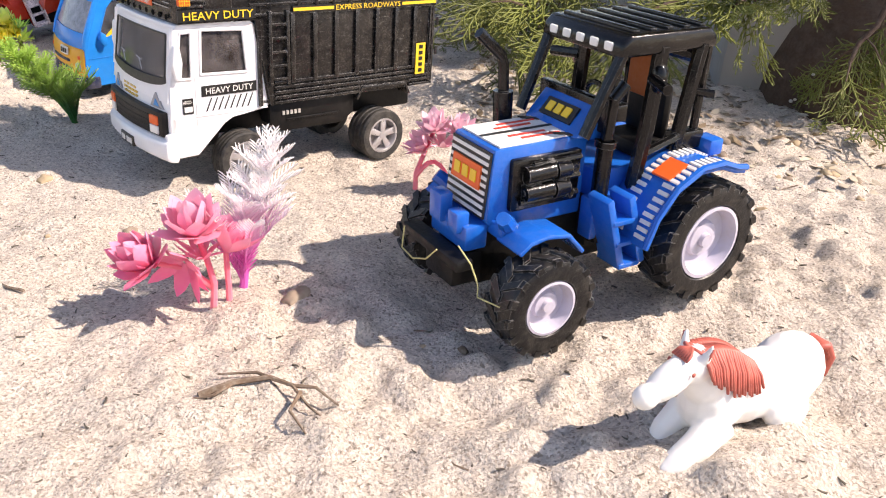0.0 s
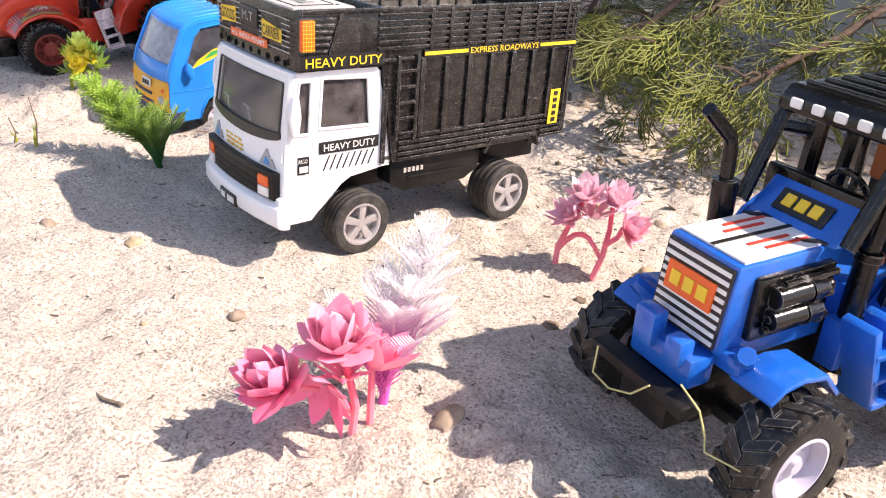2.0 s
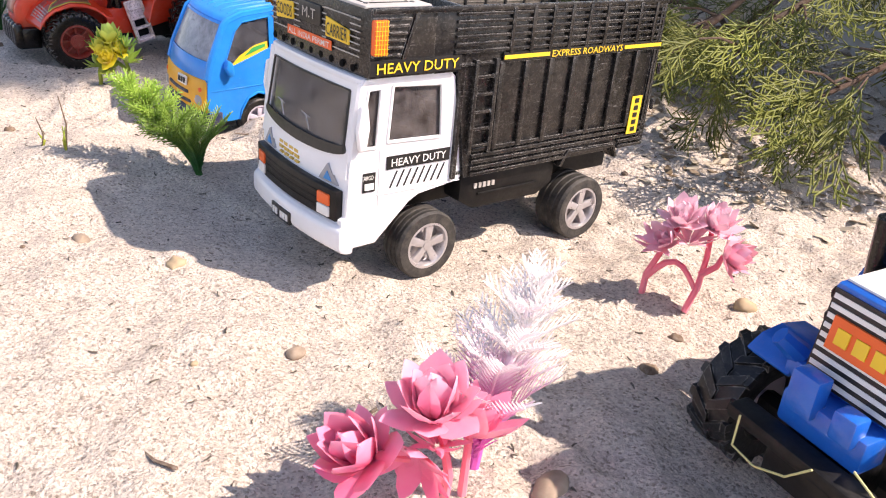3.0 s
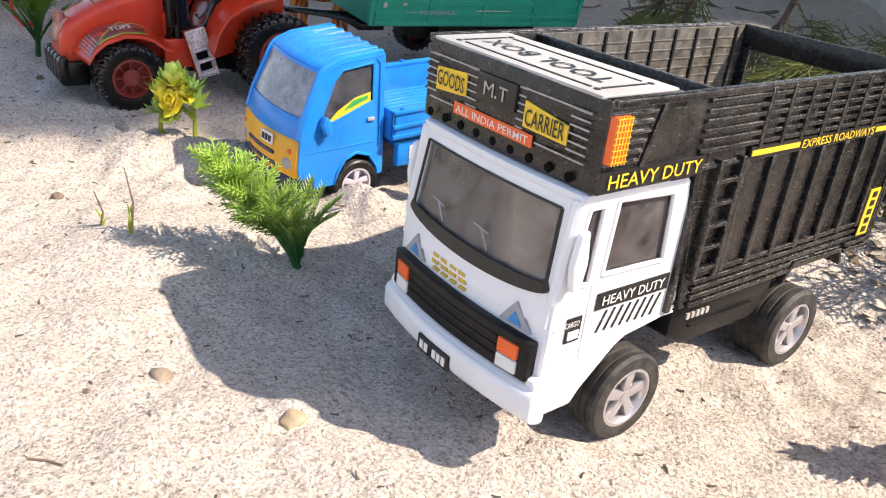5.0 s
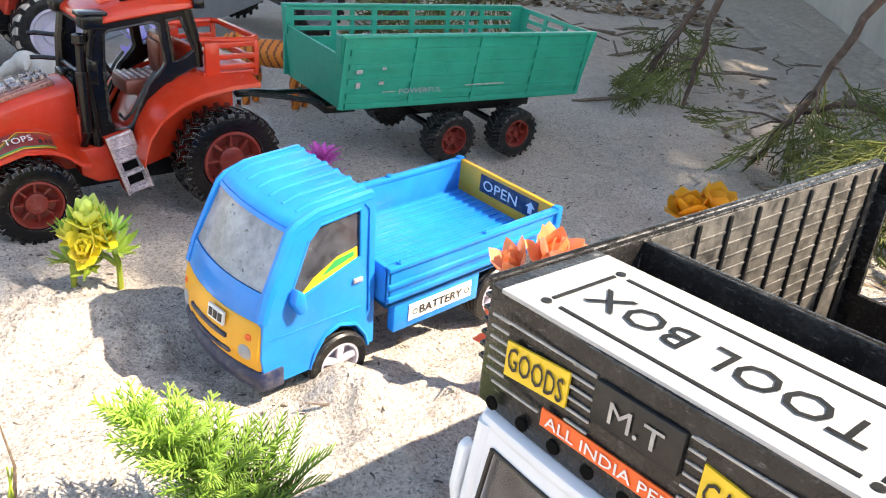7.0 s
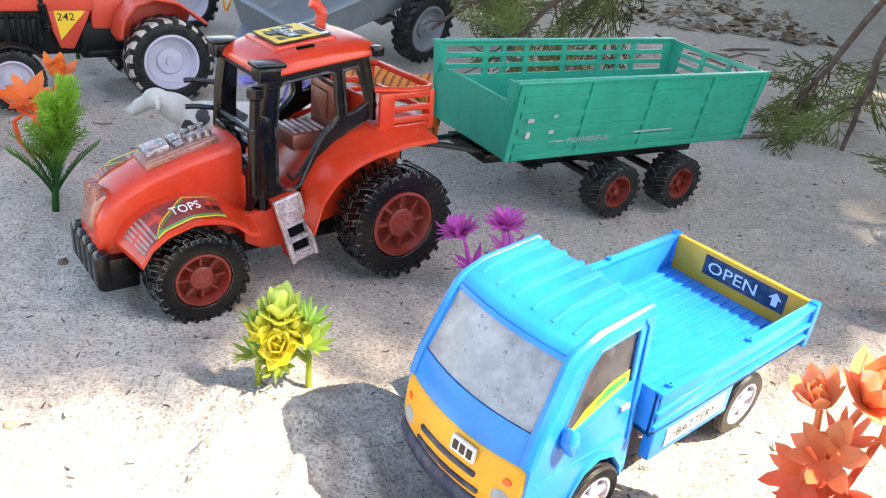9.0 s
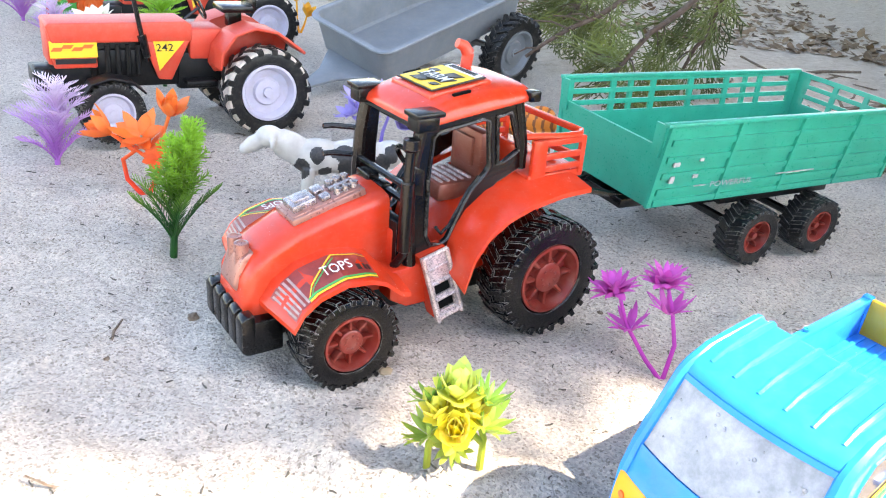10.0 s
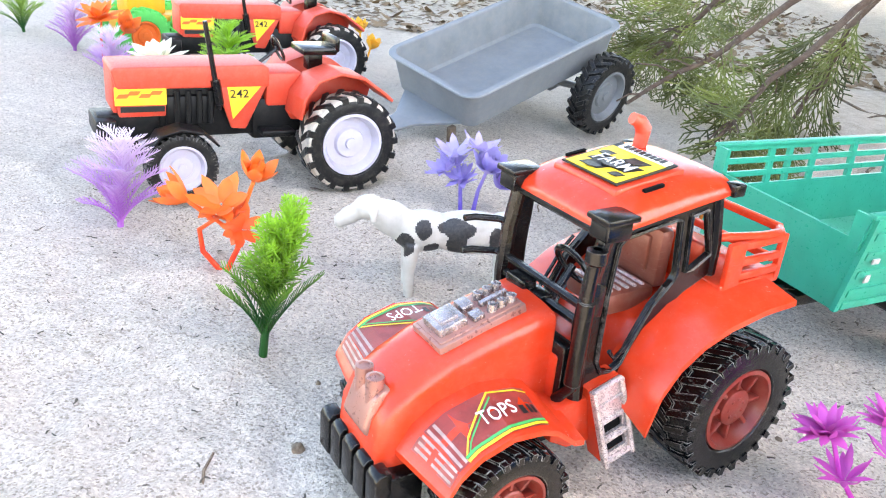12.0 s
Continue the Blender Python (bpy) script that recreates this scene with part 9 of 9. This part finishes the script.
        for k in range(count):
            q = rr.uniform(0, reach) * n
            a = min(int(q), n - 1)
            p = fine[a].lerp(fine[a + 1], q - a)
            d = (fine[a] - fine[a + 1]).normalized()
            out = (d * 0.7 + Vector((rr.uniform(-0.9, 0.9), rr.uniform(-0.9, 0.9), rr.uniform(-0.8, 0.45)))).normalized()
            ln = rr.uniform(0.012, 0.045)
            e = p + out * ln + Vector((0, 0, 0.25 * ln))
            if e.z < 0.012:
                continue
            part("twig", Geo().tube([p, p.lerp(e, 0.5) + Vector((0, 0, 0.003)), e], 0.0011, 5, 0.0007), BARK, t)
            for w in range(2):
                x = (out + Vector((rr.uniform(-0.6, 0.6), rr.uniform(-0.6, 0.6), rr.uniform(-0.75, 0.05)))).normalized()
                y = x.cross(Vector((rr.uniform(-0.8, 0.8), rr.uniform(-1.0, 0.4), 1))).normalized()
                z = x.cross(y)
                k2 = rr.uniform(*size)
                b = p.lerp(e, 1.0 - 0.45 * w)
                tip = b + x * k2
                along, across = (tip.x + 0.5414) * 0.62 + (tip.y - 1.3248) * 0.785, (tip.x + 0.5414) * 0.785 - (tip.y - 1.3248) * 0.62
                if tip.z < 0.004 or (-0.44 < tip.x < -0.29 and 1.10 < tip.y < 1.44) or (-0.02 < along < 0.27 and abs(across) < 0.10):
                    continue
                low.append([[x[j] * k2, y[j] * k2, z[j] * k2, b[j]] for j in range(3)])
    me = spray_mesh("foliage", low)
    part("foliage", me, NEEDLE, t)["kind"] = "stuff"
    # high unseen crown, added along the sun's rays to shade the sand's back
    high = []
    while len(high) < SHADE_TWIGS:
        qx, qy, h = rr.uniform(-1.6, 0.7), (rr.uniform(0.60, 1.02) if len(high) % 4 == 0 else rr.uniform(0.60, 2.7)), rr.uniform(1.7, 3.2)
        edge = 0.832 + 0.050 * max(-1.6, min(1.0, (qx + 0.35) / 0.10)) + 0.012 * math.sin(qx * 31.0)
        if qx > 0.20:
            edge -= 0.13
        if qy < edge + rr.uniform(0.0, 0.03) or (qx > -0.05 and qy < 1.9 and rr.random() < (0.90 if qy < 0.95 else 0.82)):
            continue
        p = Vector((qx, qy, 0)) + SUN_DIR * (h / SUN_DIR.z)
        x = Vector((rr.uniform(-1, 1), rr.uniform(-1, 1), rr.uniform(-0.5, 0.3))).normalized()
        y = x.cross(Vector((rr.uniform(-0.6, 0.6), rr.uniform(-0.6, 0.6), 1))).normalized()
        z = x.cross(y)
        k2 = rr.uniform(0.22, 0.36) if qy > edge + 0.17 else rr.uniform(0.12, 0.19)
        p = p - x * k2 * 0.5
        high.append([[x[j] * k2, y[j] * k2, z[j] * k2, p[j]] for j in range(3)])
    # larger unseen twigs, added to keep the sun off the far ground
    for i in range(420):
        p = Vector((rr.uniform(-2.2, 1.0), rr.uniform(1.9, 4.6), 0)) + SUN_DIR * (rr.uniform(1.6, 2.8) / SUN_DIR.z)
        x = Vector((rr.uniform(-1, 1), rr.uniform(-1, 1), rr.uniform(-0.4, 0.2))).normalized()
        y = x.cross(Vector((rr.uniform(-0.4, 0.4), rr.uniform(-0.4, 0.4), 1))).normalized()
        z = x.cross(y)
        k2 = rr.uniform(0.50, 0.75)
        high.append([[x[j] * k2, y[j] * k2, z[j] * k2, p[j]] for j in range(3)])
    part("crown", spray_mesh("crown", high), NEEDLE, t)["kind"] = "stuff"
    # limbs out of view that carry the added crown
    for i in range(10):
        s = foot + Vector((0.15 + 0.065 * i, -0.06, 1.2 + 0.19 * i))
        e = Vector((rr.uniform(0.6, 2.6), rr.uniform(0.9, 2.8), 1.7 + 0.14 * i))
        part("limb", Geo().tube([s, s.lerp(e, 0.5) + Vector((0, 0, 0.1)), e], 0.02, 8, 0.004), BARK, t)


SHADE_TWIGS = 2900
make_conifer()
